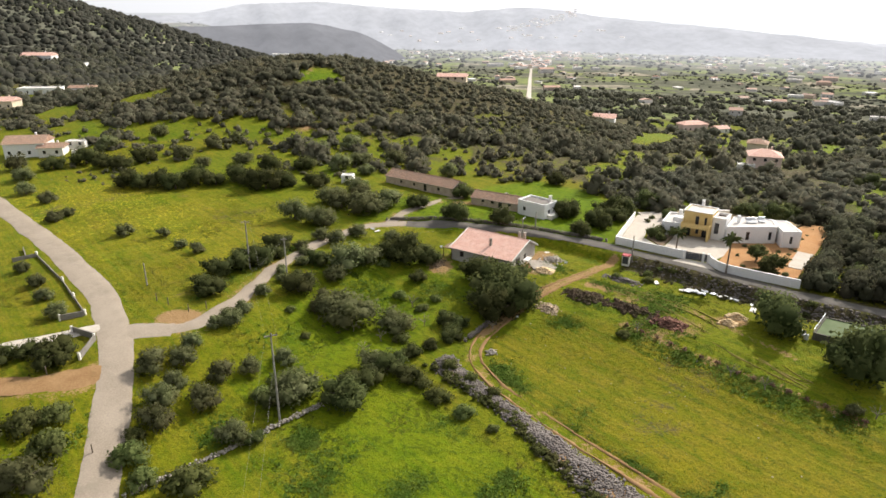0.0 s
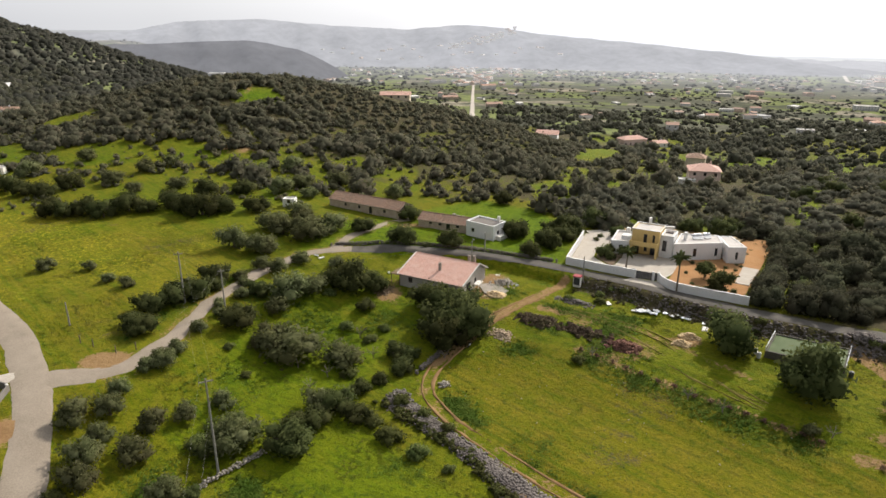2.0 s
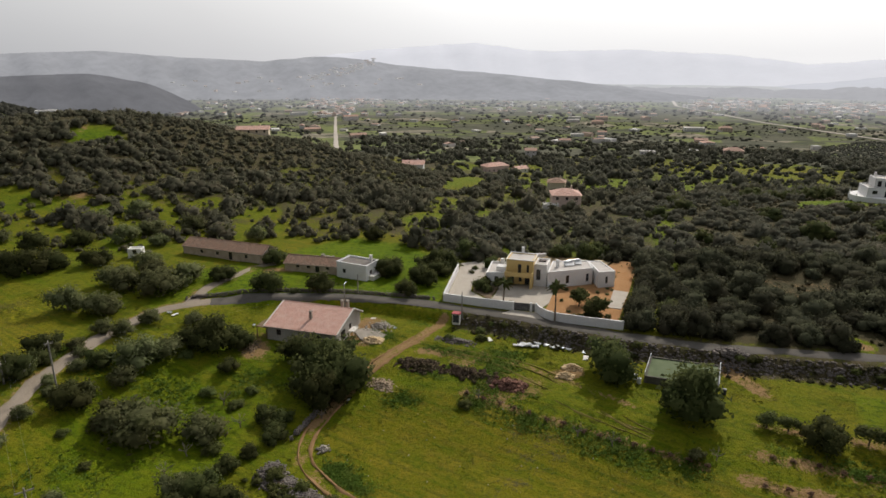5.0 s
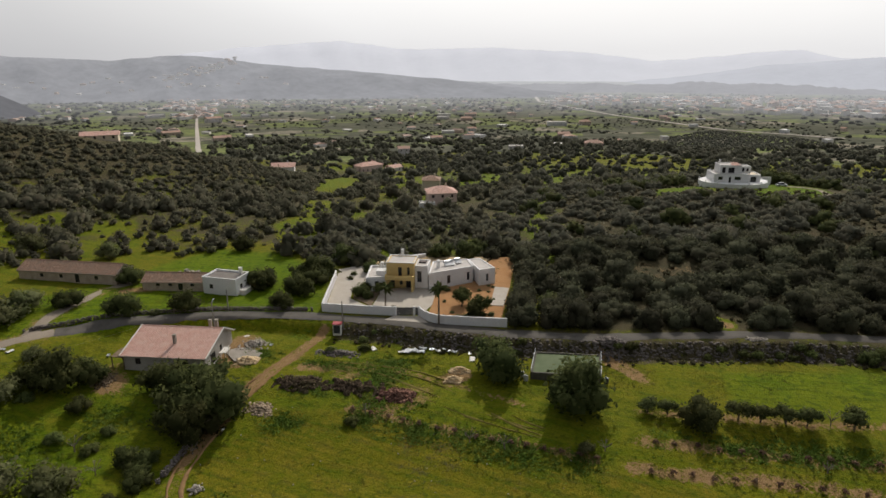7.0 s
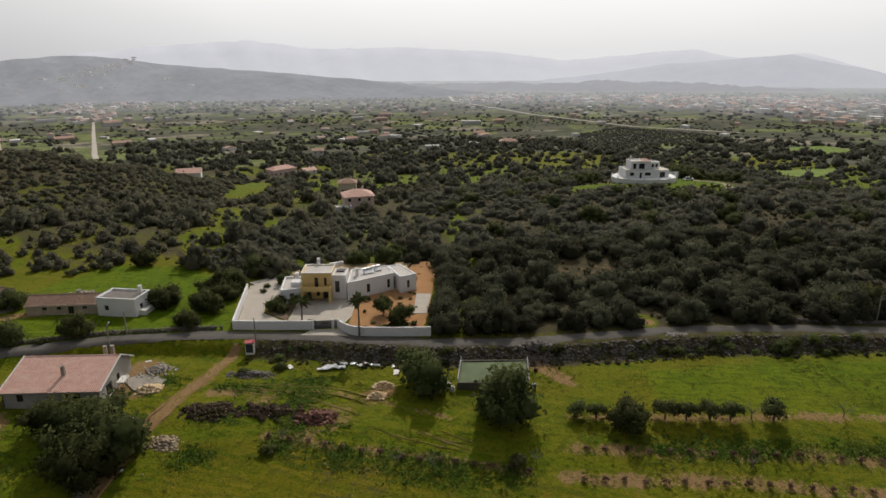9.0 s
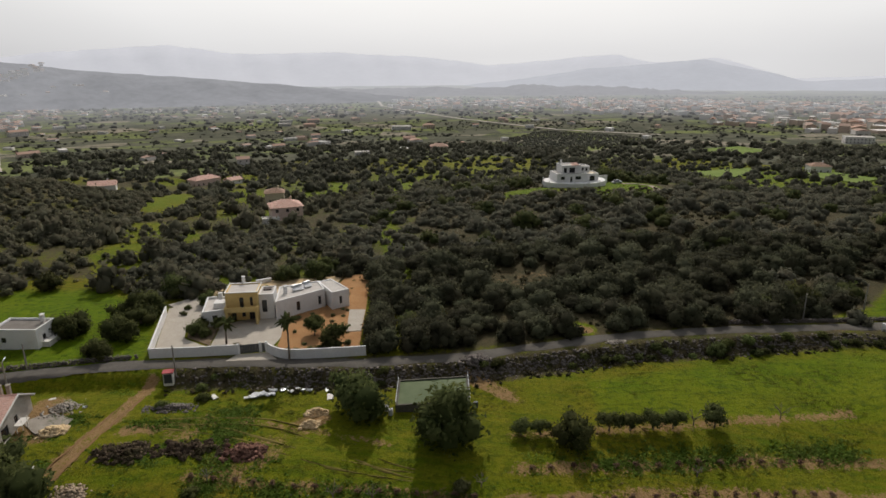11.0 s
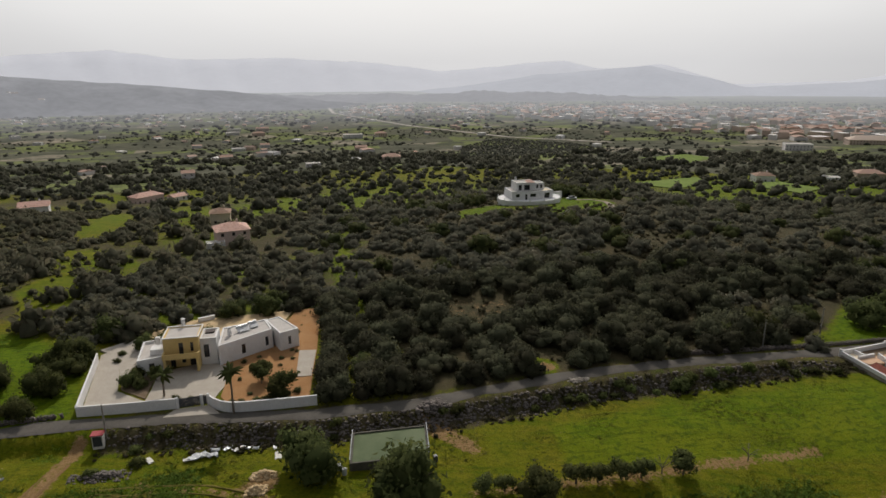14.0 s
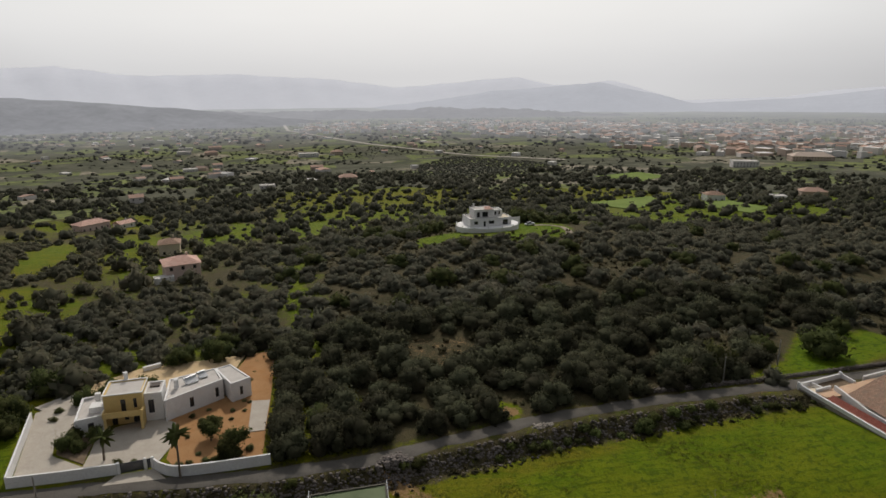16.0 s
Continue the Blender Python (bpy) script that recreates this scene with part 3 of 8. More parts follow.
# open meadows among the woods: centre, half length, half width, bearing of the long axis
RIDGE_MEADOWS = [(-88, 246, 38, 12, -5), (-135, 296, 10, 8, 30), (-34, 195, 9, 7, 40), (-14, 234, 5, 8, 0), (-58, 307, 5, 9, 20), (-172, 287, 16, 10, -50), (-143, 252, 16, 10, -45), (-30, 214, 13, 5, -5), (2, 224, 8, 6, 0), (1, 204, 8, 8, 0)]
VALLEY_MEADOWS = [(57, 207, 22, 8, 65), (72, 198, 13, 7, 60), (74, 236, 20, 11, 80), (105, 312, 42, 7, 62), (150, 345, 34, 14, 100), (187, 418, 26, 14, 70), (240, 615, 52, 12, 65), (130, 302, 34, 7, 65), (172, 315, 28, 8, 60), (200, 325, 34, 10, 55), (315, 505, 50, 20, 60), (152, 448, 15, 9, 70)]


def meadow(x, y):
    """How far a point lies in one of the open meadows, 0 to 1, with uneven borders."""
    res = np.zeros(np.shape(x))
    wob = 0.16 * mottle(x, y, 5.0, 1.7) + 0.10 * mottle(x, y, 2.2, 0.4)
    for cx, cy, a, b, turn in RIDGE_MEADOWS + VALLEY_MEADOWS:
        c, s = math.cos(radians(turn)), math.sin(radians(turn))
        u, v = ((x - cx) * c + (y - cy) * s) / a, (-(x - cx) * s + (y - cy) * c) / b
        res = np.maximum(res, smooth(1.2, 0.9, np.hypot(u, v) + wob))
    return res


def ground_cover(x, y):
    """Shares of bare earth, dry scrub floor, lush grass and yellow flowers at each point of the land."""
    s, r = 0.564 * x + 0.826 * y, 0.826 * x - 0.564 * y
    d = np.hypot(x, y - 20)
    wob = mottle(x, y, 6.0, 0.7)
    q = s - np.interp(r, ROAD_R, ROAD_S)
    earth, dry = np.zeros(x.shape), np.zeros(x.shape)
    lush = 0.35 + 0.25 * mottle(x, y, 24, 2.2)
    flower = np.zeros(x.shape)
    # wooded slopes: brown floor under the scrub
    hill = smooth(-6, 6, r - 6 + 4 * wob) * smooth(0.5, 5, q) * smooth(330, 260, s)
    dry = np.maximum(dry, 0.85 * hill)
    dry = np.maximum(dry, 0.75 * smooth(0.25, 0.7, bell(x, y, -50, 335, 120, 65) + 0.15 * wob))
    dry = np.maximum(dry, smooth(260, 460, d) * (0.25 + 0.5 * mottle(x, y, 45, 1.1)))
    dry = np.where((s > 170) & (r < 0), np.maximum(dry, 0.55 * smooth(-0.1, 0.5, mottle(x, y, 22, 4.4))), dry)
    # woodland floor beyond the barns, away from the mown meadows
    dry = np.maximum(dry, (0.58 + 0.30 * mottle(x, y, 14, 3.7)) * smooth(172, 190, s) * smooth(6, -4, r))
    # the bank under the lane, rough with stones and dead grass
    bank = smooth(-7.5, -4.2, q + 1.2 * wob) * smooth(-1.2, -2.0, q) * smooth(-45, -36, r)
    dry = np.maximum(dry, 0.75 * bank)
    dry = np.maximum(dry, 0.62 * smooth(4.2, 2.6, np.abs(q) + 0.6 * wob) * smooth(-45, -30, r))
    dry = np.maximum(dry, 0.9 * smooth(0.05, 0.3, bell(x, y, -490, 790, 205, 245)))
    # fields
    wide = soft_inside(x, y, [(8, 101), (22, 108), (33, 101), (44, 88.5), (58, 73), (76, 55), (60, 40), (32, 55), (9, 88)], 2)
    lush = np.where(wide > 0.5, 0.1, lush)
    dry = np.maximum(dry, 0.36 * wide * smooth(0.1, 0.8, mottle(x, y, 9, 5.1)))
    strip = soft_inside(x, y, [(84, 73), (91, 81.5), (125, 64), (150, 47), (165, 25), (140, 25), (106, 54)], 1.5)
    lush = np.maximum(lush, 0.8 * strip)
    dry = dry * (1 - strip)
    beyond = soft_inside(x, y, [(-22, 150), (20, 143.5), (38, 134), (47, 153), (44, 178), (28, 192), (4, 178), (-22, 168)], 2)
    lush = np.maximum(lush, 0.95 * beyond)
    dry = dry * (1 - beyond)
    low = soft_inside(x, y, [(-30, 95), (-36, 88), (-10, 60), (22, 55), (-2, 86), (-5, 95), (0, 110), (-18, 132), (-30, 122)], 3)
    lush = np.maximum(lush, 0.75 * low)
    left = soft_inside(x, y, [(-60, 104), (-95, 140), (-125, 178), (-115, 190), (-70, 190), (-40, 165), (-37, 130), (-45, 108)], 3)
    lush = np.where(left > 0.5, 0.25 + 0.2 * wob, lush)
    flower = np.maximum(flower, left * smooth(-0.5, 0.4, mottle(x, y, 13, 3.3)))
    dry = np.maximum(dry, 0.4 * left * smooth(0.0, 0.8, mottle(x, y, 8, 7.7)))
    flower = np.maximum(flower, 0.5 * smooth(200, 260, s) * smooth(0.3, 0.8, mottle(x, y, 30, 6.1)))
    right = soft_inside(x, y, [(150, 64), (166, 60), (190, 62), (206, 48), (200, 38), (160, 54)], 2)
    lush, dry = np.maximum(lush, right), dry * (1 - right)
    green = bell(x, y, 217, 159, 16, 10) + bell(x, y, 230, 163, 8, 5) + bell(x, y, 186, 178, 10, 6) + bell(x, y, 93, 152, 4, 3) + bell(x, y, 104, 92, 2.5, 2.5)
    lush, dry = np.maximum(lush, smooth(0.3, 0.6, green)), dry * (1 - smooth(0.3, 0.6, green))
    lush = np.maximum(lush, smooth(0.3, 0.7, bell(x, y, -56, 302, 10, 8)))
    dry = dry * (1 - smooth(0.3, 0.7, bell(x, y, -56, 302, 10, 8)))
    lush = np.maximum(lush, 0.75 * smooth(150, 178, s) * smooth(-75, -45, r) * smooth(520, 400, s))
    open_land = meadow(x, y)
    lush = np.maximum(lush, open_land * (0.55 + 0.3 * wob))
    dry = dry * (1 - open_land) + 0.30 * open_land * smooth(0.2, 0.8, mottle(x, y, 7, 2.9))
    # bare soil
    for line, w in ((LANE[:7], 2.7), (DRIVE_B, 3.2), (BARN_LANE, 2.2)):
        earth = np.maximum(earth, 0.42 * smooth(w + 1.3, w - 0.9, line_distance(x, y, line) + 0.5 * wob))
    earth = np.maximum(earth, 0.36 * smooth(2.2, 1.0, line_distance(x, y, TRACK) + 0.5 * wob))
    earth = np.maximum(earth, 0.72 * smooth(1.75, 0.75, line_distance(x, y, TRACK[5:]) + 0.5 * wob))
    for cx, cy, sx, sy, k in ((30.2, 117.6, 1.7, 1.3, 0.8), (33.0, 115.6, 1.5, 1.0, 0.8), (20, 128, 3.2, 4.0, 0.9), (-0.5, 128, 2.5, 2.5, 0.8), (22, 133, 3, 2, 0.7), (-47, 102.5, 3.4, 2.2, 1.0), (104.5, 91, 1.6, 1.6, 0.9),
                              (37, 112, 4, 2, 0.45), (51, 101.5, 3, 2, 0.7), (78, 90.5, 1.6, 4.5, 0.8), (40, 100, 5, 3, 0.5), (-53, 250, 7, 5, 0.8), (-68, 322, 5, 3, 0.9), (-62, 313, 2, 5, 0.6), (0, 130, 2, 5, 0.5), (12, 166, 9, 2.0, 0.7), (150, 60, 4, 2, 0.5)):
        earth = np.maximum(earth, k * smooth(0.2, 0.75, bell(x, y, cx, cy, sx, sy) + 0.12 * wob))
    for line, w in (([(32.5, 102), (43.9, 89.0)], 0.9), ([(45, 88), (58, 74.5)], 0.9), ([(66.4, 73.6), (86.3, 58.6), (103.4, 45.6), (118, 34)], 1.2), ([(61.8, 70.4), (81.7, 55.4), (95.9, 43.4), (110, 32)], 1.2), ([(70.4, 79.4), (93, 63), (116, 49)], 0.9), ([(32, 117), (45, 107), (56, 89)], 0.5)):
        earth = np.maximum(earth, 0.62 * smooth(w + 0.9, w - 0.5, line_distance(x, y, line) + 0.4 * mottle(x, y, 1.6, 2.0)))
    clearing = soft_inside(x, y, DRY_CLEARING, 3)
    dry = np.maximum(dry, clearing)
    earth = np.maximum(earth, 0.3 * clearing)
    return np.clip(np.stack([earth, dry, lush, flower], 1), 0, 1)


def graded(lo, hi, core0, core1, step, grow):
    a = list(np.arange(core0, core1 + 1e-6, step))
    k = step
    while a[-1] < hi:
        k = min(k * grow, 160)
        a.append(min(hi, a[-1] + k))
    k = step
    while a[0] > lo:
        k = min(k * grow, 160)
        a.insert(0, max(lo, a[0] - k))
    return np.array(a)


def build_ground():
    gx, gy = graded(-4700, 4900, -95, 150, 1.0, 1.07), graded(-4700, 4900, 45, 170, 1.0, 1.07)
    X, Y = np.meshgrid(gx, gy)
    x, y = X.ravel(), Y.ravel()
    z = height(x, y)
    fine = smooth(420, 200, np.hypot(x, y - 60))
    court = soft_inside(x, y, COURT, 1.0)
    onroad = np.minimum(line_distance(x, y, LANE), line_distance(x, y, MAIN_ROAD))
    z = z + fine * (1 - court) * smooth(2.5, 5, onroad) * (0.10 * mottle(x, y, 2.1, 1.0) + 0.16 * mottle(x, y, 5.5, 3.0))
    k, h = len(gx), len(gy)
    i = np.arange(h * k).reshape(h, k)
    f = np.stack([i[:-1, :-1].ravel(), i[:-1, 1:].ravel(), i[1:, 1:].ravel(), i[1:, :-1].ravel()], 1)
    me = from_arrays("ground", np.stack([x, y, z], 1), f, M_GROUND, True)
    me.materials.append(M_PLAIN)
    cx, cy = x[f].mean(1), y[f].mean(1)
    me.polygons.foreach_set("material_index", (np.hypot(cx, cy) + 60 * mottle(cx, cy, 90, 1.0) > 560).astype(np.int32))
    at = me.attributes.new("cover", "FLOAT_COLOR", "POINT")
    at.data.foreach_set("color", ground_cover(x, y).astype(np.float32).ravel())
    me.update()
    return tagged(new("ground", me), "green spring meadows and scrubby brown soil falling to a valley", "ground", kind="structure")


build_ground()


def strip(name, line, width, material, lift, label, category, uneven=0.15, seed=1, cross=6, fixed=None, kind="structure"):
    """A road or path laid on the land, with uneven edges."""
    rnd = np.random.RandomState(seed)
    q = along(line, 0.8)
    t = np.gradient(q, axis=0)
    t /= np.hypot(t[:, 0], t[:, 1])[:, None]
    nx, ny = -t[:, 1], t[:, 0]
    n = len(q)
    e0, e1 = [np.convolve(rnd.randn(n + 6), np.ones(7) / 7, "valid") * uneven * 2 for _ in (0, 1)]
    u = np.linspace(-0.5, 0.5, cross + 1)
    v = []
    for k, c in enumerate(u):
        off = c * width + (e0 if c < 0 else e1) * abs(c) * 2
        px, py = q[:, 0] + nx * off, q[:, 1] + ny * off
        sink = -0.12 if k in (0, cross) else 0.0
        pz = (height(px, py) if fixed is None else fixed) + lift + sink
        v.append(np.stack([px, py, pz], 1))
    v = np.stack(v, 1).reshape(-1, 3)
    i = np.arange(n * (cross + 1)).reshape(n, cross + 1)
    f = np.stack([i[:-1, :-1].ravel(), i[:-1, 1:].ravel(), i[1:, 1:].ravel(), i[1:, :-1].ravel()], 1)
    return tagged(new(name, from_arrays(name, v, f, material, True)), label, category, kind=kind)


strip("road", MAIN_ROAD, 5.2, M_ROAD, 0.16, "sun-bleached pale asphalt country road through green fields", "road")
strip("road", LANE[:7], 3.1, M_ROAD, 0.12, "narrow pale tan lane between trees", "road", 0.3, 2)
strip("road", [(-56.5, 97.2), (-53.0, 97.4), (-49.5, 97.9), (-46.5, 98.4)], 5.0, M_ROAD, 0.135, "flared mouth of the pale lane at the crossing", "road", 0.4, 15)
strip("road", LANE[6:], 3.2, M_LANE, 0.14, "narrow grey asphalt lane along low stone walls", "road", 0.25, 2)
strip("road", DRIVE_A, 3.2, M_PAVE, 0.12, "pale concrete driveway to a walled plot", "road", 0.1, 3)
strip("road", DRIVE_B, 4.6, M_DIRT, 0.10, "tan dirt driveway off the country road", "road", 0.5, 4)
strip("road", BARN_LANE, 2.8, M_ROAD, 0.12, "pale dusty lane up to the old barns", "road", 0.2, 5)


def wheel_track():
    """Two bare wheel ruts with a grassy middle."""
    q = along(TRACK[:11], 1.0)
    t = np.gradient(q, axis=0)
    t /= np.hypot(t[:, 0], t[:, 1])[:, None]
    for k, side in enumerate((-0.95, 0.95)):
        line = [(a[0] - b[1] * side, a[1] + b[0] * side) for a, b in zip(q, t)]
        strip("path", line, 0.45, M_DIRT, 0.10, "bare earth wheel rut of a farm track", "path", 0.22, 6 + k, 4)


wheel_track()


def field_ruts():
    """Faint pairs of wheel marks pressed into the grass beyond the track's end."""
    for k, line in enumerate(([(34, 115.6), (36.6, 112.7), (41.7, 105.7), (44.9, 97.1), (49.3, 88.7), (53.3, 83.5), (57.5, 78.8)], [(34, 116.4), (37.2, 113.9), (42.2, 110.1), (47.4, 104.3), (49.5, 98.1), (51.0, 91.4), (52.7, 85.4), (56.0, 81.0)])):
        q = along(line, 1.0)
        t = np.gradient(q, axis=0)
        t /= np.hypot(t[:, 0], t[:, 1])[:, None]
        for j, side in enumerate((-0.8, 0.8)):
            strip("path", [(a[0] - b[1] * side, a[1] + b[0] * side) for a, b in zip(q, t)], 0.30, M_TRODDEN, 0.04, "faint wheel mark pressed into the field grass", "path", 0.2, 20 + 2 * k + j, 4)


M_TRODDEN = two_tone("trodden_grass", (0.112, 0.102, 0.020), (0.170, 0.132, 0.044), 0.5, 4, 0.95, 0.05, 0.5, 0.06, (0.09, 0.11, 0.012))
field_ruts()


# ---------------------------------------------------------------- buildings
def flat_block(home, name, pts, z0, z1, material, holes=None, parapet=0.25, roof_mat=None, thick=0.3, world=True):
    """A flat-roofed block over a plan polygon (counter-clockwise, world metres): walls with openings, roof slab and parapet."""
    holes = holes or {}
    bm = bmesh.new()
    k = len(pts)
    for i in range(k):
        add_wall(bm, pts[i], pts[(i + 1) % k], z0, z1, thick, holes.get(i, ()), start=thick)
    bmesh.ops.remove_doubles(bm, verts=bm.verts, dist=0.004)
    w = part(name, bm, material, home, world=world)
    c = Vector((sum(p[0] for p in pts) / k, sum(p[1] for p in pts) / k))
    inner = []
    for p in pts:
        d = c - Vector(p)
        inner.append(tuple(Vector(p) + d.normalized() * thick * 1.3))
    bm = bmesh.new()
    add_prism(bm, inner, z1 - parapet - 0.15, z1 - parapet)
    part("roof", bm, roof_mat or M_ROOFTOP, home, world=world)
    base = home.matrix_basis.inverted()
    for i, hs in holes.items():
        for h in hs:
            a = base @ Vector((*pts[i], 0)) if world else Vector((*pts[i], 0))
            b = base @ Vector((*pts[(i + 1) % k], 0)) if world else Vector((*pts[(i + 1) % k], 0))
            window_in(home, a.xy, b.xy, (h[0], h[1], h[2] + a.z, h[3] + a.z), thick, "door" if h[3] - h[2] > 2.0 and h[2] - z0 < 0.1 else "window", 1 if h[1] - h[0] > 0.8 else 0)
    return w


def tiled_slope(bm, a, b, c, d, pitch=0.30, height_=0.05):
    """A corrugated tile slope: a-b along the eave, d-c along the ridge."""
    a, b, c, d = map(Vector, (a, b, c, d))
    nrm = (b - a).cross(d - a).normalized()
    if nrm.z < 0:
        nrm.negate()
    n = max(4, int((b - a).length / pitch)) * 4
    rows = max(2, int((d - a).length / 0.42))
    grid = []
    for j in range(rows + 1):
        for lip in (0, 1) if 0 < j < rows else (0,):
            t = j / rows
            p, q = a.lerp(d, t), b.lerp(c, t)
            step = 0.035 * (1 if (lip == 0 and j > 0) else 0)
            grid.append([bm.verts.new(p.lerp(q, i / n) + nrm * (height_ * (0.5 + 0.5 * math.cos(i * math.pi / 2)) + step)) for i in range(n + 1)])
    for r0, r1 in zip(grid, grid[1:]):
        for i in range(n):
            bm.faces.new((r0[i], r0[i + 1], r1[i + 1], r1[i]))


def gable_roof(home, w, d, z, rise, over, material, name="roof", asym=0.5):
    """A gable roof with its ridge along x, over a plan of w by d from the origin."""
    ym = d * asym
    bm = bmesh.new()
    x0, x1, y0, y1 = -over, w + over, -over, d + over
    s0, s1 = rise / ym, rise / (d - ym)
    e0, e1 = z - over * s0, z - over * s1
    tiled_slope(bm, (x0, y0, e0), (x1, y0, e0), (x1, ym, z + rise), (x0, ym, z + rise))
    tiled_slope(bm, (x1, y1, e1), (x0, y1, e1), (x0, ym, z + rise), (x1, ym, z + rise))
    rf = part(name, bm, material, home)
    bm = bmesh.new()
    t = 0.12
    for p, q, e in ((y0, ym, e0), (y1, ym, e1)):
        vs = [bm.verts.new(v) for v in ((x0, p, e - 0.03), (x1, p, e - 0.03), (x1, q, z + rise - 0.03), (x0, q, z + rise - 0.03), (x0, p, e - t), (x1, p, e - t), (x1, q, z + rise - t), (x0, q, z + rise - t))]
        for idx in ((0, 1, 2, 3), (7, 6, 5, 4), (0, 4, 5, 1), (1, 5, 6, 2), (2, 6, 7, 3), (3, 7, 4, 0)):
            bm.faces.new([vs[i] for i in idx])
    part("roof_deck", bm, M_CEMENT, home)
    bm = bmesh.new()
    add_tube(bm, (x0, ym, z + rise + 0.03), (x1, ym, z + rise + 0.03), 0.13, 0.13, 8)
    part("ridge", bm, material, home)
    return rf


def gable_walls(home, w, d, z, rise, material, holes=None, asym=0.5, thick=0.3):
    """Four walls of a gabled house; side 0 is the front (y = 0), then right, back, left."""
    pts = [(0, 0), (w, 0), (w, d), (0, d)]
    holes = holes or {}
    bm = bmesh.new()
    for i in range(4):
        add_wall(bm, pts[i], pts[(i + 1) % 4], -0.6, z, thick, holes.get(i, ()), start=thick)
    for x0 in (0.0, w - thick):
        tri = [(x0, 0.02, z), (x0, d - 0.02, z), (x0, d * asym, z + rise - 0.13)]
        v = [bm.verts.new(p) for p in tri] + [bm.verts.new((p[0] + thick, p[1], p[2])) for p in tri]
        for idx in ((0, 1, 2), (5, 4, 3), (0, 3, 4, 1), (1, 4, 5, 2), (2, 5, 3, 0)):
            bm.faces.new([v[i] for i in idx])
    bmesh.ops.remove_doubles(bm, verts=bm.verts, dist=0.03)
    part("wall", bm, material, home)
    for i, hs in holes.items():
        for h in hs:
            window_in(home, pts[i], pts[(i + 1) % 4], h, thick, "door" if h[2] < 0.05 and h[3] > 1.8 else "window", 1 if h[1] - h[0] > 0.8 else 0)


def chimney(home, x, y, z0, z1, size, material, cap=True):
    bm = bmesh.new()
    add_box(bm, x - size / 2, y - size / 2, z0, x + size / 2, y + size / 2, z1, 0.02)
    ch = part("chimney", bm, material, home)
    if cap:
        bm = bmesh.new()
        for dx in (-1, 1):
            for dy in (-1, 1):
                add_box(bm, x + dx * size * 0.32 - 0.05, y + dy * size * 0.32 - 0.05, z1, x + dx * size * 0.32 + 0.05, y + dy * size * 0.32 + 0.05, z1 + 0.2)
        add_box(bm, x - size * 0.6, y - size * 0.6, z1 + 0.2, x + size * 0.6, y + size * 0.6, z1 + 0.28)
        part("cap", bm, material, ch)
    return ch


def red_roof_house():
    """The farmhouse below the lane: rendered walls, new red tile roof, three chimneys."""
    zg = -2.3
    home = thing("farmhouse", 1.98, 131.88, zg, -33.4, "grey rendered farmhouse with a new red clay tile roof, being rebuilt", "house")
    w, d, z = 14.6, 11.4, 2.75
    gable_walls(home, w, d, z, 2.15, M_CEMENT, {0: [(9.6, 11.6, 0.3, 2.1), (2.0, 3.0, 0.9, 2.1)], 1: [(2.2, 4.2, 0.0, 2.1), (6.0, 7.0, 0.9, 2.1)], 2: [(3, 4.2, 0.9, 2.1), (8, 9, 0, 2.1)], 3: [(4, 5, 0.9, 2.1)]}, 0.66)
    gable_roof(home, w, d, z, 2.15, 0.45, M_REDTILE, asym=0.66)
    for x in (-0.5, w + 0.38):
        bm = bmesh.new()
        vs = []
        for y, e in ((-0.45, z - 0.05), (d * 0.66, z + 2.25), (d + 0.45, z - 0.1)):
            vs.append((y, e))
        for (y0, e0), (y1, e1) in zip(vs, vs[1:]):
            a = [bm.verts.new((x + dx, yy, ee + dz)) for yy, ee in ((y0, e0), (y1, e1)) for dx in (0, 0.16) for dz in (-0.1, 0.1)]
            for idx in ((0, 1, 3, 2), (4, 6, 7, 5), (0, 4, 5, 1), (2, 3, 7, 6), (1, 5, 7, 3), (0, 2, 6, 4)):
                bm.faces.new([a[i] for i in idx])
        part("verge", bm, M_OLDWHITE, home, "pale rendered verge")
    chimney(home, 7.9, 3.2, z + 0.4, z + 2.3, 0.5, M_PALESTONE)
    chimney(home, 11.9, 9.0, z + 0.6, z + 2.8, 0.5, M_PALESTONE)
    chimney(home, 13.1, 9.0, z + 0.6, z + 2.9, 0.5, M_PALESTONE)
    bm = bmesh.new()
    for x in (-2.2, -2.2 + 2.1):
        add_box(bm, x, -0.2, -0.5, x + 0.14, -0.06, 2.2)
    add_box(bm, -2.3, -0.25, 2.2, 0.0, 3.2, 2.32)
    part("lean_to", bm, M_BRUSH, home, "rough timber lean-to")
    bm = bmesh.new()
    for i, x in enumerate((15.1, 15.6, 16.0)):
        add_box(bm, x, 5.0 + i * 0.7, -0.5, x + 0.1, 5.1 + i * 0.7, 1.4 + 0.3 * i)
    add_box(bm, 15.0, 4.6, 1.3, 16.2, 7.0, 1.4)
    part("scaffold", bm, M_OLDWHITE, home, "loose building boards and props")
    return home


red_roof_house()


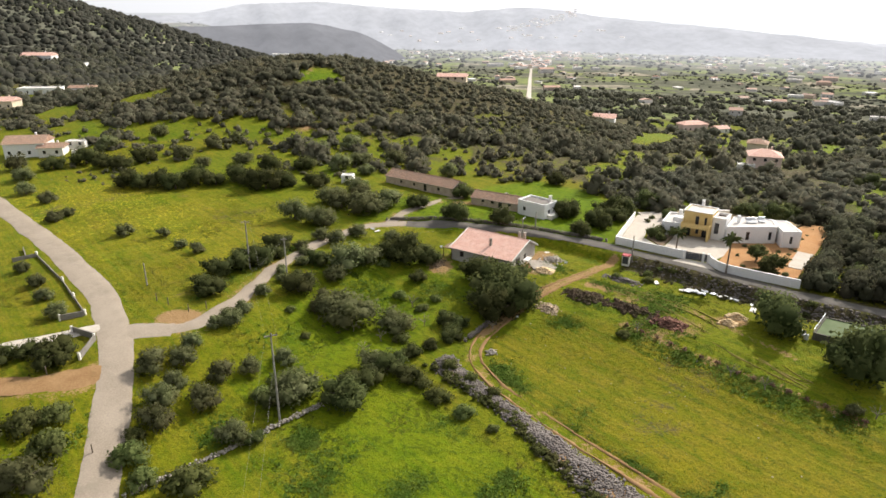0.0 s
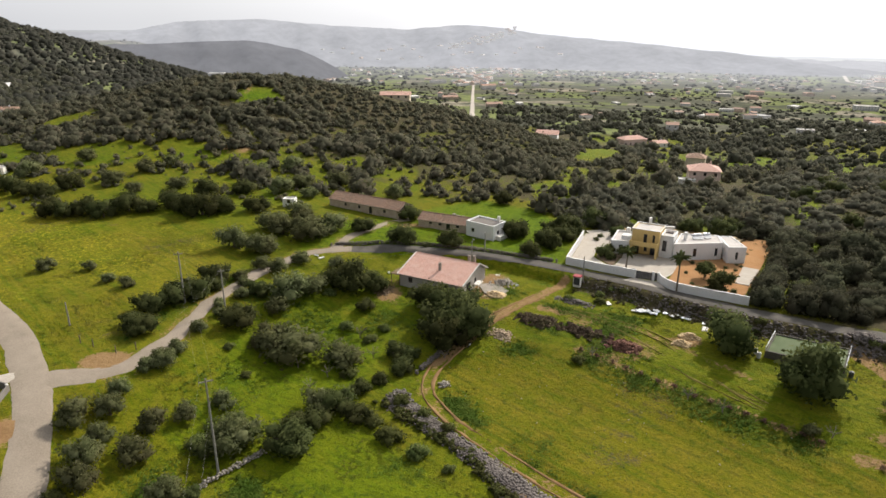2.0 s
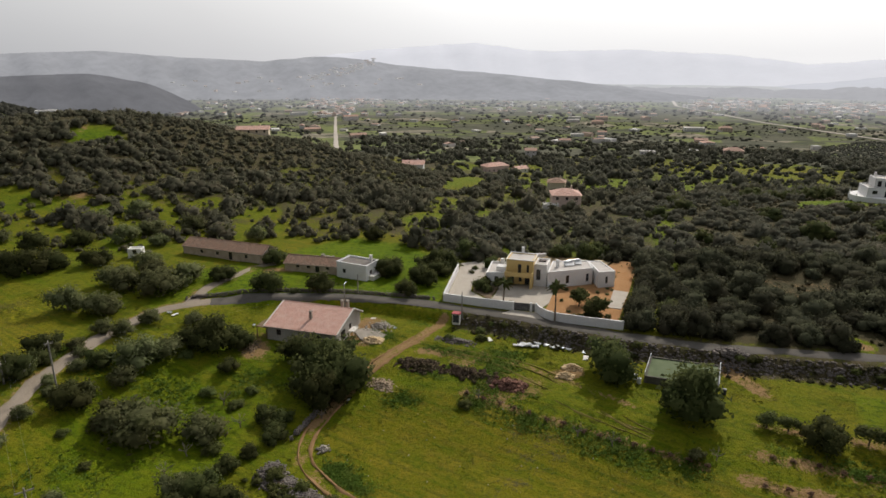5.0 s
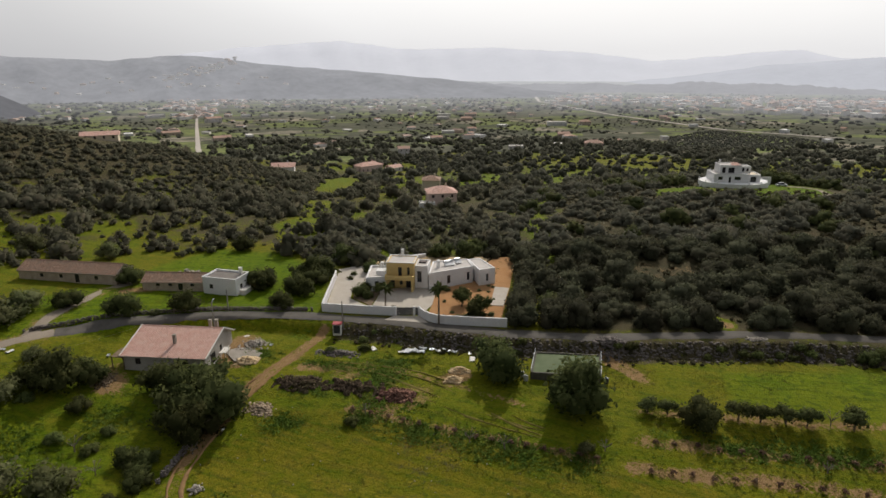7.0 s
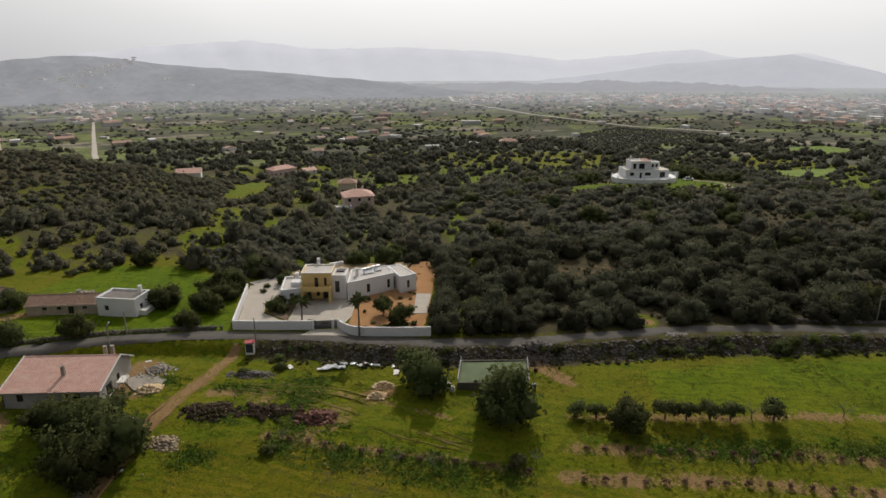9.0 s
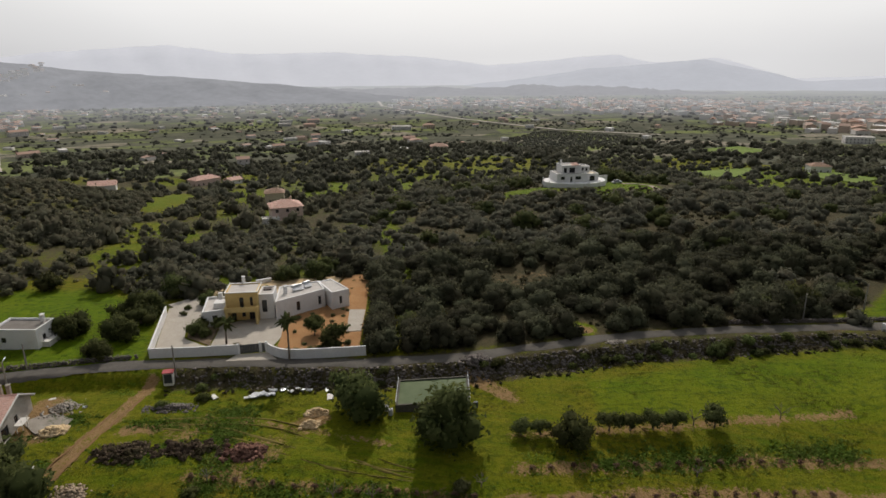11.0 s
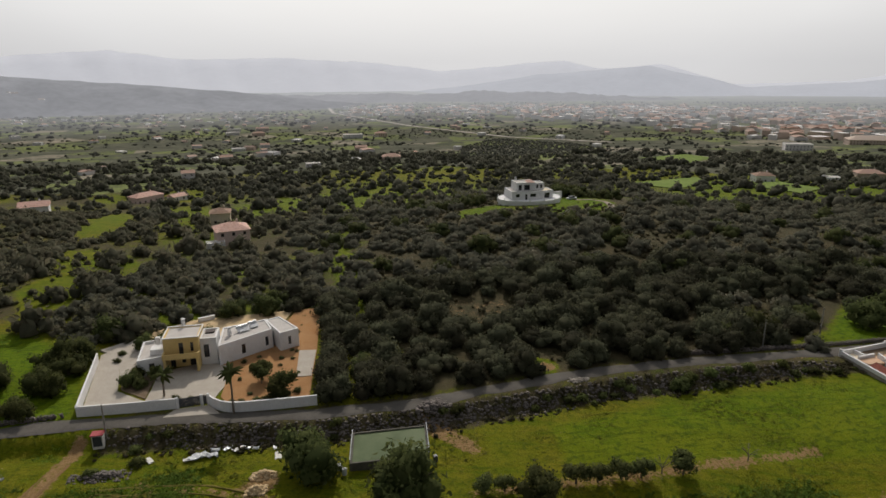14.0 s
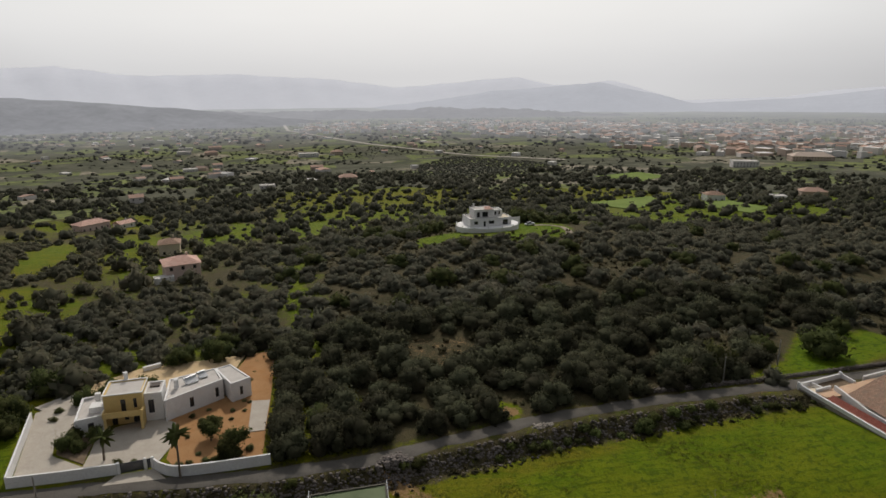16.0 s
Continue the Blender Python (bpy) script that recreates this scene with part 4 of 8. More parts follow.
def white_cottage():
    home = thing("cottage", 19.2, 157.6, 0.1, -43.5, "small white flat-roofed cottage on bright grass", "house")
    pts = [(0, 0), (8.2, 0), (8.2, 5.4), (0, 5.4)]
    flat_block(home, "wall", pts, -0.6, 3.6, M_WHITE, {0: [(1.6, 2.5, 1.1, 2.1)], 1: [(1.6, 2.6, 1.1, 2.1)]}, 0.2, M_DARKROOF, world=False)
    bm = bmesh.new()
    for a in ((-0.08, -0.08, 8.28, 0.2), (-0.08, 5.2, 8.28, 5.48), (-0.08, 0.2, 0.2, 5.2), (8.0, 0.2, 8.28, 5.2)):
        add_box(bm, a[0], a[1], 3.602, a[2], a[3], 3.74)
    part("coping", bm, M_WHITE, home)
    chimney(home, 6.8, 4.4, 3.4, 4.7, 0.6, M_OLDWHITE)
    bm = bmesh.new()
    add_box(bm, 8.3, 1.0, -0.6, 9.6, 4.4, 1.0, 0.03)
    part("porch", bm, M_OLDWHITE, home)
    return home


white_cottage()


def old_barn(x, y, z, turn, w, d, h, rise, label):
    home = thing("barn", x, y, z, turn, label, "barn", "old stone barns")
    holes = {0: [(w * f, w * f + 0.9, 0.9, 1.8) for f in (0.22, 0.42, 0.78)] + [(w * 0.58, w * 0.58 + 1.1, 0.0, 2.0)]}
    gable_walls(home, w, d, h, rise, M_BUFFSTONE, holes, 0.5, 0.4)
    gable_roof(home, w, d, h, rise, 0.25, M_OLDTILE)
    return home


old_barn(-17.0, 186.6, 0.3, -37.0, 24.6, 6.4, 2.4, 1.5, "long stone barn with weathered brown clay tiles")
old_barn(7.6, 165.6, 0.2, -31.0, 13.8, 5.6, 1.9, 1.3, "low stone barn with sagging brown clay tiles")


def barn_yard_junk():
    rnd = random.Random(5)
    for i in range(9):
        ob = thing("building_rubble", 15 + rnd.uniform(-4, 5), 170 + rnd.uniform(-2.5, 2.5), 0.0, rnd.uniform(0, 180), "heap of pale building rubble behind the barn", "rubble", "rubble behind the barn")
        ob.location.z = hz(ob.location.x, ob.location.y) - 0.1
        bm = bmesh.new()
        for _ in range(5):
            m = pose(rnd.uniform(-1, 1), rnd.uniform(-0.6, 0.6), rnd.uniform(0.1, 0.9), rnd.uniform(-20, 20), rnd.uniform(-20, 20), rnd.uniform(0, 90)) @ Matrix.Diagonal((rnd.uniform(0.5, 1.6), rnd.uniform(0.3, 0.9), rnd.uniform(0.2, 0.9), 1))
            bmesh.ops.create_cube(bm, size=1, matrix=m)
        part("block", bm, M_PALESTONE, ob)


barn_yard_junk()

# ---- the villa behind its white wall
VZ = 0.35


def villa():
    home = thing("villa", 60, 137, VZ, 0, "white and ochre modern villa with flat roofs", "house")
    h0 = VZ - 0.3
    # ochre tower: recessed ground floor, balcony in front, upper floor
    T, U, V = Vector((54.5, 139.1)), Vector((0.82, -0.572)), Vector((0.572, 0.82))

    def P(a, b):
        q = T + U * a + V * b
        return (q.x, q.y)

    for a0, a1 in ((0.0, 0.45), (5.65, 6.1)):
        bm = bmesh.new()
        add_prism(bm, [P(a0, 0), P(a1, 0), P(a1, 0.45), P(a0, 0.45)], h0, 2.75)
        part("pillar", bm, M_YELLOW, home, "ochre porch pillar", True)
    bm = bmesh.new()
    add_prism(bm, [P(-0.1, -0.1), P(6.2, -0.1), P(6.2, 2.95), P(-0.1, 2.95)], 2.752, 3.0)
    add_prism(bm, [P(-0.1, -0.1), P(6.2, -0.1), P(6.2, 0.12), P(-0.1, 0.12)], 3.002, 3.75)
    for a in (-0.1, 5.98):
        add_prism(bm, [P(a, 0.122), P(a + 0.22, 0.122), P(a + 0.22, 1.45), P(a, 1.45)], 3.002, 3.75)
    part("balcony", bm, M_YELLOW, home, "ochre balcony parapet", True)
    low = [P(0.05, 2.7), P(6.05, 2.7), P(6.05, 6.9), P(0.05, 6.9)]
    flat_block(home, "wall", low, h0, 2.75, M_YELLOW, {0: [(0.6, 1.5, VZ - 0.3, 2.4), (2.6, 3.3, VZ + 0.4, 2.4), (4.0, 5.2, VZ - 0.3, 2.4)]}, 0.1)
    for a in (0.05, 5.75):
        bm = bmesh.new()
        add_prism(bm, [P(a, 0.46), P(a + 0.3, 0.46), P(a + 0.3, 2.69), P(a, 2.69)], h0, 2.75)
        part("porch_wall", bm, M_YELLOW, home, "ochre side wall of the porch", True)
    up = [P(0.0, 1.45), P(6.1, 1.45), P(6.1, 7.0), P(0.0, 7.0)]
    flat_block(home, "wall", up, 3.004, 6.25, M_YELLOW, {0: [(2.6, 3.4, 3.1, 5.3), (4.6, 5.15, 3.5, 5.3)]}, 0.12)
    bm = bmesh.new()
    for e in (((0, 1.3), (6.25, 1.3), (6.25, 1.6), (0, 1.6)), ((0, 6.8), (6.25, 6.8), (6.25, 7.1), (0, 7.1)), ((-0.15, 1.3), (0.0, 1.3), (0.0, 7.1), (-0.15, 7.1)), ((6.1, 1.602), (6.25, 1.602), (6.25, 6.798), (6.1, 6.798))):
        add_prism(bm, [P(*p) for p in e], 6.252, 6.4)
    part("coping", bm, M_WHITE, home, "white roof edge", True)
    base = home.matrix_basis.inverted()
    q = base @ Vector((*P(2.6, 7.4), 0))
    chimney(home, q.x, q.y, 4.2, 7.0, 0.55, M_WHITE)
    # tall white stair block
    stair = [P(6.102, 2.6), P(9.0, 2.6), P(9.0, 7.4), P(6.102, 7.4)]
    flat_block(home, "wall", stair, h0, 5.35, M_WHITE, {0: [(0.55, 1.5, VZ + 1.2, 4.1)]}, 0.2)
    bm = bmesh.new()
    add_prism(bm, [P(6.7, 5.2), P(8.3, 5.2), P(8.3, 6.6), P(6.7, 6.6)], 5.15, 5.42)
    sk = part("skylight", bm, M_FRAME, home, "flat dark skylight", True)
    # low white block with a roof terrace
    lowb = [(50.7, 141.0), P(-0.16, 0.6), P(-0.16, 7.6), (57.0, 147.6), (54.9, 148.4)]
    flat_block(home, "wall", lowb, h0, 3.35, M_WHITE, {0: [(1.9, 2.8, VZ + 0.9, VZ + 2.0)]}, 0.45)
    bm = bmesh.new()
    add_prism(bm, [P(-2.6, 2.5), P(-0.4, 2.5), P(-0.4, 4.6), P(-2.6, 4.6)], 2.902, 3.9)
    add_prism(bm, [P(-2.4, 6.0), P(-1.6, 6.0), P(-1.6, 6.8), P(-2.4, 6.8)], 2.902, 4.7)
    add_prism(bm, [P(-1.2, 6.4), P(-0.3, 6.4), P(-0.3, 7.3), P(-1.2, 7.3)], 2.902, 4.4)
    part("roof_terrace", bm, M_WHITE, home, "white terrace seats and chimney stacks", True)
    # long white wing and its end block
    wing = [(63.1, 135.1), (74.35, 134.9), (76.0, 140.2), (67.9, 142.4)]
    flat_block(home, "wall", wing, h0, 4.0, M_WHITE, {0: [(4.6, 5.4, VZ + 0.5, VZ + 2.4), (9.6, 10.3, VZ + 0.5, VZ + 2.4)]}, 0.18)
    end = [(74.36, 132.3), (78.3, 131.9), (79.0, 139.8), (76.01, 140.21)]
    flat_block(home, "wall", end, h0, 3.85, M_WHITE, {0: [(1.7, 2.3, VZ + 0.6, VZ + 2.3)]}, 0.15)
    q = base @ Vector((67.2, 138.4, 0))
    chimney(home, q.x, q.y, 3.4, 4.9, 0.6, M_WHITE)
    for k, (x, y, n) in enumerate(((70.0, 138.2, 2.4), (72.5, 138.6, 1.6))):
        bm = bmesh.new()
        m = pose(x, y, 4.35, 24, 0, -8) @ Matrix.Diagonal((n, 1.3, 0.09, 1))
        bmesh.ops.create_cube(bm, size=1, matrix=m)
        for dx in (-n / 2 + 0.15, n / 2 - 0.2):
            add_box(bm, x + dx, y - 0.4, 3.8, x + dx + 0.06, y + 0.5, 4.3)
        sp = part("roof_unit", bm, M_PLASTIC, home, "pale solar water heater", True)
        bm = bmesh.new()
        add_tube(bm, (x - n / 2, y + 0.65, 4.75), (x + n / 2, y + 0.65, 4.75), 0.26, 0.26, 10)
        part("tank", bm, M_GALV, sp, world=True)
    # terrace wall bits at the back
    for p0, p1 in (((57.0, 148.0), (59.5, 146.5)), ((70.0, 157.6), (73.4, 156.9))):
        bm = bmesh.new()
        add_wall(bm, p0, p1, 0.0, 0.9, 0.6)
        part("garden_wall", bm, M_WHITE, home, "", True)
    return home


villa()


def boundary_wall():
    """The white wall round the villa, with its sliding gate and small door."""
    lower = [(38.6, 134.8), (45.0, 129.9), (50.8, 125.8)]
    upper = [(54.9, 123.5), (55.0, 121.6), (55.4, 119.9), (56.1, 118.6), (57.4, 117.3), (62.0, 113.9), (67.2, 110.3)]
    side = [(48.0, 153.2), (38.6, 134.8)]
    home = thing("boundary_wall", 50, 126, 0, 0, "smooth white rendered garden wall around the villa", "wall", kind="structure")
    for line in (lower, upper, side):
        for a, b in zip(line, line[1:]):
            bm = bmesh.new()
            d = (Vector(b) - Vector(a)).length
            add_wall(bm, a, b, min(hz(*a), hz(*b)) - 0.6, 1.75, 0.22)
            w = part("wall_panel", bm, M_WHITE, home, world=True)
            bm = bmesh.new()
            m = (Vector(b) - Vector(a)).normalized()
            nn = Vector((-m.y, m.x))
            p = [Vector(a) - nn * 0.04, Vector(b) - nn * 0.04, Vector(b) + nn * 0.26, Vector(a) + nn * 0.26]
            add_prism(bm, [tuple(v) for v in p], 1.752, 1.82)
            part("coping", bm, M_WHITE, w, world=True)
    for x, y in ((50.85, 125.75), (54.1, 123.95), (55.0, 123.4)):
        bm = bmesh.new()
        add_box(bm, x - 0.2, y - 0.2, -0.5, x + 0.2, y + 0.2, 2.0, 0.02)
        part("gate_pier", bm, M_WHITE, home, world=True)
    for a, b, n in (((51.1, 125.66), (53.9, 124.1), 12), ((54.35, 123.85), (54.8, 123.6), 2)):
        g = thing("gate", a[0], a[1], 0.05, math.degrees(math.atan2(b[1] - a[1], b[0] - a[0])), "dark blue-grey steel driveway gate, closed", "gate")
        w = (Vector(b) - Vector(a)).length
        for z in (0.05, 0.85, 1.6):
            bm = bmesh.new()
            add_box(bm, 0, -0.03, z, w, 0.03, z + 0.1)
            part("rail", bm, M_STEEL, g)
        for k in range(n):
            bm = bmesh.new()
            c = w * k / n
            add_box(bm, c + 0.005, -0.015, 0.1, c + w / n - 0.012, 0.015, 1.68)
            part("board", bm, M_STEEL, g)


boundary_wall()


def sheet(name, poly, z, material, label, category, skirt=0.5, kind="structure"):
    bm = bmesh.new()
    add_prism(bm, poly, z - skirt, z)
    ob = new(name, finish(bm, name, material))
    return tagged(ob, label, category, kind=kind)


sheet("pavement", [(39.4, 135.4), (45.3, 130.7), (48.0, 132.0), (46.2, 138.8), (48.4, 143.5), (51.2, 151.6), (53.5, 156), (49.5, 155.8)], 0.10, M_PAVE, "pale paved side drive beside the villa", "driveway")
sheet("pavement", [(45.4, 130.6), (50.7, 126.5), (54.3, 124.7), (55.4, 123.6), (59.6, 126.9), (64.0, 133.4), (63.0, 136.8), (61.5, 138.5), (54.0, 140.5), (50.6, 135.2), (48.1, 131.9)], 0.14, M_PAVE, "pale paved forecourt in front of the villa", "driveway")
sheet("pavement", [(47.9, 124.6), (54.8, 119.2), (54.9, 122.9), (51.2, 125.3), (50.4, 125.6)], 0.17, M_PAVE, "pale concrete apron at the villa gate", "driveway")
sheet("pavement", [(51.3, 151.7), (55.3, 148.9), (58.8, 150.4), (58.4, 158.8), (50.2, 158.2)], 0.105, M_PAVE, "pale paved yard at the villa's rear corner", "driveway")
sheet("pavement", [(48.2, 142.6), (50.9, 140.9), (55.2, 148.8), (51.2, 151.8)], 0.11, M_PAVE, "pale paved strip beside the low block", "driveway")
sheet("pavement", [(59.6, 127.2), (70.0, 124.5), (80.4, 129.6), (79.4, 141.0), (78.0, 139.0), (74.6, 135.4), (63.4, 135.7), (64.0, 133.3)], 0.075, M_ORANGE, "orange gravel along the villa's long wing", "garden")
sheet("pavement", ORANGE_BED, 0.09, M_ORANGE, "orange gravel garden with scattered shrubs", "garden")
sheet("pavement", [(70.2, 121.0), (72.4, 119.4), (79.3, 127.6), (76.9, 129.8)], 0.2, M_PAVE, "pale concrete pad at the garden edge", "driveway")
sheet("pavement", [(46.8, 138.7), (48.4, 132.6), (53.6, 140.2), (50.4, 141.0), (48.6, 143.0)], 0.16, M_BRUSH, "brown mulched planting bed", "garden")
sheet("pavement", [(57.5, 148.6), (68.5, 143.0), (79.0, 141.0), (88.0, 149.0), (70, 159.5), (58, 159.5)], 0.06, M_SAND, "sandy back garden behind the villa", "garden")


sheet("pavement", [(18.4, 130.6), (22.4, 130.8), (24.4, 126.3), (22.2, 124.0), (19.2, 125.6)], hz(21, 127) + 0.12, M_PALESTONE, "grey concrete slab in the farmhouse yard", "yard")


def kiosk():
    """The small utility hut by the lane with a red roof."""
    ob = thing("meter_hut", 38.9, 126.4, -1.2, -33, "small white meter hut with a red sheet roof", "hut")
    bm = bmesh.new()
    add_box(bm, -0.75, -0.6, -0.5, 0.75, 0.6, 1.75, 0.02)
    part("wall", bm, M_OLDWHITE, ob)
    bm = bmesh.new()
    add_box(bm, -0.62, -0.66, 0.0, 0.62, -0.61, 1.62)
    part("door", bm, M_STEEL, ob)
    bm = bmesh.new()
    add_box(bm, -0.9, -0.75, 1.76, 0.9, 0.75, 1.9, 0.03)
    part("roof", bm, M_RED, ob)


kiosk()


def irrigation_tank():
    """The open concrete water tank below the lane."""
    c = [(67.0, 100.9), (61.7, 94.9), (71.0, 88.1), (76.4, 94.3)]
    zg = -2.1
    ob = thing("water_tank", 69, 94.5, zg, 0, "open concrete irrigation tank full of green water", "tank")
    for i in range(4):
        bm = bmesh.new()
        add_wall(bm, c[i], c[(i + 1) % 4], zg - 0.6, -0.95, 0.3, start=0.3)
        part("tank_wall", bm, M_SHADECONCRETE, ob, world=True)
    ctr = Vector((69.0, 94.5))
    inner = [tuple(Vector(p) + (ctr - Vector(p)).normalized() * 0.35) for p in c]
    bm = bmesh.new()
    add_prism(bm, inner, zg - 0.2, -1.15)
    part("water", bm, M_WATER, ob, "still green water", True)
    for a, b in ((c[0], c[1]), (c[2], c[3])):
        bm = bmesh.new()
        add_tube(bm, (*a, -0.4), (*b, -0.4), 0.06, 0.06, 8)
        for t in (0.03, 0.35, 0.68, 0.97):
            p = Vector(a).lerp(Vector(b), t)
            add_tube(bm, (p.x, p.y, -1.0), (p.x, p.y, -0.4), 0.05, 0.05, 6)
        part("rail", bm, M_GALV, ob, "", True)
    for x, y in ((60.8, 95.0), (60.9, 96.2), (71.9, 87.8)):
        t = thing("water_drum", x, y, hz(x, y) - 0.05, 20, "white plastic drum beside the tank", "drum", "drums by the tank")
        bm = bmesh.new()
        add_tube(bm, (0, 0, 0), (0, 0, 1.0), 0.36, 0.36, 14)
        bmesh.ops.bevel(bm, geom=[e for e in bm.edges if abs(e.verts[0].co.z - e.verts[1].co.z) < 0.01], offset=0.05, segments=2, affect="EDGES")
        part("body", bm, M_PLASTIC if x < 70 else M_STEEL, t, smooth_faces=False)
        bm = bmesh.new()
        add_tube(bm, (0, 0, 0.99), (0, 0, 1.06), 0.22, 0.2, 12)
        part("lid", bm, M_STEEL, t)


irrigation_tank()


def hilltop_villa():
    x, y = 211.5, 174.5
    z = hz(x, y) + 0.9
    home = thing("hilltop_villa", x, y, z, -33, "white two-storey villa with terraces on a hilltop", "house")
    bm = bmesh.new()
    ring = [(12.5 * math.cos(a), 8.6 * math.sin(a)) for a in [i * math.pi / 14 for i in range(28)]]
    add_prism(bm, ring, -3.0, 1.2)
    part("terrace", bm, M_WHITE, home, "curved white terrace wall")
    for i in range(28):
        a, b = ring[i], ring[(i + 1) % 28]
        if i % 2 == 0:
            bm = bmesh.new()
            add_box(bm, a[0] - 0.15, a[1] - 0.15, 1.2, a[0] + 0.15, a[1] + 0.15, 1.95)
            part("pier", bm, M_WHITE, home)
    flat_block(home, "wall", [(-8.5, -4.6), (3.5, -5.0), (3.5, 4.5), (-8.5, 4.5)], 1.0, 4.4, M_WHITE, {0: [(1.5, 3.0, 2.2, 3.4), (5.2, 6.0, 1.2, 3.3), (7.2, 9.4, 2.2, 3.4)]}, 0.3, world=False)
    flat_block(home, "wall", [(3.51, -3.6), (8.6, -3.0), (8.6, 4.0), (3.51, 4.2)], 1.0, 4.0, M_WHITE, {0: [(1.4, 3.6, 1.2, 3.2)]}, 0.3, M_CREAM, world=False)
    flat_block(home, "wall", [(-6.0, -2.4), (1.5, -2.6), (1.5, 4.0), (-6.0, 4.0)], 4.2, 7.3, M_WHITE, {0: [(0.8, 2.0, 4.4, 6.4), (3.0, 5.2, 4.4, 6.4)]}, 0.3, world=False)
    flat_block(home, "wall", [(1.51, -1.6), (5.4, -1.4), (5.4, 3.6), (1.51, 3.8)], 4.0, 6.7, M_WHITE, {0: [(0.7, 1.5, 4.8, 6.1), (2.3, 3.1, 4.8, 6.1)]}, 0.3, world=False)
    bm = bmesh.new()
    tiled_slope(bm, (-2.2, -2.7, 7.2), (1.2, -2.7, 7.2), (0.6, 0.2, 7.9), (-1.8, 0.2, 7.9))
    part("tiled_porch_roof", bm, M_REDTILE, home)
    chimney(home, -4.8, 2.5, 7.2, 8.4, 0.6, M_WHITE)
    bm = bmesh.new()
    add_wall(bm, (9.0, 6.5), (17.0, 8.0), -2.0, 1.2, 0.3)
    part("garden_wall", bm, M_WHITE, home)
    cx, cy = 229.4, 166.9
    car = thing("car", cx, cy, hz(cx, cy) + 0.15, -20, "white car parked on the hilltop drive", "car")
    bm = bmesh.new()
    add_box(bm, -2.1, -0.85, 0.35, 2.1, 0.85, 0.85, 0.12)
    part("body", bm, M_PLASTIC, car)
    bm = bmesh.new()
    add_prism(bm, [(-1.5, -0.75), (1.0, -0.75), (1.0, 0.75), (-1.5, 0.75)], 0.86, 1.45, 0.35)
    part("cabin", bm, M_GLASS, car)
    for wx in (-1.3, 1.3):
        for wy in (-0.8, 0.8):
            bm = bmesh.new()
            add_tube(bm, (wx, wy - 0.1, 0.3), (wx, wy + 0.1, 0.3), 0.32, 0.32, 12)
            part("wheel", bm, M_STEEL, car)
    strip("road", [(230.5, 166.5), (237, 163.5), (238, 157), (231, 150), (224, 146.5)], 2.6, M_ROAD, 0.25, "pale dirt drive on the hilltop", "road", 0.2, 9)


hilltop_villa()


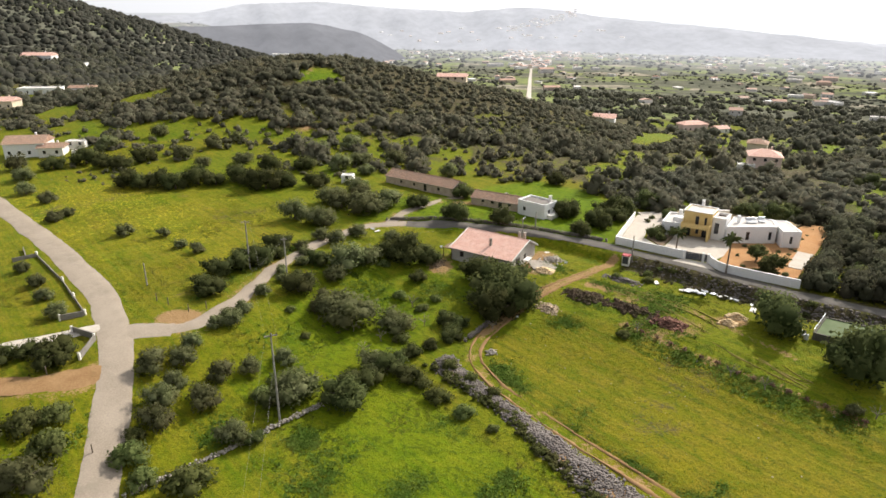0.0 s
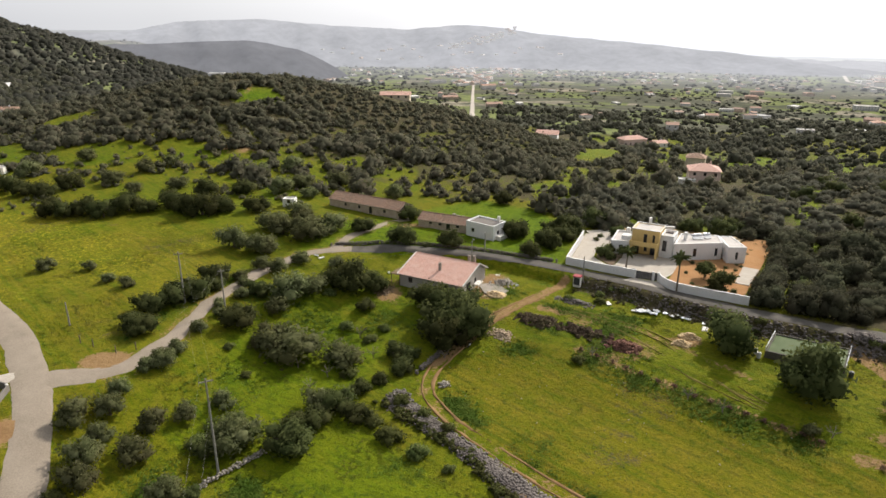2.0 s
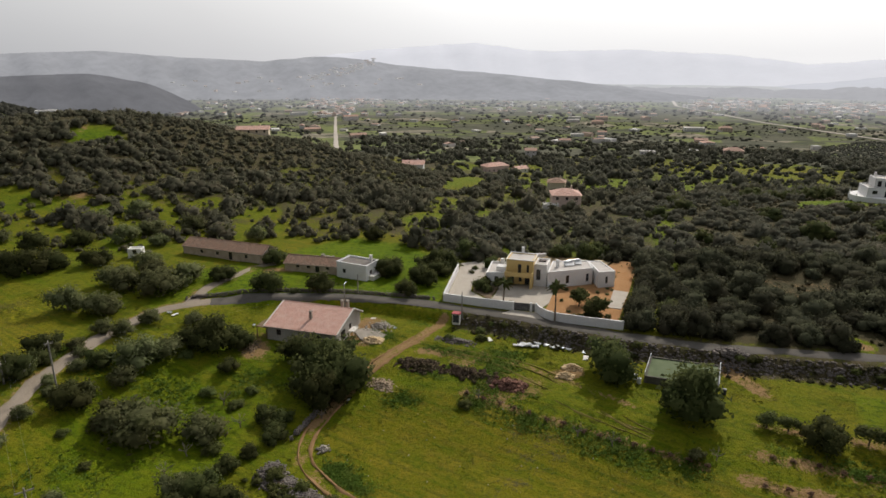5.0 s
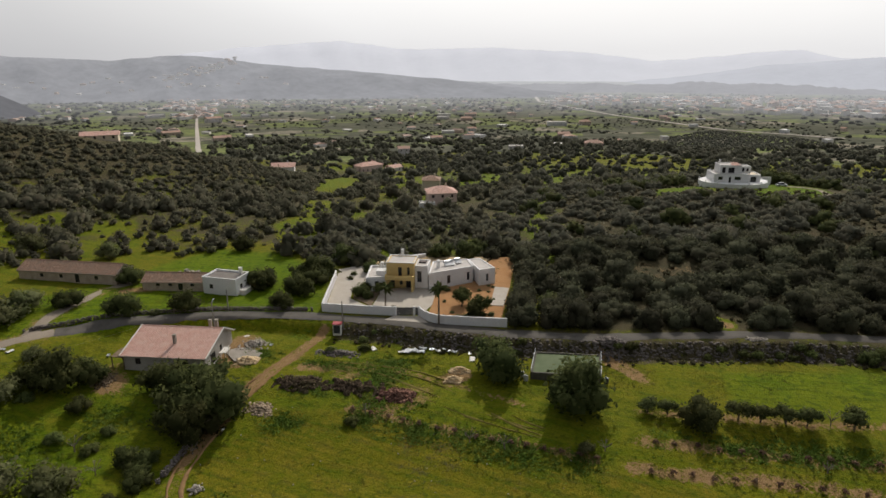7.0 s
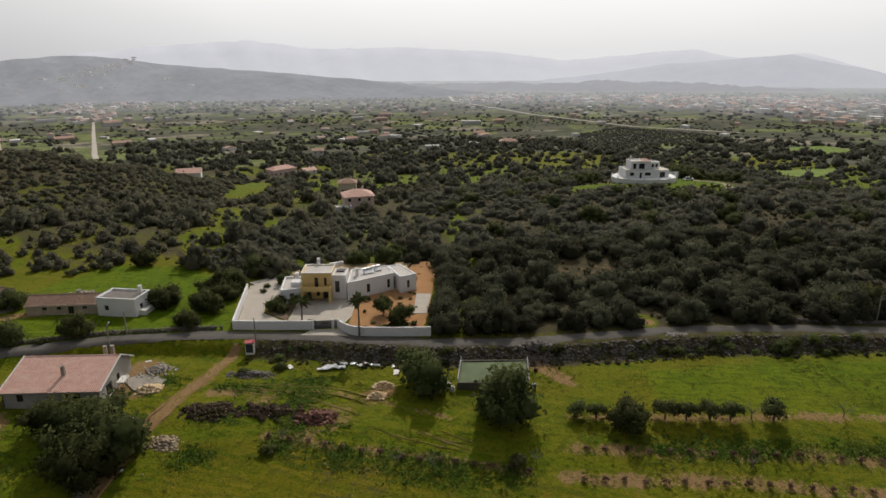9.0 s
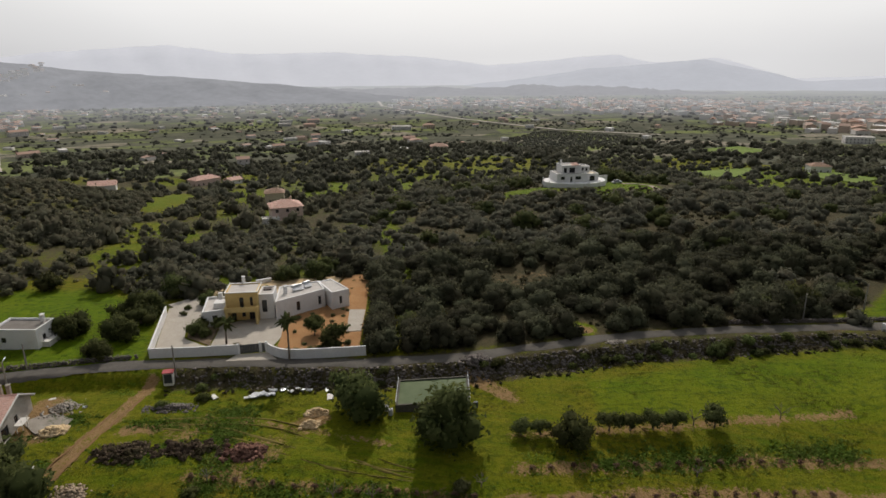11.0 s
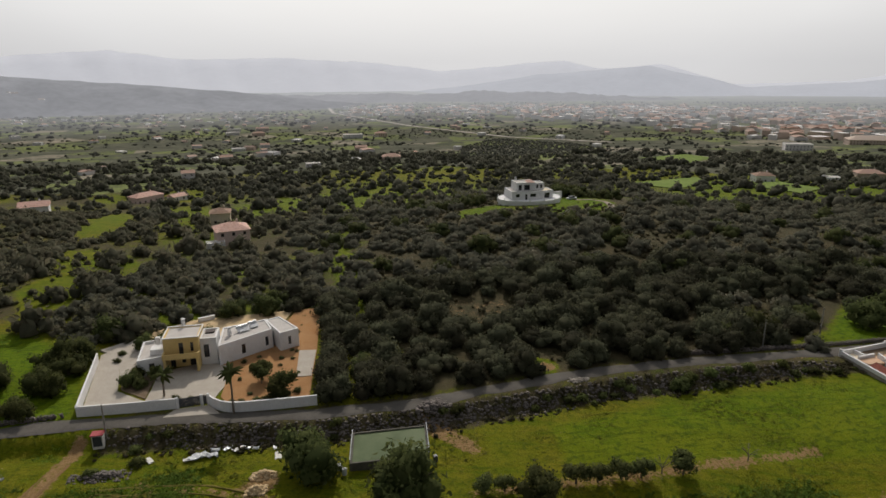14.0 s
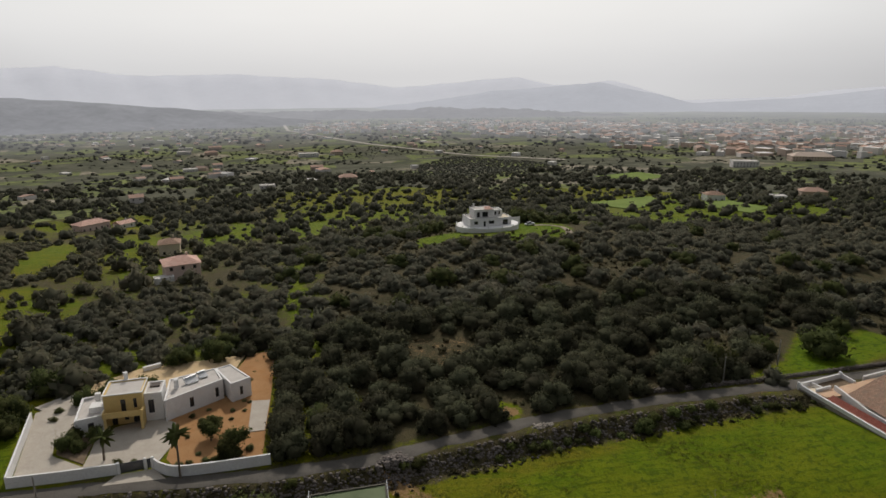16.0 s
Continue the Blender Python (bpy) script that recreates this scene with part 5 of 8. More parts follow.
def corner_villa():
    """The terraced white villa by the lane's lower end. u runs down its field wall from the lane corner, v inwards."""
    home = thing("terraced_villa", 153, 54.5, -2.6, 0, "white villa with terracotta terraces beside a bright field", "house")
    o, d, nrm = Vector((153.0, 54.5)), Vector((-0.465, -0.885)), Vector((0.885, -0.465))

    def at(u, v, z):
        q = o + d * u + nrm * v
        return Vector((q.x, q.y, z))

    def slope_wall(bm, a, b, thick):
        """A wall between (u, v, foot, top) a and b, its thickness laid off inwards."""
        way = (at(*b[:2], 0) - at(*a[:2], 0)).normalized()
        side = Vector((-way.y, way.x, 0)) * thick
        v = [bm.verts.new(p) for q in (a, b) for p in (at(q[0], q[1], q[2]), at(q[0], q[1], q[3]), at(q[0], q[1], q[3]) + side, at(q[0], q[1], q[2]) + side)]
        for idx in ((0, 1, 2, 3), (7, 6, 5, 4), (0, 4, 5, 1), (1, 5, 6, 2), (2, 6, 7, 3), (3, 7, 4, 0)):
            bm.faces.new([v[i] for i in idx])

    def top(u):
        return -1.4 - 0.083 * u

    for k in range(6):
        u0, u1 = k * 5.0, k * 5.0 + 5.0
        bm = bmesh.new()
        slope_wall(bm, (u0, 0, top(u0) - 0.75, top(u0)), (u1, 0, top(u1) - 0.75, top(u1)), 0.4)
        part("perimeter_wall", bm, M_WHITE, home, "thick white perimeter wall", True)
        bm = bmesh.new()
        slope_wall(bm, (u0, 0.04, top(u0) - 3.2, top(u0) - 0.752), (u1, 0.04, top(u1) - 3.2, top(u1) - 0.752), 0.32)
        part("wall_base", bm, M_PALESTONE, home, "rubble stone foot of the perimeter wall", True)
    for a, b, label in (((0, 12.4, -3.6, -1.35), (0, 0.1, -3.6, -1.4), "white wall of the planting court"), ((3.4, 12.2, -3.6, -1.6), (0.1, 12.4, -3.6, -1.4), "white wall of the planting court"), ((0.4, 3.2, -3.0, -1.55), (3.3, 3.2, -3.0, -1.6), "low white planter wall"), ((3.2, 1.4, -3.0, -1.5), (3.2, 5.4, -3.0, -1.5), "low white planter wall"), ((3.9, 5.2, -3.0, -1.0), (12.6, 3.0, -3.6, -1.75), "white sloping parapet"), ((12.6, 3.0, -4.0, -1.75), (24.0, 2.8, -5.0, -2.7), "white sloping parapet"), ((2.8, 15.6, -3.0, -1.5), (2.8, 30.0, -3.0, -1.5), "white wall along the lane")):
        bm = bmesh.new()
        slope_wall(bm, a, b, 0.35)
        part("parapet", bm, M_WHITE, home, label, True)
    for u, v in ((0.0, 12.2), (0.1, 0.2)):
        bm = bmesh.new()
        q = at(u, v, 0)
        add_box(bm, q.x - 0.25, q.y - 0.25, -3.2, q.x + 0.25, q.y + 0.25, -1.1, 0.03)
        part("pier", bm, M_WHITE, home, world=True)
    for poly, z, mat, label in ((((3.3, 1.0), (3.3, 18.0), (5.9, 17.0), (6.2, 5.6), (5.4, 1.2)), -2.05, M_TERRACOTTA, "pale terracotta terrace"), (((0.3, 3.4), (0.3, 12.1), (3.1, 12.1), (3.1, 3.4)), -2.35, M_BRUSH, "planted bed inside the court"), (((0.4, 0.5), (0.4, 3.1), (3.1, 3.1), (3.1, 0.5)), -2.3, M_CREAM, "paved corner of the court"), (((3.4, 0.5), (5.4, 0.9), (24.0, 0.6), (24.0, 2.7), (6.0, 2.9), (3.5, 5.0)), -3.3, M_TERRACOTTA, "sunken terracotta passage"), (((2.9, 15.8), (2.9, 30), (14, 30), (8, 18)), -2.3, M_CREAM, "paved upper yard")):
        bm = bmesh.new()
        add_prism(bm, [tuple(at(u, v, 0).xy) for u, v in poly], -6.0, z)
        part("terrace", bm, mat, home, label, True)
    bm = bmesh.new()
    tiled_slope(bm, at(5.8, 1.0, -2.25), at(22.0, 0.9, -3.35), at(22.0, 2.5, -2.85), at(5.8, 2.6, -1.75))
    canopy = part("canopy_roof", bm, M_CANOPY, home, "low dark red tiled canopy", True)
    for k in range(13):
        u = 5.8 + k * 1.3
        q = at(u, 0.95, 0)
        z = -2.3 - 0.068 * (u - 5.8)
        bm = bmesh.new()
        add_box(bm, q.x - 0.11, q.y - 0.11, z - 1.2, q.x + 0.11, q.y + 0.11, z)
        part("baluster", bm, M_WHITE, canopy, "white canopy post", True)
    bm = bmesh.new()
    tiled_slope(bm, at(6.6, 5.4, -1.75), at(24.0, 3.3, -2.9), at(26.0, 18.0, 0.2), at(6.0, 18.6, 0.6))
    part("roof", bm, M_OLDTILE, home, "brown clay tile roof", True)
    bm = bmesh.new()
    add_prism(bm, [tuple(at(u, v, 0).xy) for u, v in ((6.9, 6.0), (23.6, 4.0), (25.4, 17.6), (6.4, 18.2))], -6.0, -2.9)
    part("wall", bm, M_WHITE, home, "", True)


M_TERRACOTTA = two_tone("pale_terracotta_paving", (0.52, 0.34, 0.22), (0.60, 0.41, 0.28), 0.5, 6, 0.85, 0.15, 0.15, 0.01, (0.46, 0.31, 0.21))
M_CANOPY = tile_material("dark_red_tiles", (0.22, 0.062, 0.045), (0.29, 0.095, 0.068), (0.25, 0.10, 0.075))
corner_villa()


def simple_house(x, y, turn, w, d, h, wall, roof, label, kind="hip", z=None):
    """A house in the middle distance: walls with windows and a hipped, gabled or flat roof."""
    z = hz(x, y) if z is None else z
    home = thing("house", x, y, z, turn, label, "house", "houses across the valley")
    pts = [(-w / 2, -d / 2), (w / 2, -d / 2), (w / 2, d / 2), (-w / 2, d / 2)]
    holes = {}
    for i, length in ((0, w), (3, d)):
        n = max(1, int(length / 3.2))
        hs = []
        for f in range(int(max(1, h // 2.8))):
            for k in range(n):
                u = length * (k + 0.5) / n
                hs.append((u - 0.5, u + 0.5, 0.9 + 2.9 * f, 2.1 + 2.9 * f))
        holes[i] = hs
    flat_block(home, "wall", pts, -1.5, h, wall, holes, 0.2 if kind == "flat" else 0.05, M_ROOFTOP, world=False)
    if kind != "flat":
        o = 0.5
        bm = bmesh.new()
        rise = min(w, d) * 0.22
        e = [Vector((-w / 2 - o, -d / 2 - o, h)), Vector((w / 2 + o, -d / 2 - o, h)), Vector((w / 2 + o, d / 2 + o, h)), Vector((-w / 2 - o, d / 2 + o, h))]
        k = 0 if kind == "gable" else min(w, d) / 2
        if w >= d:
            r = [Vector((-w / 2 - o + k, 0, h + rise)), Vector((w / 2 + o - k, 0, h + rise))]
            quads = ((e[0], e[1], r[1], r[0]), (e[2], e[3], r[0], r[1]), (e[1], e[2], r[1]), (e[3], e[0], r[0]))
        else:
            r = [Vector((0, -d / 2 - o + k, h + rise)), Vector((0, d / 2 + o - k, h + rise))]
            quads = ((e[1], e[2], r[1], r[0]), (e[3], e[0], r[0], r[1]), (e[0], e[1], r[0]), (e[2], e[3], r[1]))
        vs = {tuple(p): bm.verts.new(p) for p in e + r}
        for q in quads:
            bm.faces.new([vs[tuple(p)] for p in q])
        bm.faces.new([vs[tuple(p)] for p in e[::-1]])
        part("roof", bm, roof, home)
        chimney(home, w * 0.2, d * 0.1, h + rise * 0.3, h + rise + 0.7, 0.6, wall, False)
    return home


simple_house(119.5, 235, -20, 11, 9.5, 5.6, M_PINK, M_REDTILE, "pinkish two-storey house with a pale hipped roof")
simple_house(111.5, 231.5, -20, 6, 3.5, 2.2, M_WHITE, M_ROOFTOP, "low white outbuilding beside the pink house", "flat")
simple_house(140, 283, -30, 8, 8, 5.2, M_CREAM, M_OLDTILE, "cream house with a brown tiled roof")
simple_house(160, 413, 10, 17, 9, 4.2, M_PINK, M_REDTILE, "long pale house with a pink tiled roof")
simple_house(176, 408, 10, 9, 7, 2.8, M_WHITE, M_REDTILE, "white annex beside the pale house", "gable")
simple_house(224, 496, -20, 9, 8, 6.0, M_TOWN[0], M_TOWN[2], "tall white house among trees", "gable")
simple_house(343, 507, -30, 13, 8, 3.4, M_TOWN[0], M_TOWN[3], "white bungalow among groves", "flat")
simple_house(426, 496, -35, 17, 12, 4.4, M_TOWN[1], M_TOWN[2], "cream villa among groves")
simple_house(5, 346, -8, 15, 7, 2.4, M_CREAM, M_REDTILE, "long cream house with a red roof on the ridge", "gable")
simple_house(-84, 346, 5, 8, 6, 2.6, M_WHITE, M_REDTILE, "white hilltop cottage among trees", "flat")
simple_house(-147, 226, 10, 13, 10, 4.6, M_WHITE, M_OLDTILE, "white farmhouse with brown tiled roofs", "gable")
simple_house(-137.5, 224, 10, 8, 6, 3.0, M_OLDWHITE, M_OLDTILE, "low white annex with a tiled roof", "gable")
simple_house(-133, 232, 0, 7, 4, 2.4, M_OLDWHITE, M_ROOFTOP, "white farm shed with a flat roof", "flat")
simple_house(-126, 221.5, 0, 6, 3, 1.8, M_OLDWHITE, M_ROOFTOP, "low white shed at the field edge", "flat")
simple_house(-231, 377, 5, 22, 9, 3.6, M_WHITE, M_ROOFTOP, "white bungalow on a wooded slope", "flat")
simple_house(-206, 376, 5, 14, 6, 2.8, M_WHITE, M_OLDTILE, "low white house on a wooded slope", "gable")
simple_house(-214, 318, 0, 12, 8, 3.8, M_CREAM, M_REDTILE, "cream house with a red roof", "gable")
simple_house(-318, 526, 0, 24, 10, 4.0, M_WHITE, M_REDTILE, "white house with a red roof below the wooded hill", "gable")
simple_house(-288, 526, 0, 11, 9, 3.6, M_WHITE, M_ROOFTOP, "white house below the wooded hill", "flat")
simple_house(93, 372, -20, 12, 9, 4.2, M_WHITE, M_REDTILE, "white house with a pink roof at the hill's foot", "gable")
simple_house(-28.5, 187.5, -10, 3.4, 2.6, 2.3, M_WHITE, M_ROOFTOP, "small white pump hut in a green field", "flat")
simple_house(450, 165, -50, 12, 9, 4.6, M_WHITE, M_OLDTILE, "white farmhouse among green fields")
simple_house(500, 117, -60, 16, 10, 4.2, M_TOWN[1], M_TOWN[2], "cream house with a red roof among trees")
simple_house(470, 131, -60, 9, 8, 3.2, M_WHITE, M_ROOFTOP, "white cottage among trees", "flat")
for hx, hy, hw, hd, hh, ha, hm, hr, hl in ((183, 1175, 26, 12, 7, 10, 0, 2, "large white house beside the straight road"), (258, 1276, 16, 9, 5, 10, 0, 3, "white house among green fields"), (290, 1262, 14, 9, 5, 10, 0, 3, "white house among green fields"), (106, 1345, 34, 10, 5, 15, 0, 3, "long white house in the groves"), (83, 853, 20, 9, 4, 5, 1, 2, "low pink-roofed farmhouse in the groves"), (121, 732, 18, 8, 4, 5, 1, 2, "beige farmhouse at a green field"),
                                            (598, 1117, 24, 10, 5, -25, 0, 3, "white bungalow among groves"), (640, 1090, 22, 9, 5, -25, 1, 2, "low house with a clay roof"), (410, 760, 16, 9, 4, -20, 0, 3, "white house with a long drive"), (470, 800, 12, 8, 4, -20, 0, 2, "small white house among groves"), (330, 640, 12, 8, 4, -15, 0, 2, "white cottage in the groves"), (505, 640, 14, 9, 4, -30, 1, 2, "cream cottage in the groves")):
    simple_house(hx, hy, ha, hw, hd, hh, M_TOWN[hm], M_TOWN[hr], hl, "flat" if hr == 3 else "gable")
simple_house(559, 1050, -20, 22, 10, 5, M_TOWN[0], M_TOWN[3], "white house on the valley side", "flat")
simple_house(579, 1000, -20, 20, 10, 5, M_TOWN[1], M_TOWN[2], "cream house on the valley side")
simple_house(655, 845, -30, 30, 14, 6, M_TOWN[0], M_TOWN[3], "large white villa on the valley side", "flat")
simple_house(700, 830, -30, 18, 12, 6, M_TOWN[1], M_TOWN[2], "cream villa on the valley side")
simple_house(753, 229, -60, 26, 14, 7, M_TOWN[0], M_TOWN[3], "white building at the edge of the town", "flat")
simple_house(880, 190, -60, 46, 20, 6, M_TOWN[1], M_TOWN[1], "yellow-roofed hall at the edge of the town")


# ---------------------------------------------------------------- plants
ICO = {}


def ico(sub):
    if sub not in ICO:
        bm = bmesh.new()
        bmesh.ops.create_icosphere(bm, subdivisions=sub, radius=1)
        bm.verts.ensure_lookup_table()
        ICO[sub] = (np.array([v.co[:] for v in bm.verts]), np.array([[v.index for v in f.verts] for f in bm.faces]))
        bm.free()
    return ICO[sub]


def wound(v, f, n):
    """Turns each triangle so that its front lies on the side of its vertex normals."""
    g = np.cross(v[f[:, 1]] - v[f[:, 0]], v[f[:, 2]] - v[f[:, 0]])
    back = (g * n[f].sum(1)).sum(1) < 0
    f = f.copy()
    f[back] = f[back][:, ::-1]
    return v, f, n


def crown_arrays(seed, lobes, leaves, leaf, sub=2, flat=0.75, core=0.72, gap=0.0, lift=0.0):
    """A crown of unit radius with its base at z = 0: lumpy cores with leaf sprays over them. All triangles."""
    rnd = np.random.RandomState(seed)
    vs, fs, ns, count = [], [], [], 0
    a = rnd.rand(lobes) * 6.283
    rr = np.sqrt(rnd.rand(lobes)) * 0.72
    zz = flat * (0.30 + 0.74 * rnd.rand(lobes) * (1 - rr * 0.6)) + lift
    cen = np.stack([rr * np.cos(a), rr * np.sin(a), zz], 1)
    rad = 0.22 + 0.28 * rnd.rand(lobes)
    cen[0], rad[0] = (0, 0, flat * 0.62 + lift), 0.52
    for k in range(1, min(5, lobes - 2)):
        b = k * 1.6 + a[k] * 0.15
        cen[k], rad[k] = (0.5 * math.cos(b), 0.5 * math.sin(b), flat * (0.26 + 0.14 * rnd.rand()) + lift), 0.36 + 0.1 * rnd.rand()
    iv, jf = ico(sub)
    for c, r in zip(cen, rad):
        ph = rnd.rand(3) * 6
        bumpy = 1 + 0.16 * np.sin(iv[:, 0] * 5 + ph[0]) * np.sin(iv[:, 1] * 5 + ph[1]) + 0.10 * np.sin(iv[:, 2] * 9 + ph[2]) + 0.08 * rnd.randn(len(iv))
        vs.append(c + iv * (r * core * bumpy)[:, None] * np.array([1, 1, flat * 1.05]))
        fs.append(jf + count)
        ns.append(iv + (vs[-1] - (0, 0, flat * 0.35)) * 0.6 + (0, 0, 0.7))
        count += len(iv)
    if leaves:
        which = rnd.choice(lobes, leaves, p=rad ** 2 / (rad ** 2).sum())
        d = rnd.randn(leaves, 3)
        d[:, 2] = d[:, 2] * 0.9 + 0.25
        d /= np.linalg.norm(d, axis=1)[:, None]
        out = rad[which] * (0.66 + 0.50 * rnd.rand(leaves) ** 1.4)
        p = cen[which] + d * out[:, None] * np.array([1, 1, flat * 1.1])
        nn = d + 0.9 * rnd.randn(leaves, 3)
        nn /= np.linalg.norm(nn, axis=1)[:, None]
        t1 = np.cross(nn, rnd.randn(leaves, 3))
        t1 /= np.linalg.norm(t1, axis=1)[:, None]
        t2 = np.cross(nn, t1)
        size = leaf * (0.55 + 0.9 * rnd.rand(leaves))[:, None]
        q = np.stack([p - t1 * size, p + t2 * size * 0.55, p + t1 * size, p - t2 * size * 0.55], 1).reshape(-1, 3)
        q[2::4] += nn * size * 0.35
        vs.append(q)
        ns.append(np.repeat(d + (p - (0, 0, flat * 0.35)) * 0.6 + 0.35 * nn + (0, 0, 0.7), 4, 0))
        i = np.arange(leaves)[:, None] * 4 + count
        fs.append(np.concatenate([i + np.array([0, 1, 2]), i + np.array([0, 2, 3])]))
    ns = np.concatenate(ns)
    return wound(np.concatenate(vs), np.concatenate(fs), ns / np.linalg.norm(ns, axis=1)[:, None])


def trunk_mesh(seed, top, r, limbs, name="trunk", twigs=0, spread=0.55, material=None):
    rnd = random.Random(seed)
    bm = bmesh.new()
    knee = Vector((rnd.uniform(-0.1, 0.1), rnd.uniform(-0.1, 0.1), top * 0.45))
    add_tube(bm, (0, 0, -0.3), knee, r, r * 0.75, 8)
    for k in range(limbs):
        a = 6.283 * (k + rnd.uniform(-0.3, 0.3)) / limbs
        tip = Vector((math.cos(a) * spread * rnd.uniform(0.6, 1), math.sin(a) * spread * rnd.uniform(0.6, 1), top * rnd.uniform(0.85, 1.15)))
        mid = knee.lerp(tip, 0.5) + Vector((0, 0, top * 0.06))
        add_tube(bm, knee - Vector((0, 0, 0.05)), mid, r * 0.5, r * 0.34, 6)
        add_tube(bm, mid, tip, r * 0.34, r * 0.14, 5)
        for j in range(twigs):
            b = a + rnd.uniform(-0.9, 0.9)
            base = mid.lerp(tip, rnd.uniform(0, 1))
            end = base + Vector((math.cos(b), math.sin(b), rnd.uniform(0.2, 1.3))) * rnd.uniform(0.25, 0.55) * top * 0.5
            add_tube(bm, base, end, r * 0.13, r * 0.05, 4)
    return finish(bm, name, material or M_BARK)


def tree_kind(name, seed, material, lobes, leaves, leaf, flat, stem, r, lift, label, group, limbs=4, core=0.7):
    """A model tree of unit crown radius, kept to be copied."""
    ob = thing(name, 0, 0, 0, 0, label, "shrub" if "shrub" in name or "bush" in name else "tree", group)
    tr = new("trunk", trunk_mesh(seed, stem, r, limbs))
    tr.parent = ob
    v, f, nv = crown_arrays(seed, lobes, leaves, leaf, 1, flat, core, 0, lift)
    cr = new("crown", from_arrays("crown", v, f, material, True, nv))
    cr.parent = ob
    return ob


MODELS = {
    "olive": [tree_kind("olive_tree", 11 + k, M_OLIVE, 12, 1100, 0.064, 0.84, 0.62, 0.09, 0.08, "rounded grey-green olive tree in the grass", "olive trees", 4, 0.62) for k in range(4)],
    "carob": [tree_kind("carob_tree", 31 + k, M_CAROB, 14, 1150, 0.062, 1.0, 0.6, 0.08, 0.04, "dense dark green carob tree casting shade", "carob trees", 5, 0.68) for k in range(4)],
    "shrub": [tree_kind("shrub", 51 + k, M_SHRUB, 8, 800, 0.080, 0.70, 0.4, 0.05, 0.02, "loose yellowish green wild shrub", "wild shrubs", 4, 0.6) for k in range(3)],
    "orchard": [tree_kind("orchard_tree", 91 + k, M_CAROB, 9, 800, 0.085, 0.75, 1.05, 0.07, 0.62, "small round orchard tree on a short trunk", "orchard row", 4, 0.6) for k in range(3)],
    "thicket": [tree_kind("thicket_shrub", 71 + k, M_THICKET, 14, 1100, 0.056, 0.86, 0.4, 0.06, 0.0, "dense dark scrub oak on the wooded slope", "scrub oaks along the lane", 4, 0.74) for k in range(4)],
}
USED = {k: [0] * len(v) for k, v in MODELS.items()}


def plant(kind, x, y, r, rnd, tall=1.0, sink=0.05):
    """Places one tree of that kind; the model itself serves as the first of its copies."""
    i = rnd.randrange(len(MODELS[kind]))
    ob = MODELS[kind][i]
    m = pose(x, y, hz(x, y) - sink, 0, 0, rnd.uniform(0, 360))
    s = Vector((r * rnd.uniform(0.92, 1.1), r * rnd.uniform(0.92, 1.1), r * tall * rnd.uniform(0.9, 1.12)))
    if not USED[kind][i]:
        ob.matrix_basis = m @ Matrix.Diagonal((*s, 1))
        USED[kind][i] = 1
        return ob
    c = copy_thing(ob, m)
    c.matrix_basis = m @ Matrix.Diagonal((*s, 1))
    return c


def plant_all(kind, spots, seed, tall=1.0):
    rnd = random.Random(seed)
    for x, y, r in spots:
        plant(kind, x, y, r * 1.14, rnd, tall)


# trees by the crossing and along the country road
plant_all("olive", [(-52.4, 64.0, 3.9), (-87.9, 123.6, 1.9), (-80.7, 116.5, 2.1), (-75.3, 110.1, 2.0), (-69.3, 103.1, 2.2), (-75.8, 144.6, 2.3), (-66.5, 144.2, 1.7), (-59.6, 136.7, 1.6), (-54.5, 133.2, 1.8), (-98.1, 159.8, 2.0), (-99.0, 155.4, 2.5), (-109.5, 171.2, 2.7), (-120.7, 179.5, 3.0), (-130.5, 194.2, 3.7)], 1)
plant_all("shrub", [(-52.5, 70.1, 3.0), (-57.3, 72.9, 2.9), (-54.2, 75.7, 2.4), (-32.3, 66.3, 3.3), (-41.9, 70.7, 2.7), (-43.1, 74.6, 1.8), (-38.8, 66.5, 2.2), (-61.5, 69.5, 3.2)], 2)
plant_all("carob", [(-60.7, 87.8, 3.6), (-65.8, 89.6, 2.4), (-69.9, 88.0, 2.6)], 3, 0.85)
plant_all("olive", [(-46.0, 87.7, 2.9), (-41.8, 90.1, 2.3), (-41.2, 85.1, 2.0), (-41.8, 81.4, 2.6), (-41.0, 77.2, 2.7), (-35.8, 82.3, 2.7), (-35.5, 88.1, 2.3), (-31.3, 90.8, 2.0), (-26.5, 93.8, 2.2), (-29.5, 75.1, 2.6)], 4)
plant_all("carob", [(-15.0, 82.9, 3.7), (-22.5, 86.0, 3.4), (-26.3, 83.3, 2.3), (-8.8, 91.9, 3.0), (1.6, 100.8, 2.0), (-5.2, 122.6, 2.0), (-5.5, 89.0, 2.2), (-12.0, 88.0, 2.6)], 5, 0.85)
plant_all("olive", [(-19.8, 126.0, 5.0), (-17.4, 107.8, 5.8), (-21.8, 109.8, 4.0), (-8.9, 104.6, 3.7), (-22.3, 121.1, 2.7), (-23.0, 84.3, 4.2), (-11.3, 92.0, 3.0), (-16.2, 128.8, 3.3), (-20, 143.4, 2.6), (-12.2, 141, 2.2)], 6, 0.85)
plant_all("carob", [(-8.1, 130.4, 4.8), (-12.0, 132.4, 3.1), (-28.3, 115.3, 3.2), (-26.7, 127.1, 2.5)], 30, 0.9)
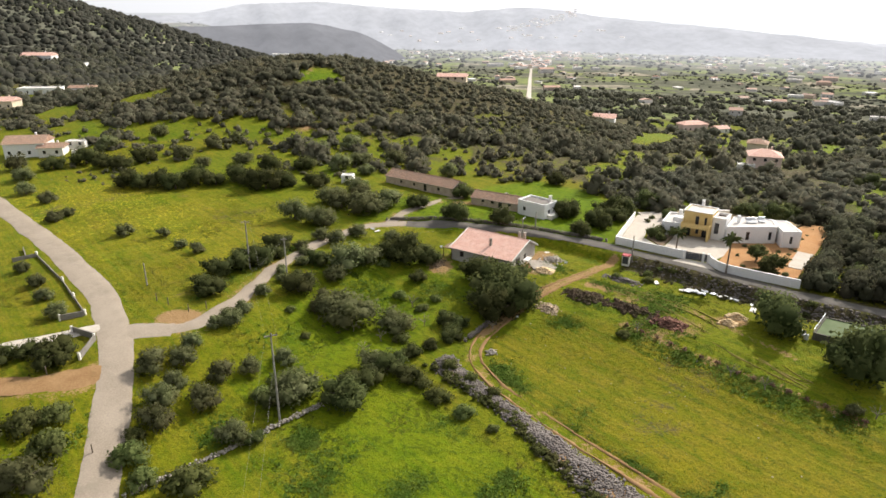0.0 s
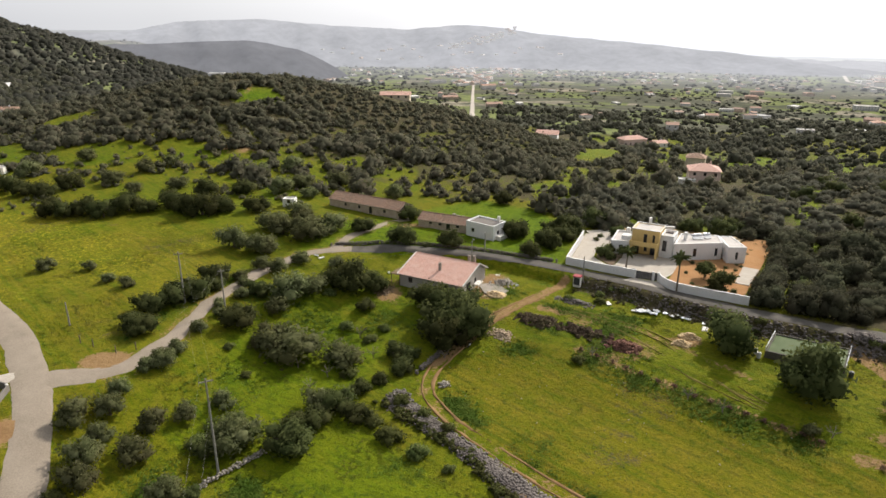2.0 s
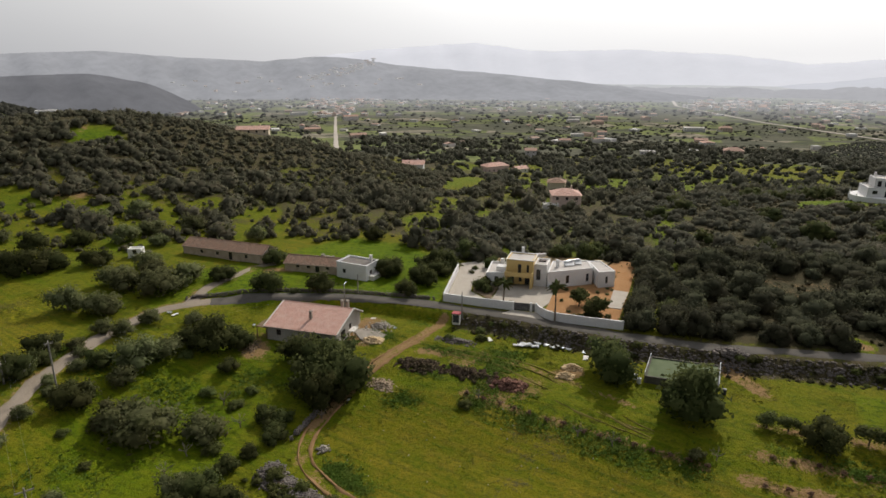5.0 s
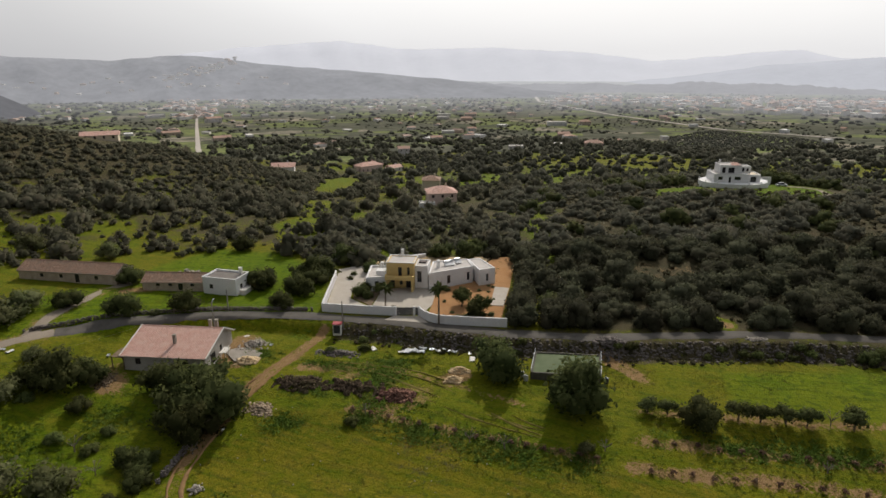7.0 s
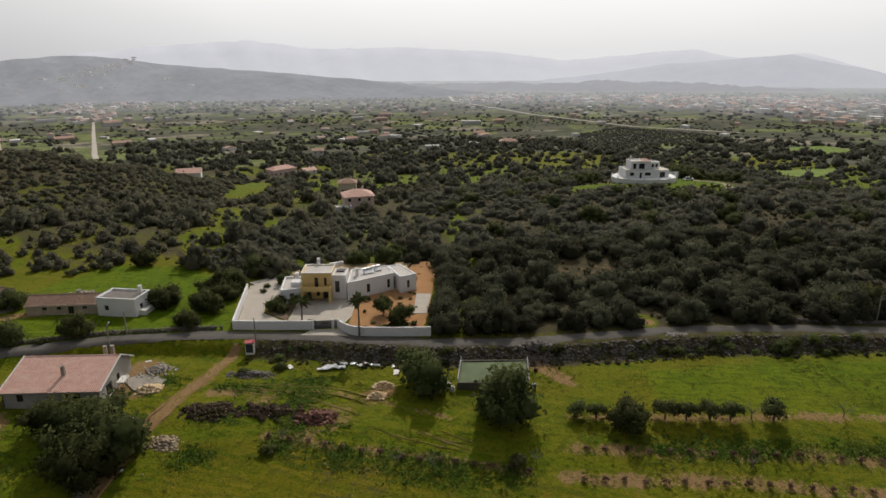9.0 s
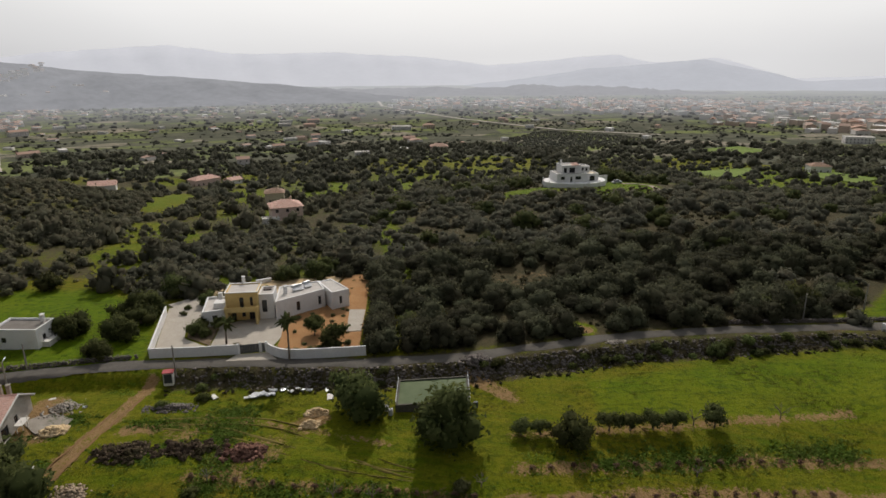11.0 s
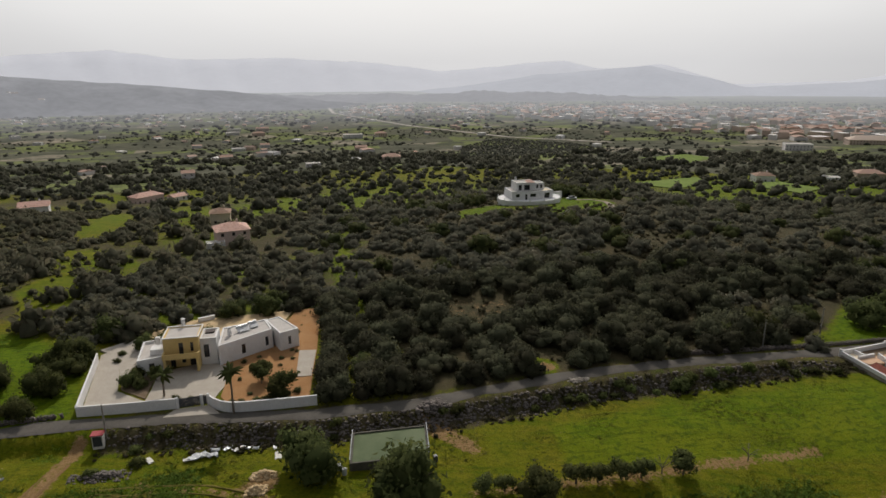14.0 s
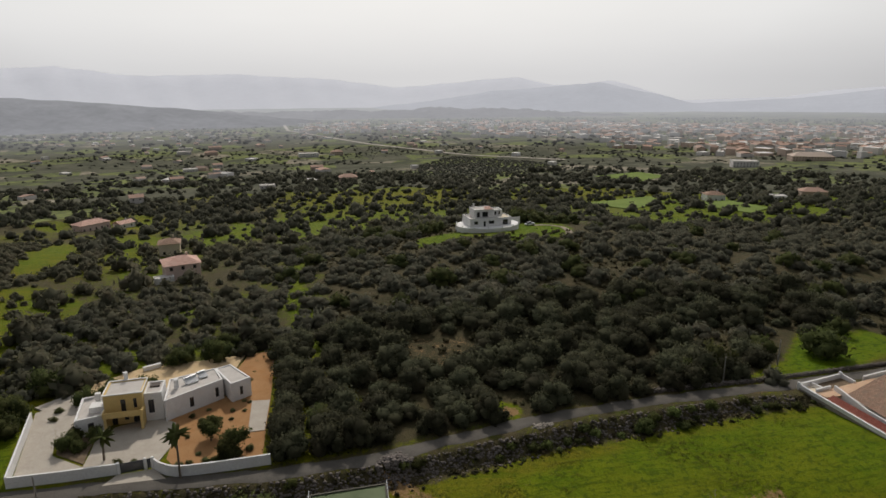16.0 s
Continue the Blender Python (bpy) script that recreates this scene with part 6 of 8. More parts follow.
# hedges and groves round the flowery field and behind the barns
plant_all("carob", [(-95, 187, 3.8), (-90, 184.5, 3.6), (-84, 186, 4.2), (-79, 183.5, 3.8), (-73.5, 187.5, 4.4), (-68, 186, 3.4), (-51.6, 181, 4.6), (-57, 185, 4.0), (-62, 190, 4.2), (-46, 184, 3.6), (-37.2, 183, 3.8), (-55, 200, 4.2), (-44, 201, 4.0), (-105, 205, 4.4), (-112, 208, 4.0), (-120, 212, 4.4), (-128, 206, 4.0), (-100, 212, 3.6)], 17, 0.9)
plant_all("olive", [(-33.3, 200.8, 4.0), (-26.8, 207.7, 4.2), (-15.7, 208.4, 4.0), (-119.9, 226.7, 4.4), (-106.3, 241.0, 3.6), (-81.4, 226.6, 3.8), (-75.0, 232.6, 3.2), (-44.0, 220.2, 4.0), (-33.1, 227.2, 4.2), (-66, 208, 3.4), (-88, 214, 3.6), (-78, 205, 3.0), (-31.3, 151.8, 3.6), (-140.4, 206.8, 4.0), (-24, 196, 3.2), (-8, 200, 3.6), (2, 195, 3.2), (-30, 167.3, 4.4), (-24.5, 178, 3.6)], 18, 0.9)
plant_all("carob", [(-3.0, 129.4, 2.8), (7.7, 121.6, 4.6), (13.6, 112.0, 5.4), (9.2, 112.0, 4.8), (12.2, 117.0, 4.8), (10.2, 107.8, 4.0)], 7, 1.0)
# hedge trees along the lane
plant_all("carob", [(-44.3, 111.7, 3.3), (-42.5, 124.0, 3.4), (-39.3, 126.4, 3.4), (-37.0, 134.4, 3.3), (-46.0, 121.0, 2.8), (-36.0, 130, 2.4), (-47, 114.5, 2.4)], 8, 0.9)
plant_all("olive", [(-37.8, 101.6, 2.4), (-36.3, 105.6, 1.6), (-34.6, 112.5, 1.6), (-32.2, 118.2, 1.5), (-29.9, 126.0, 1.7), (-37.3, 155.3, 3.9), (-29.0, 150.9, 3.3), (-27.5, 116.9, 2.2), (-30.4, 131.0, 1.4)], 9)
# meadow beyond the lane, and the barns
plant_all("carob", [(2.9, 152.4, 3.8), (14.4, 149.2, 3.6), (31.0, 156.5, 3.5), (32.2, 143.3, 2.2), (37.5, 148.6, 3.3), (42.9, 152.0, 3.4), (5.6, 171.8, 3.2), (-6.6, 163.0, 3.3), (33.9, 187, 3.3), (41.5, 157.5, 3.2)], 10, 0.9)
plant_all("olive", [(-19.6, 159.1, 5.4), (-14.8, 163.1, 4.0), (-27, 163, 4.0), (-22, 170, 3.6), (8.9, 149.2, 1.3)], 11, 0.85)
# fields below the lane
plant_all("carob", [(57.9, 98.6, 4.9), (63.2, 84.6, 5.7), (76.3, 72.4, 3.2), (118.0, 71.6, 2.0)], 12, 1.0)
plant_all("olive", [(57.8, 76.2, 1.2), (79.2, 72.9, 1.4)], 13, 1.05)
plant_all("orchard", [(71.7, 78.4, 1.7), (74.1, 76.6, 1.7), (82.2, 70.4, 1.9), (84.7, 68.4, 1.8), (87.6, 66.3, 1.8), (90.0, 64.5, 1.9), (95.0, 60.6, 2.2)], 19, 0.85)
plant_all("shrub", [(125.4, 69.4, 1.6), (121.5, 71.4, 1.4), (101.5, 81.5, 1.3), (96.5, 85.2, 1.0), (60.4, 104.6, 1.6), (133.0, 64.8, 1.6), (110.0, 77.0, 1.2), (35.5, 120.6, 1.2), (41.2, 118.4, 1.3), (31.5, 98.9, 1.3), (139.5, 60.8, 1.3), (129, 67.4, 1.2), (66.2, 104.2, 1.2), (-0.6, 83.5, 2.2), (3.2, 79.6, 1.8), (-3.2, 87.5, 1.7), (7.0, 76.0, 1.0)], 14, 0.95)
# dark trees beside the hilltop villa and by the lane
plant_all("carob", [(178.0, 54.0, 5.6), (150.5, 69.5, 4.2), (144.0, 71.5, 3.6)], 32, 0.95)
plant_all("carob", [(236, 177, 4.2), (241, 180, 4.6), (246, 176, 4.0), (232, 184, 3.8)], 28, 1.0)
# villa garden
plant_all("carob", [(48.6, 139.0, 2.0), (49.6, 137.0, 1.3), (63.4, 115.6, 2.1), (61.6, 116.6, 1.3), (88, 156, 3.0), (83, 152, 3.2), (77, 156, 3.0), (66, 150, 2.6), (62, 153, 2.4), (57, 153, 2.2)], 15, 1.0)
plant_all("olive", [(66.8, 133.0, 0.7), (69.6, 128.6, 0.5), (57.6, 120.8, 0.8), (52.0, 128.6, 0.8), (49.0, 129.4, 0.7), (50.2, 128.2, 0.6), (66.0, 118.2, 0.6), (68.4, 122.0, 0.5), (76.0, 131.0, 0.5), (88.0, 144.2, 0.6), (53.8, 127.2, 0.6), (82.0, 137.6, 0.6), (61.0, 118.6, 0.8), (59.0, 120.0, 0.7)], 16, 0.9)
plant_all("orchard", [(65.9, 124.8, 2.0), (64.8, 123.4, 1.7), (65.3, 117.4, 2.2), (63.6, 116.6, 1.8), (52.3, 137.6, 1.4)], 27, 1.15)
plant_all("carob", [(50.1, 140.3, 1.8)], 27, 1.2)
plant_all("olive", [(67.2, 130.4, 0.7), (66.0, 128.8, 0.55), (70.8, 127.0, 0.5), (72.6, 129.4, 0.6), (74.0, 127.8, 0.5), (69.0, 120.8, 0.7), (67.4, 116.4, 0.8), (61.4, 121.4, 0.5), (62.8, 127.4, 0.55), (70.0, 132.8, 0.5), (76.4, 129.8, 0.45), (84.4, 140.2, 0.5), (50.6, 150.4, 0.8), (52.4, 153.0, 0.9)], 31, 0.9)
# thicket and clipped hedge along the garden's open side
rnd_side = random.Random(33)
for k in range(9):
    plant("thicket", 70.2 + 2.9 * k, 110.6 + 3.66 * k, rnd_side.uniform(3.2, 4.0), rnd_side, rnd_side.uniform(0.9, 1.15), 0.2)
plant_all("shrub", [(94.6, 147.4, 1.0), (95.7, 148.9, 1.1), (96.8, 150.4, 1.0), (97.9, 151.9, 1.1)], 34, 1.7)
plant_all("carob", [(32.0, 140.6, 2.4), (38.5, 145.3, 2.4), (44.8, 155.9, 3.4), (53.8, 163.3, 3.4), (31.5, 154.0, 3.0), (47.1, 156.9, 2.8)], 29, 1.1)


plant_all("olive", [(-40.0, 100.4, 1.6), (-38.6, 103.6, 1.6), (-37.2, 107.0, 1.2), (-35.0, 112.8, 1.4), (-33.2, 121.6, 1.4), (-24.4, 138.6, 2.4), (-28.4, 141.0, 2.0), (-31.8, 134.6, 1.8), (-41.8, 94.2, 2.0)], 22)
plant_all("carob", [(-5.4, 96.0, 2.0), (-10.7, 93.4, 2.2), (0.6, 106.4, 2.2), (1.6, 103.4, 1.8), (3.0, 105.4, 1.8), (-2.2, 98.4, 1.6), (-14.7, 86.4, 2.8), (-26.7, 74.6, 1.5), (-29.7, 118.6, 1.8)], 23, 0.9)
plant_all("shrub", [(-25.1, 88.2, 3.0), (-28.0, 85.0, 2.2), (1.2, 92.5, 1.6), (4.5, 88.4, 1.4), (7.8, 84.6, 1.2), (-7.6, 101.2, 1.8), (-4.2, 112.4, 1.5), (-8.5, 116.8, 1.7), (-1.5, 115.4, 1.3), (-12.6, 128.0, 1.6), (-4.4, 136.6, 1.6), (-25.4, 128.4, 1.5), (-28.6, 108.4, 1.2), (-24.6, 101.4, 1.1), (10.6, 79.4, 0.9), (13.0, 71.0, 1.0)], 24, 0.9)


def meadow_bushes():
    """Bushes and young trees dotted over the rough pastures between the barns and the ridge."""
    rnd = np.random.RandomState(25)
    x, y = rnd.uniform(-150, 70, 2600), rnd.uniform(188, 292, 2600)
    ok = keep_clear(x, y) & ((meadow(x, y) < 0.5) | (rnd.rand(2600) < 0.35)) & (mottle(x, y, 12, 2.6) + 0.5 * mottle(x, y, 5, 1.6) > 0.05) & ~inside(x, y, [(-30, 192), (-4, 178), (2, 186), (-24, 200)])
    x, y = x[ok], y[ok]
    n = len(x)
    scatter("pasture_bushes", np.stack([x, y, height(x, y) - 0.2, 0.5 + 1.9 * rnd.rand(n) ** 2, rnd.uniform(0.7, 1.1, n)], 1), LOW_T, M_MEADOWBUSH, "low green and grey bushes in rough pasture", "bushes", 26)


def scrub_edge():
    """The first ranks of scrub oak along the lane and beside the villa garden."""
    rnd = random.Random(21)
    placed = 0
    for gy in range(0, 10):
        for gx in range(0, 28):
            r = -9 + gx * 5.5 + rnd.uniform(-2.0, 2.0)
            q = (5.2 if gy == 0 else 5.6 + gy * 5.2) + rnd.uniform(-1.8, 1.8) * (0.4 if gy == 0 else 1.0)
            s = np.interp(r, ROAD_R, ROAD_S) + q
            x, y = 0.826 * r + 0.564 * s, -0.564 * r + 0.826 * s
            if line_distance(np.array([x]), np.array([y]), [(67.2, 110.4), (80.4, 127.6), (93.6, 146)])[0] < 1.2:
                continue
            if bool(inside(np.array([x]), np.array([y]), COURT)[0]) or bool(inside(np.array([x]), np.array([y]), DRY_CLEARING)[0]) and rnd.random() < 0.95:
                continue
            if math.hypot(x - 104.5, y - 92) < 4.2 or (r > 88 and q < 30 and rnd.random() < 0.9) or placed >= 300:
                continue
            if q < 20 and r < -6:
                continue
            plant("thicket", x, y, rnd.choice((rnd.uniform(2.0, 3.2), rnd.uniform(3.4, 5.0), rnd.uniform(3.8, 5.6))) if gy else rnd.uniform(3.0, 3.9), rnd, rnd.uniform(0.8, 1.1) if gy else rnd.uniform(1.05, 1.4), 0.2)
            placed += 1


scrub_edge()


def scatter(name, spots, templates, material, label, category, seed):
    """Many plants joined into one mesh. spots: x, y, z, radius, tallness."""
    rnd = np.random.RandomState(seed)
    vs, fs, ns, count = [], [], [], 0
    spots = np.asarray(spots)
    pick = rnd.randint(0, len(templates), len(spots))
    ang = rnd.rand(len(spots)) * 6.283
    for k, (tv, tf, *tn) in enumerate(templates):
        sel = spots[pick == k]
        if not len(sel):
            continue
        c, s = np.cos(ang[pick == k]), np.sin(ang[pick == k])
        x = tv[None, :, 0] * c[:, None] - tv[None, :, 1] * s[:, None]
        y = tv[None, :, 0] * s[:, None] + tv[None, :, 1] * c[:, None]
        v = np.stack([sel[:, 0:1] + x * sel[:, 3:4], sel[:, 1:2] + y * sel[:, 3:4], sel[:, 2:3] + tv[None, :, 2] * (sel[:, 3] * sel[:, 4])[:, None]], 2).reshape(-1, 3)
        f = (tf[None] + (np.arange(len(sel)) * len(tv))[:, None, None]).reshape(-1, 3) + count
        vs.append(v)
        fs.append(f)
        count += len(v)
        if tn:
            a = tn[0]
            nx = a[None, :, 0] * c[:, None] - a[None, :, 1] * s[:, None]
            ny = a[None, :, 0] * s[:, None] + a[None, :, 1] * c[:, None]
            ns.append(np.stack([nx, ny, np.repeat(a[None, :, 2], len(sel), 0)], 2).reshape(-1, 3))
    ob = new(name, from_arrays(name, np.concatenate(vs), np.concatenate(fs), material, False, np.concatenate(ns) if ns else None))
    return tagged(ob, label, category, kind="stuff")


def jitter_grid(x0, x1, y0, y1, step, seed):
    rnd = np.random.RandomState(seed)
    gx, gy = np.meshgrid(np.arange(x0, x1, step), np.arange(y0, y1, step))
    x, y = gx.ravel(), gy.ravel()
    return x + (rnd.rand(len(x)) - 0.5) * step * 0.9, y + (rnd.rand(len(x)) - 0.5) * step * 0.9, rnd


MID_T = [crown_arrays(200 + k, 9, 170, 0.10, 1, 0.85, 0.80) for k in range(6)]
LOW_T = [crown_arrays(230 + k, 2, 26, 0.30, 1, 0.85, 0.8) for k in range(6)]
VAL_T = [crown_arrays(245 + k, 5, 24, 0.24, 1, 0.9, 0.9) for k in range(6)]
FAR_T = [crown_arrays(260 + k, 2, 0, 0.40, 1, 0.8, 1.1) for k in range(4)]
CLEAR_DISCS = [(217, 175, 19), (216, 160, 10), (204, 168, 8), (229, 162, 8), (186, 178, 10), (195, 176, 5), (119, 234, 9), (140, 283, 8), (111, 229, 6), (160, 413, 14), (176, 408, 8), (232, 513, 9), (343, 507, 11), (426, 496, 13), (4, 342, 13), (2, 328, 8), (-58, 302, 10), (-147, 226, 14), (-134, 226, 10), (93, 372, 9), (450, 165, 11), (500, 117, 14),
               (-231, 377, 15), (-206, 376, 10), (-214, 318, 10), (240, 165, 7), (252, 160, 6), (-84, 346, 3), (264, 158, 5)]


def keep_clear(x, y, pad=0.0):
    ok = np.ones(x.shape, bool)
    for cx, cy, r in CLEAR_DISCS:
        ok &= np.hypot(x - cx, y - cy) > r + pad
    return ok


def in_sight(x, y, wide=3.0):
    """The wedge of country in front of the plateau."""
    a = np.degrees(np.arctan2(x, y - 10))
    return (a > -43 - wide) & (a < 90 + wide)


HILL_LAWN = [(197, 163), (213, 152), (226, 144), (240, 150), (242, 166), (230, 170), (208, 168)]


def wooded_hill():
    x, y, rnd = jitter_grid(60, 330, 40, 330, 4.9, 41)
    s, r = 0.564 * x + 0.826 * y, 0.826 * x - 0.564 * y
    q = s - np.interp(r, ROAD_R, ROAD_S)
    m = mottle(x, y, 9, 2.0)
    edge = -7 - 0.06 * np.clip(s - 150, 0, 200)
    ok = (r > edge) & (q > 3.5) & (s < 318 - 0.25 * np.abs(r - 60)) & ~inside(x, y, COURT) & keep_clear(x, y, 2.2)
    ok &= ~((r < 134) & (q < 52) & ((r < 84) | (q > 30)))
    ok &= (m > -0.42) | (rnd.rand(len(x)) < 0.35)
    ok &= line_distance(x, y, [(79.5, 129), (93.5, 146)]) > 2.0
    ok &= ~inside(x, y, [(150, 66), (166, 62), (190, 64), (206, 50), (200, 36), (160, 52)])
    ok &= ~((r > 80) & (q < 26) & (rnd.rand(len(x)) < 0.75))
    ok &= ~inside(x, y, HILL_LAWN)
    ok &= rnd.rand(len(x)) < 0.80
    x, y = x[ok], y[ok]
    rad = (1.8 + 3.9 * rnd.rand(len(x)) ** 1.4) * (1 + 0.2 * mottle(x, y, 14, 8.0))
    spots = np.stack([x, y, height(x, y) - 0.15 * rad, rad, rnd.uniform(0.65, 1.05, len(x))], 1)
    gx, gy, rn2 = jitter_grid(40, 125, 145, 245, 4.4, 45)
    ok = inside(gx, gy, [(54, 162), (72, 160), (90, 150.5), (96, 150), (110, 172), (112, 212), (94, 226), (70, 204), (46, 182), (47, 158)]) & keep_clear(gx, gy) & (rn2.rand(len(gx)) < 0.8)
    gx, gy = gx[ok], gy[ok]
    extra = np.stack([gx, gy, height(gx, gy) - 0.2, rn2.uniform(1.7, 3.6, len(gx)), rn2.uniform(0.8, 1.15, len(gx))], 1)
    scatter("hill_scrub", np.concatenate([spots, extra]), MID_T, M_WOODS, "dense dark scrub oak and olive covering the hillside", "scrub", 42)
    x, y, rnd = jitter_grid(80, 300, 60, 300, 17, 47)
    s, r = 0.564 * x + 0.826 * y, 0.826 * x - 0.564 * y
    q = s - np.interp(r, ROAD_R, ROAD_S)
    ok = (r > 0) & (q > 12) & (s < 300) & ~inside(x, y, COURT) & keep_clear(x, y, 4) & ~inside(x, y, DRY_CLEARING) & ~inside(x, y, HILL_LAWN) & (rnd.rand(len(x)) < 0.6)
    x, y = x[ok], y[ok]
    # the dark grove on the crest beside the white villa, and a smaller one behind it
    grove = [(239, 173.5), (242, 171), (245.5, 169.5), (248, 166.5), (251, 164.5), (254, 162), (244, 174), (250, 170), (184, 199), (188, 196), (192, 195), (196, 192), (200, 191)]
    x, y = np.concatenate([x, [g[0] for g in grove]]), np.concatenate([y, [g[1] for g in grove]])
    scatter("hill_trees", np.stack([x, y, height(x, y) - 0.3, rnd.uniform(3.4, 5.6, len(x)), rnd.uniform(0.8, 1.1, len(x))], 1), MID_T, M_CAROB, "taller dark green trees standing over the scrub", "trees", 48)
    x, y, rnd = jitter_grid(90, 230, 40, 200, 2.2, 43)
    s, r = 0.564 * x + 0.826 * y, 0.826 * x - 0.564 * y
    q = s - np.interp(r, ROAD_R, ROAD_S)
    ok = (r > 10) & (q > 4) & keep_clear(x, y, -3) & ~inside(x, y, [(148, 66), (166, 62), (190, 66), (208, 52), (200, 34), (160, 50)]) & (rnd.rand(len(x)) < np.where(inside(x, y, DRY_CLEARING), 0.28, 0.50))
    x, y = x[ok], y[ok]
    rad = rnd.uniform(0.4, 1.5, len(x))
    scatter("low_scrub", np.stack([x, y, height(x, y) - 0.1, rad, rnd.uniform(0.6, 1.0, len(x))], 1), LOW_T, M_MACCHIA, "low yellowish scrub between the oaks", "scrub", 44)


wooded_hill()
meadow_bushes()


def ridge_woods():
    x, y, rnd = jitter_grid(-215, 125, 225, 470, 3.5, 51)
    b = bell(x, y, -55, 338, 95, 58) + bell(x, y, 30, 316, 55, 36) + 0.6 * bell(x, y, -150, 330, 50, 60)
    m = mottle(x, y, 16, 3.0)
    ok = (b + 0.30 * m > 0.34) & keep_clear(x, y) & (rnd.rand(len(x)) < 0.86) & in_sight(x, y) & (meadow(x, y) < 0.5)
    ok &= ~inside(x, y, [(-76, 318), (-62, 316), (-60, 328), (-74, 328)])
    x, y = x[ok], y[ok]
    # tall evergreens in groves, low macchia on the drier flank
    grove = smooth(-0.35, 0.45, mottle(x, y, 19, 5.5) + 0.5 * mottle(x, y, 7, 2.5) + 0.8 * bell(x, y, -75, 272, 40, 16) - 0.5 * bell(x, y, 25, 305, 40, 30))
    rad = 1.3 + 1.4 * rnd.rand(len(x)) + grove * 3.4 * rnd.rand(len(x)) ** 1.3
    keep = (rad < 2.7) | (rnd.rand(len(x)) < 0.72)
    x, y, rad = x[keep], y[keep], rad[keep]
    spots = np.stack([x, y, height(x, y) - 0.15 * rad, rad, rnd.uniform(0.75, 1.15, len(x))], 1)
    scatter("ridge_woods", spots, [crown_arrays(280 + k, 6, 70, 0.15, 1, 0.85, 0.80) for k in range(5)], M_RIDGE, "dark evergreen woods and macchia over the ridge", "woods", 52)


ridge_woods()


FAR_ROAD = [(78, 590), (82, 625), (139, 1052), (233, 1734), (262, 1960)]
ORCHARD = [(470, 450), (590, 560), (790, 665), (745, 500), (664, 385), (560, 400)]
HIGHWAY = [(773, 456), (822, 682), (840, 760), (887, 955), (1000, 1250), (1090, 1480), (1200, 1640), (1355, 1866)]


def valley_groves():
    """Olive and carob groves from behind the barns across the near valley."""
    x, y, rnd = jitter_grid(-330, 700, 40, 720, 5.6, 61)
    s, r = 0.564 * x + 0.826 * y, 0.826 * x - 0.564 * y
    d = np.hypot(x, y)
    ok = in_sight(x, y) & (d < 720) & (d > 150) & keep_clear(x, y)
    q = s - np.interp(r, ROAD_R, ROAD_S)
    ok &= (q > 24) | (r > 150)
    ok &= ~((r > -10) & (s < 312 - 0.25 * np.abs(r - 60)) & (x < 330))
    ok &= bell(x, y, -55, 338, 95, 58) + bell(x, y, 30, 316, 55, 36) < 0.45
    ok &= ~inside(x, y, [(-60, 104), (-95, 140), (-125, 178), (-128, 205), (-70, 192), (-36, 178), (-30, 140)])
    ok &= ~inside(x, y, [(-22, 150), (38, 138), (52, 156), (40, 190), (22, 190), (-20, 196)])
    ok &= ~inside(x, y, COURT) & ~inside(x, y, [(573, 318), (545, 257), (612, 252), (642, 300)]) & ~inside(x, y, ORCHARD) & ~(inside(x, y, [(400, 232), (372, 187), (425, 188), (470, 216)]) & (rnd.rand(len(x)) < 0.85)) & ~(inside(x, y, [(427, 181), (382, 124), (412, 122), (462, 163)]) & (rnd.rand(len(x)) < 0.85))
    dens = 0.33 + 0.65 * mottle(x, y, 38, 9.0) + 0.35 * mottle(x, y, 13, 4.0)
    dens = np.where((s < 330) & (r < -20), np.maximum(dens + 0.15, 0.45), dens)
    dens = np.where((d > 290) & (r > -60), np.maximum(dens, 0.32), dens)
    # close-grown trees behind the villa and the barns
    dens = np.where(inside(x, y, [(56, 161), (93, 149), (104, 172), (108, 205), (90, 222), (66, 196), (44, 178), (50, 160)]), 0.95, dens)
    dens = np.where(inside(x, y, [(-120, 205), (-60, 196), (-20, 204), (40, 196), (60, 215), (20, 232), (-70, 216), (-120, 225)]), dens + 0.25, dens)
    dens = np.where(inside(x, y, [(-40, 202), (-10, 197), (20, 197), (32, 214), (62, 224), (62, 252), (0, 262), (-40, 250)]), 0.95, dens)
    ok &= line_distance(x, y, FAR_ROAD) > 9
    dens = np.where(meadow(x, y) > 0.5, 0.32, dens)
    ok &= rnd.rand(len(x)) < dens
    x, y, d = x[ok], y[ok], d[ok]
    rad = 1.0 + 1.7 * rnd.rand(len(x)) * np.where(meadow(x, y) > 0.5, 0.5, 1.0) + 4.2 * rnd.rand(len(x)) ** 3.5 + np.clip(d - 330, 0, 300) / 400
    spots = np.stack([x, y, height(x, y) - 0.1 * rad, rad, rnd.uniform(0.8, 1.15, len(x))], 1)
    near = d < 330
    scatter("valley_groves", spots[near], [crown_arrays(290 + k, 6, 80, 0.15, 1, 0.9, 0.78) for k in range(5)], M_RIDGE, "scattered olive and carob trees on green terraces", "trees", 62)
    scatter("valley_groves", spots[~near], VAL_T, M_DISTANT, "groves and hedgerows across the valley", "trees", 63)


valley_groves()


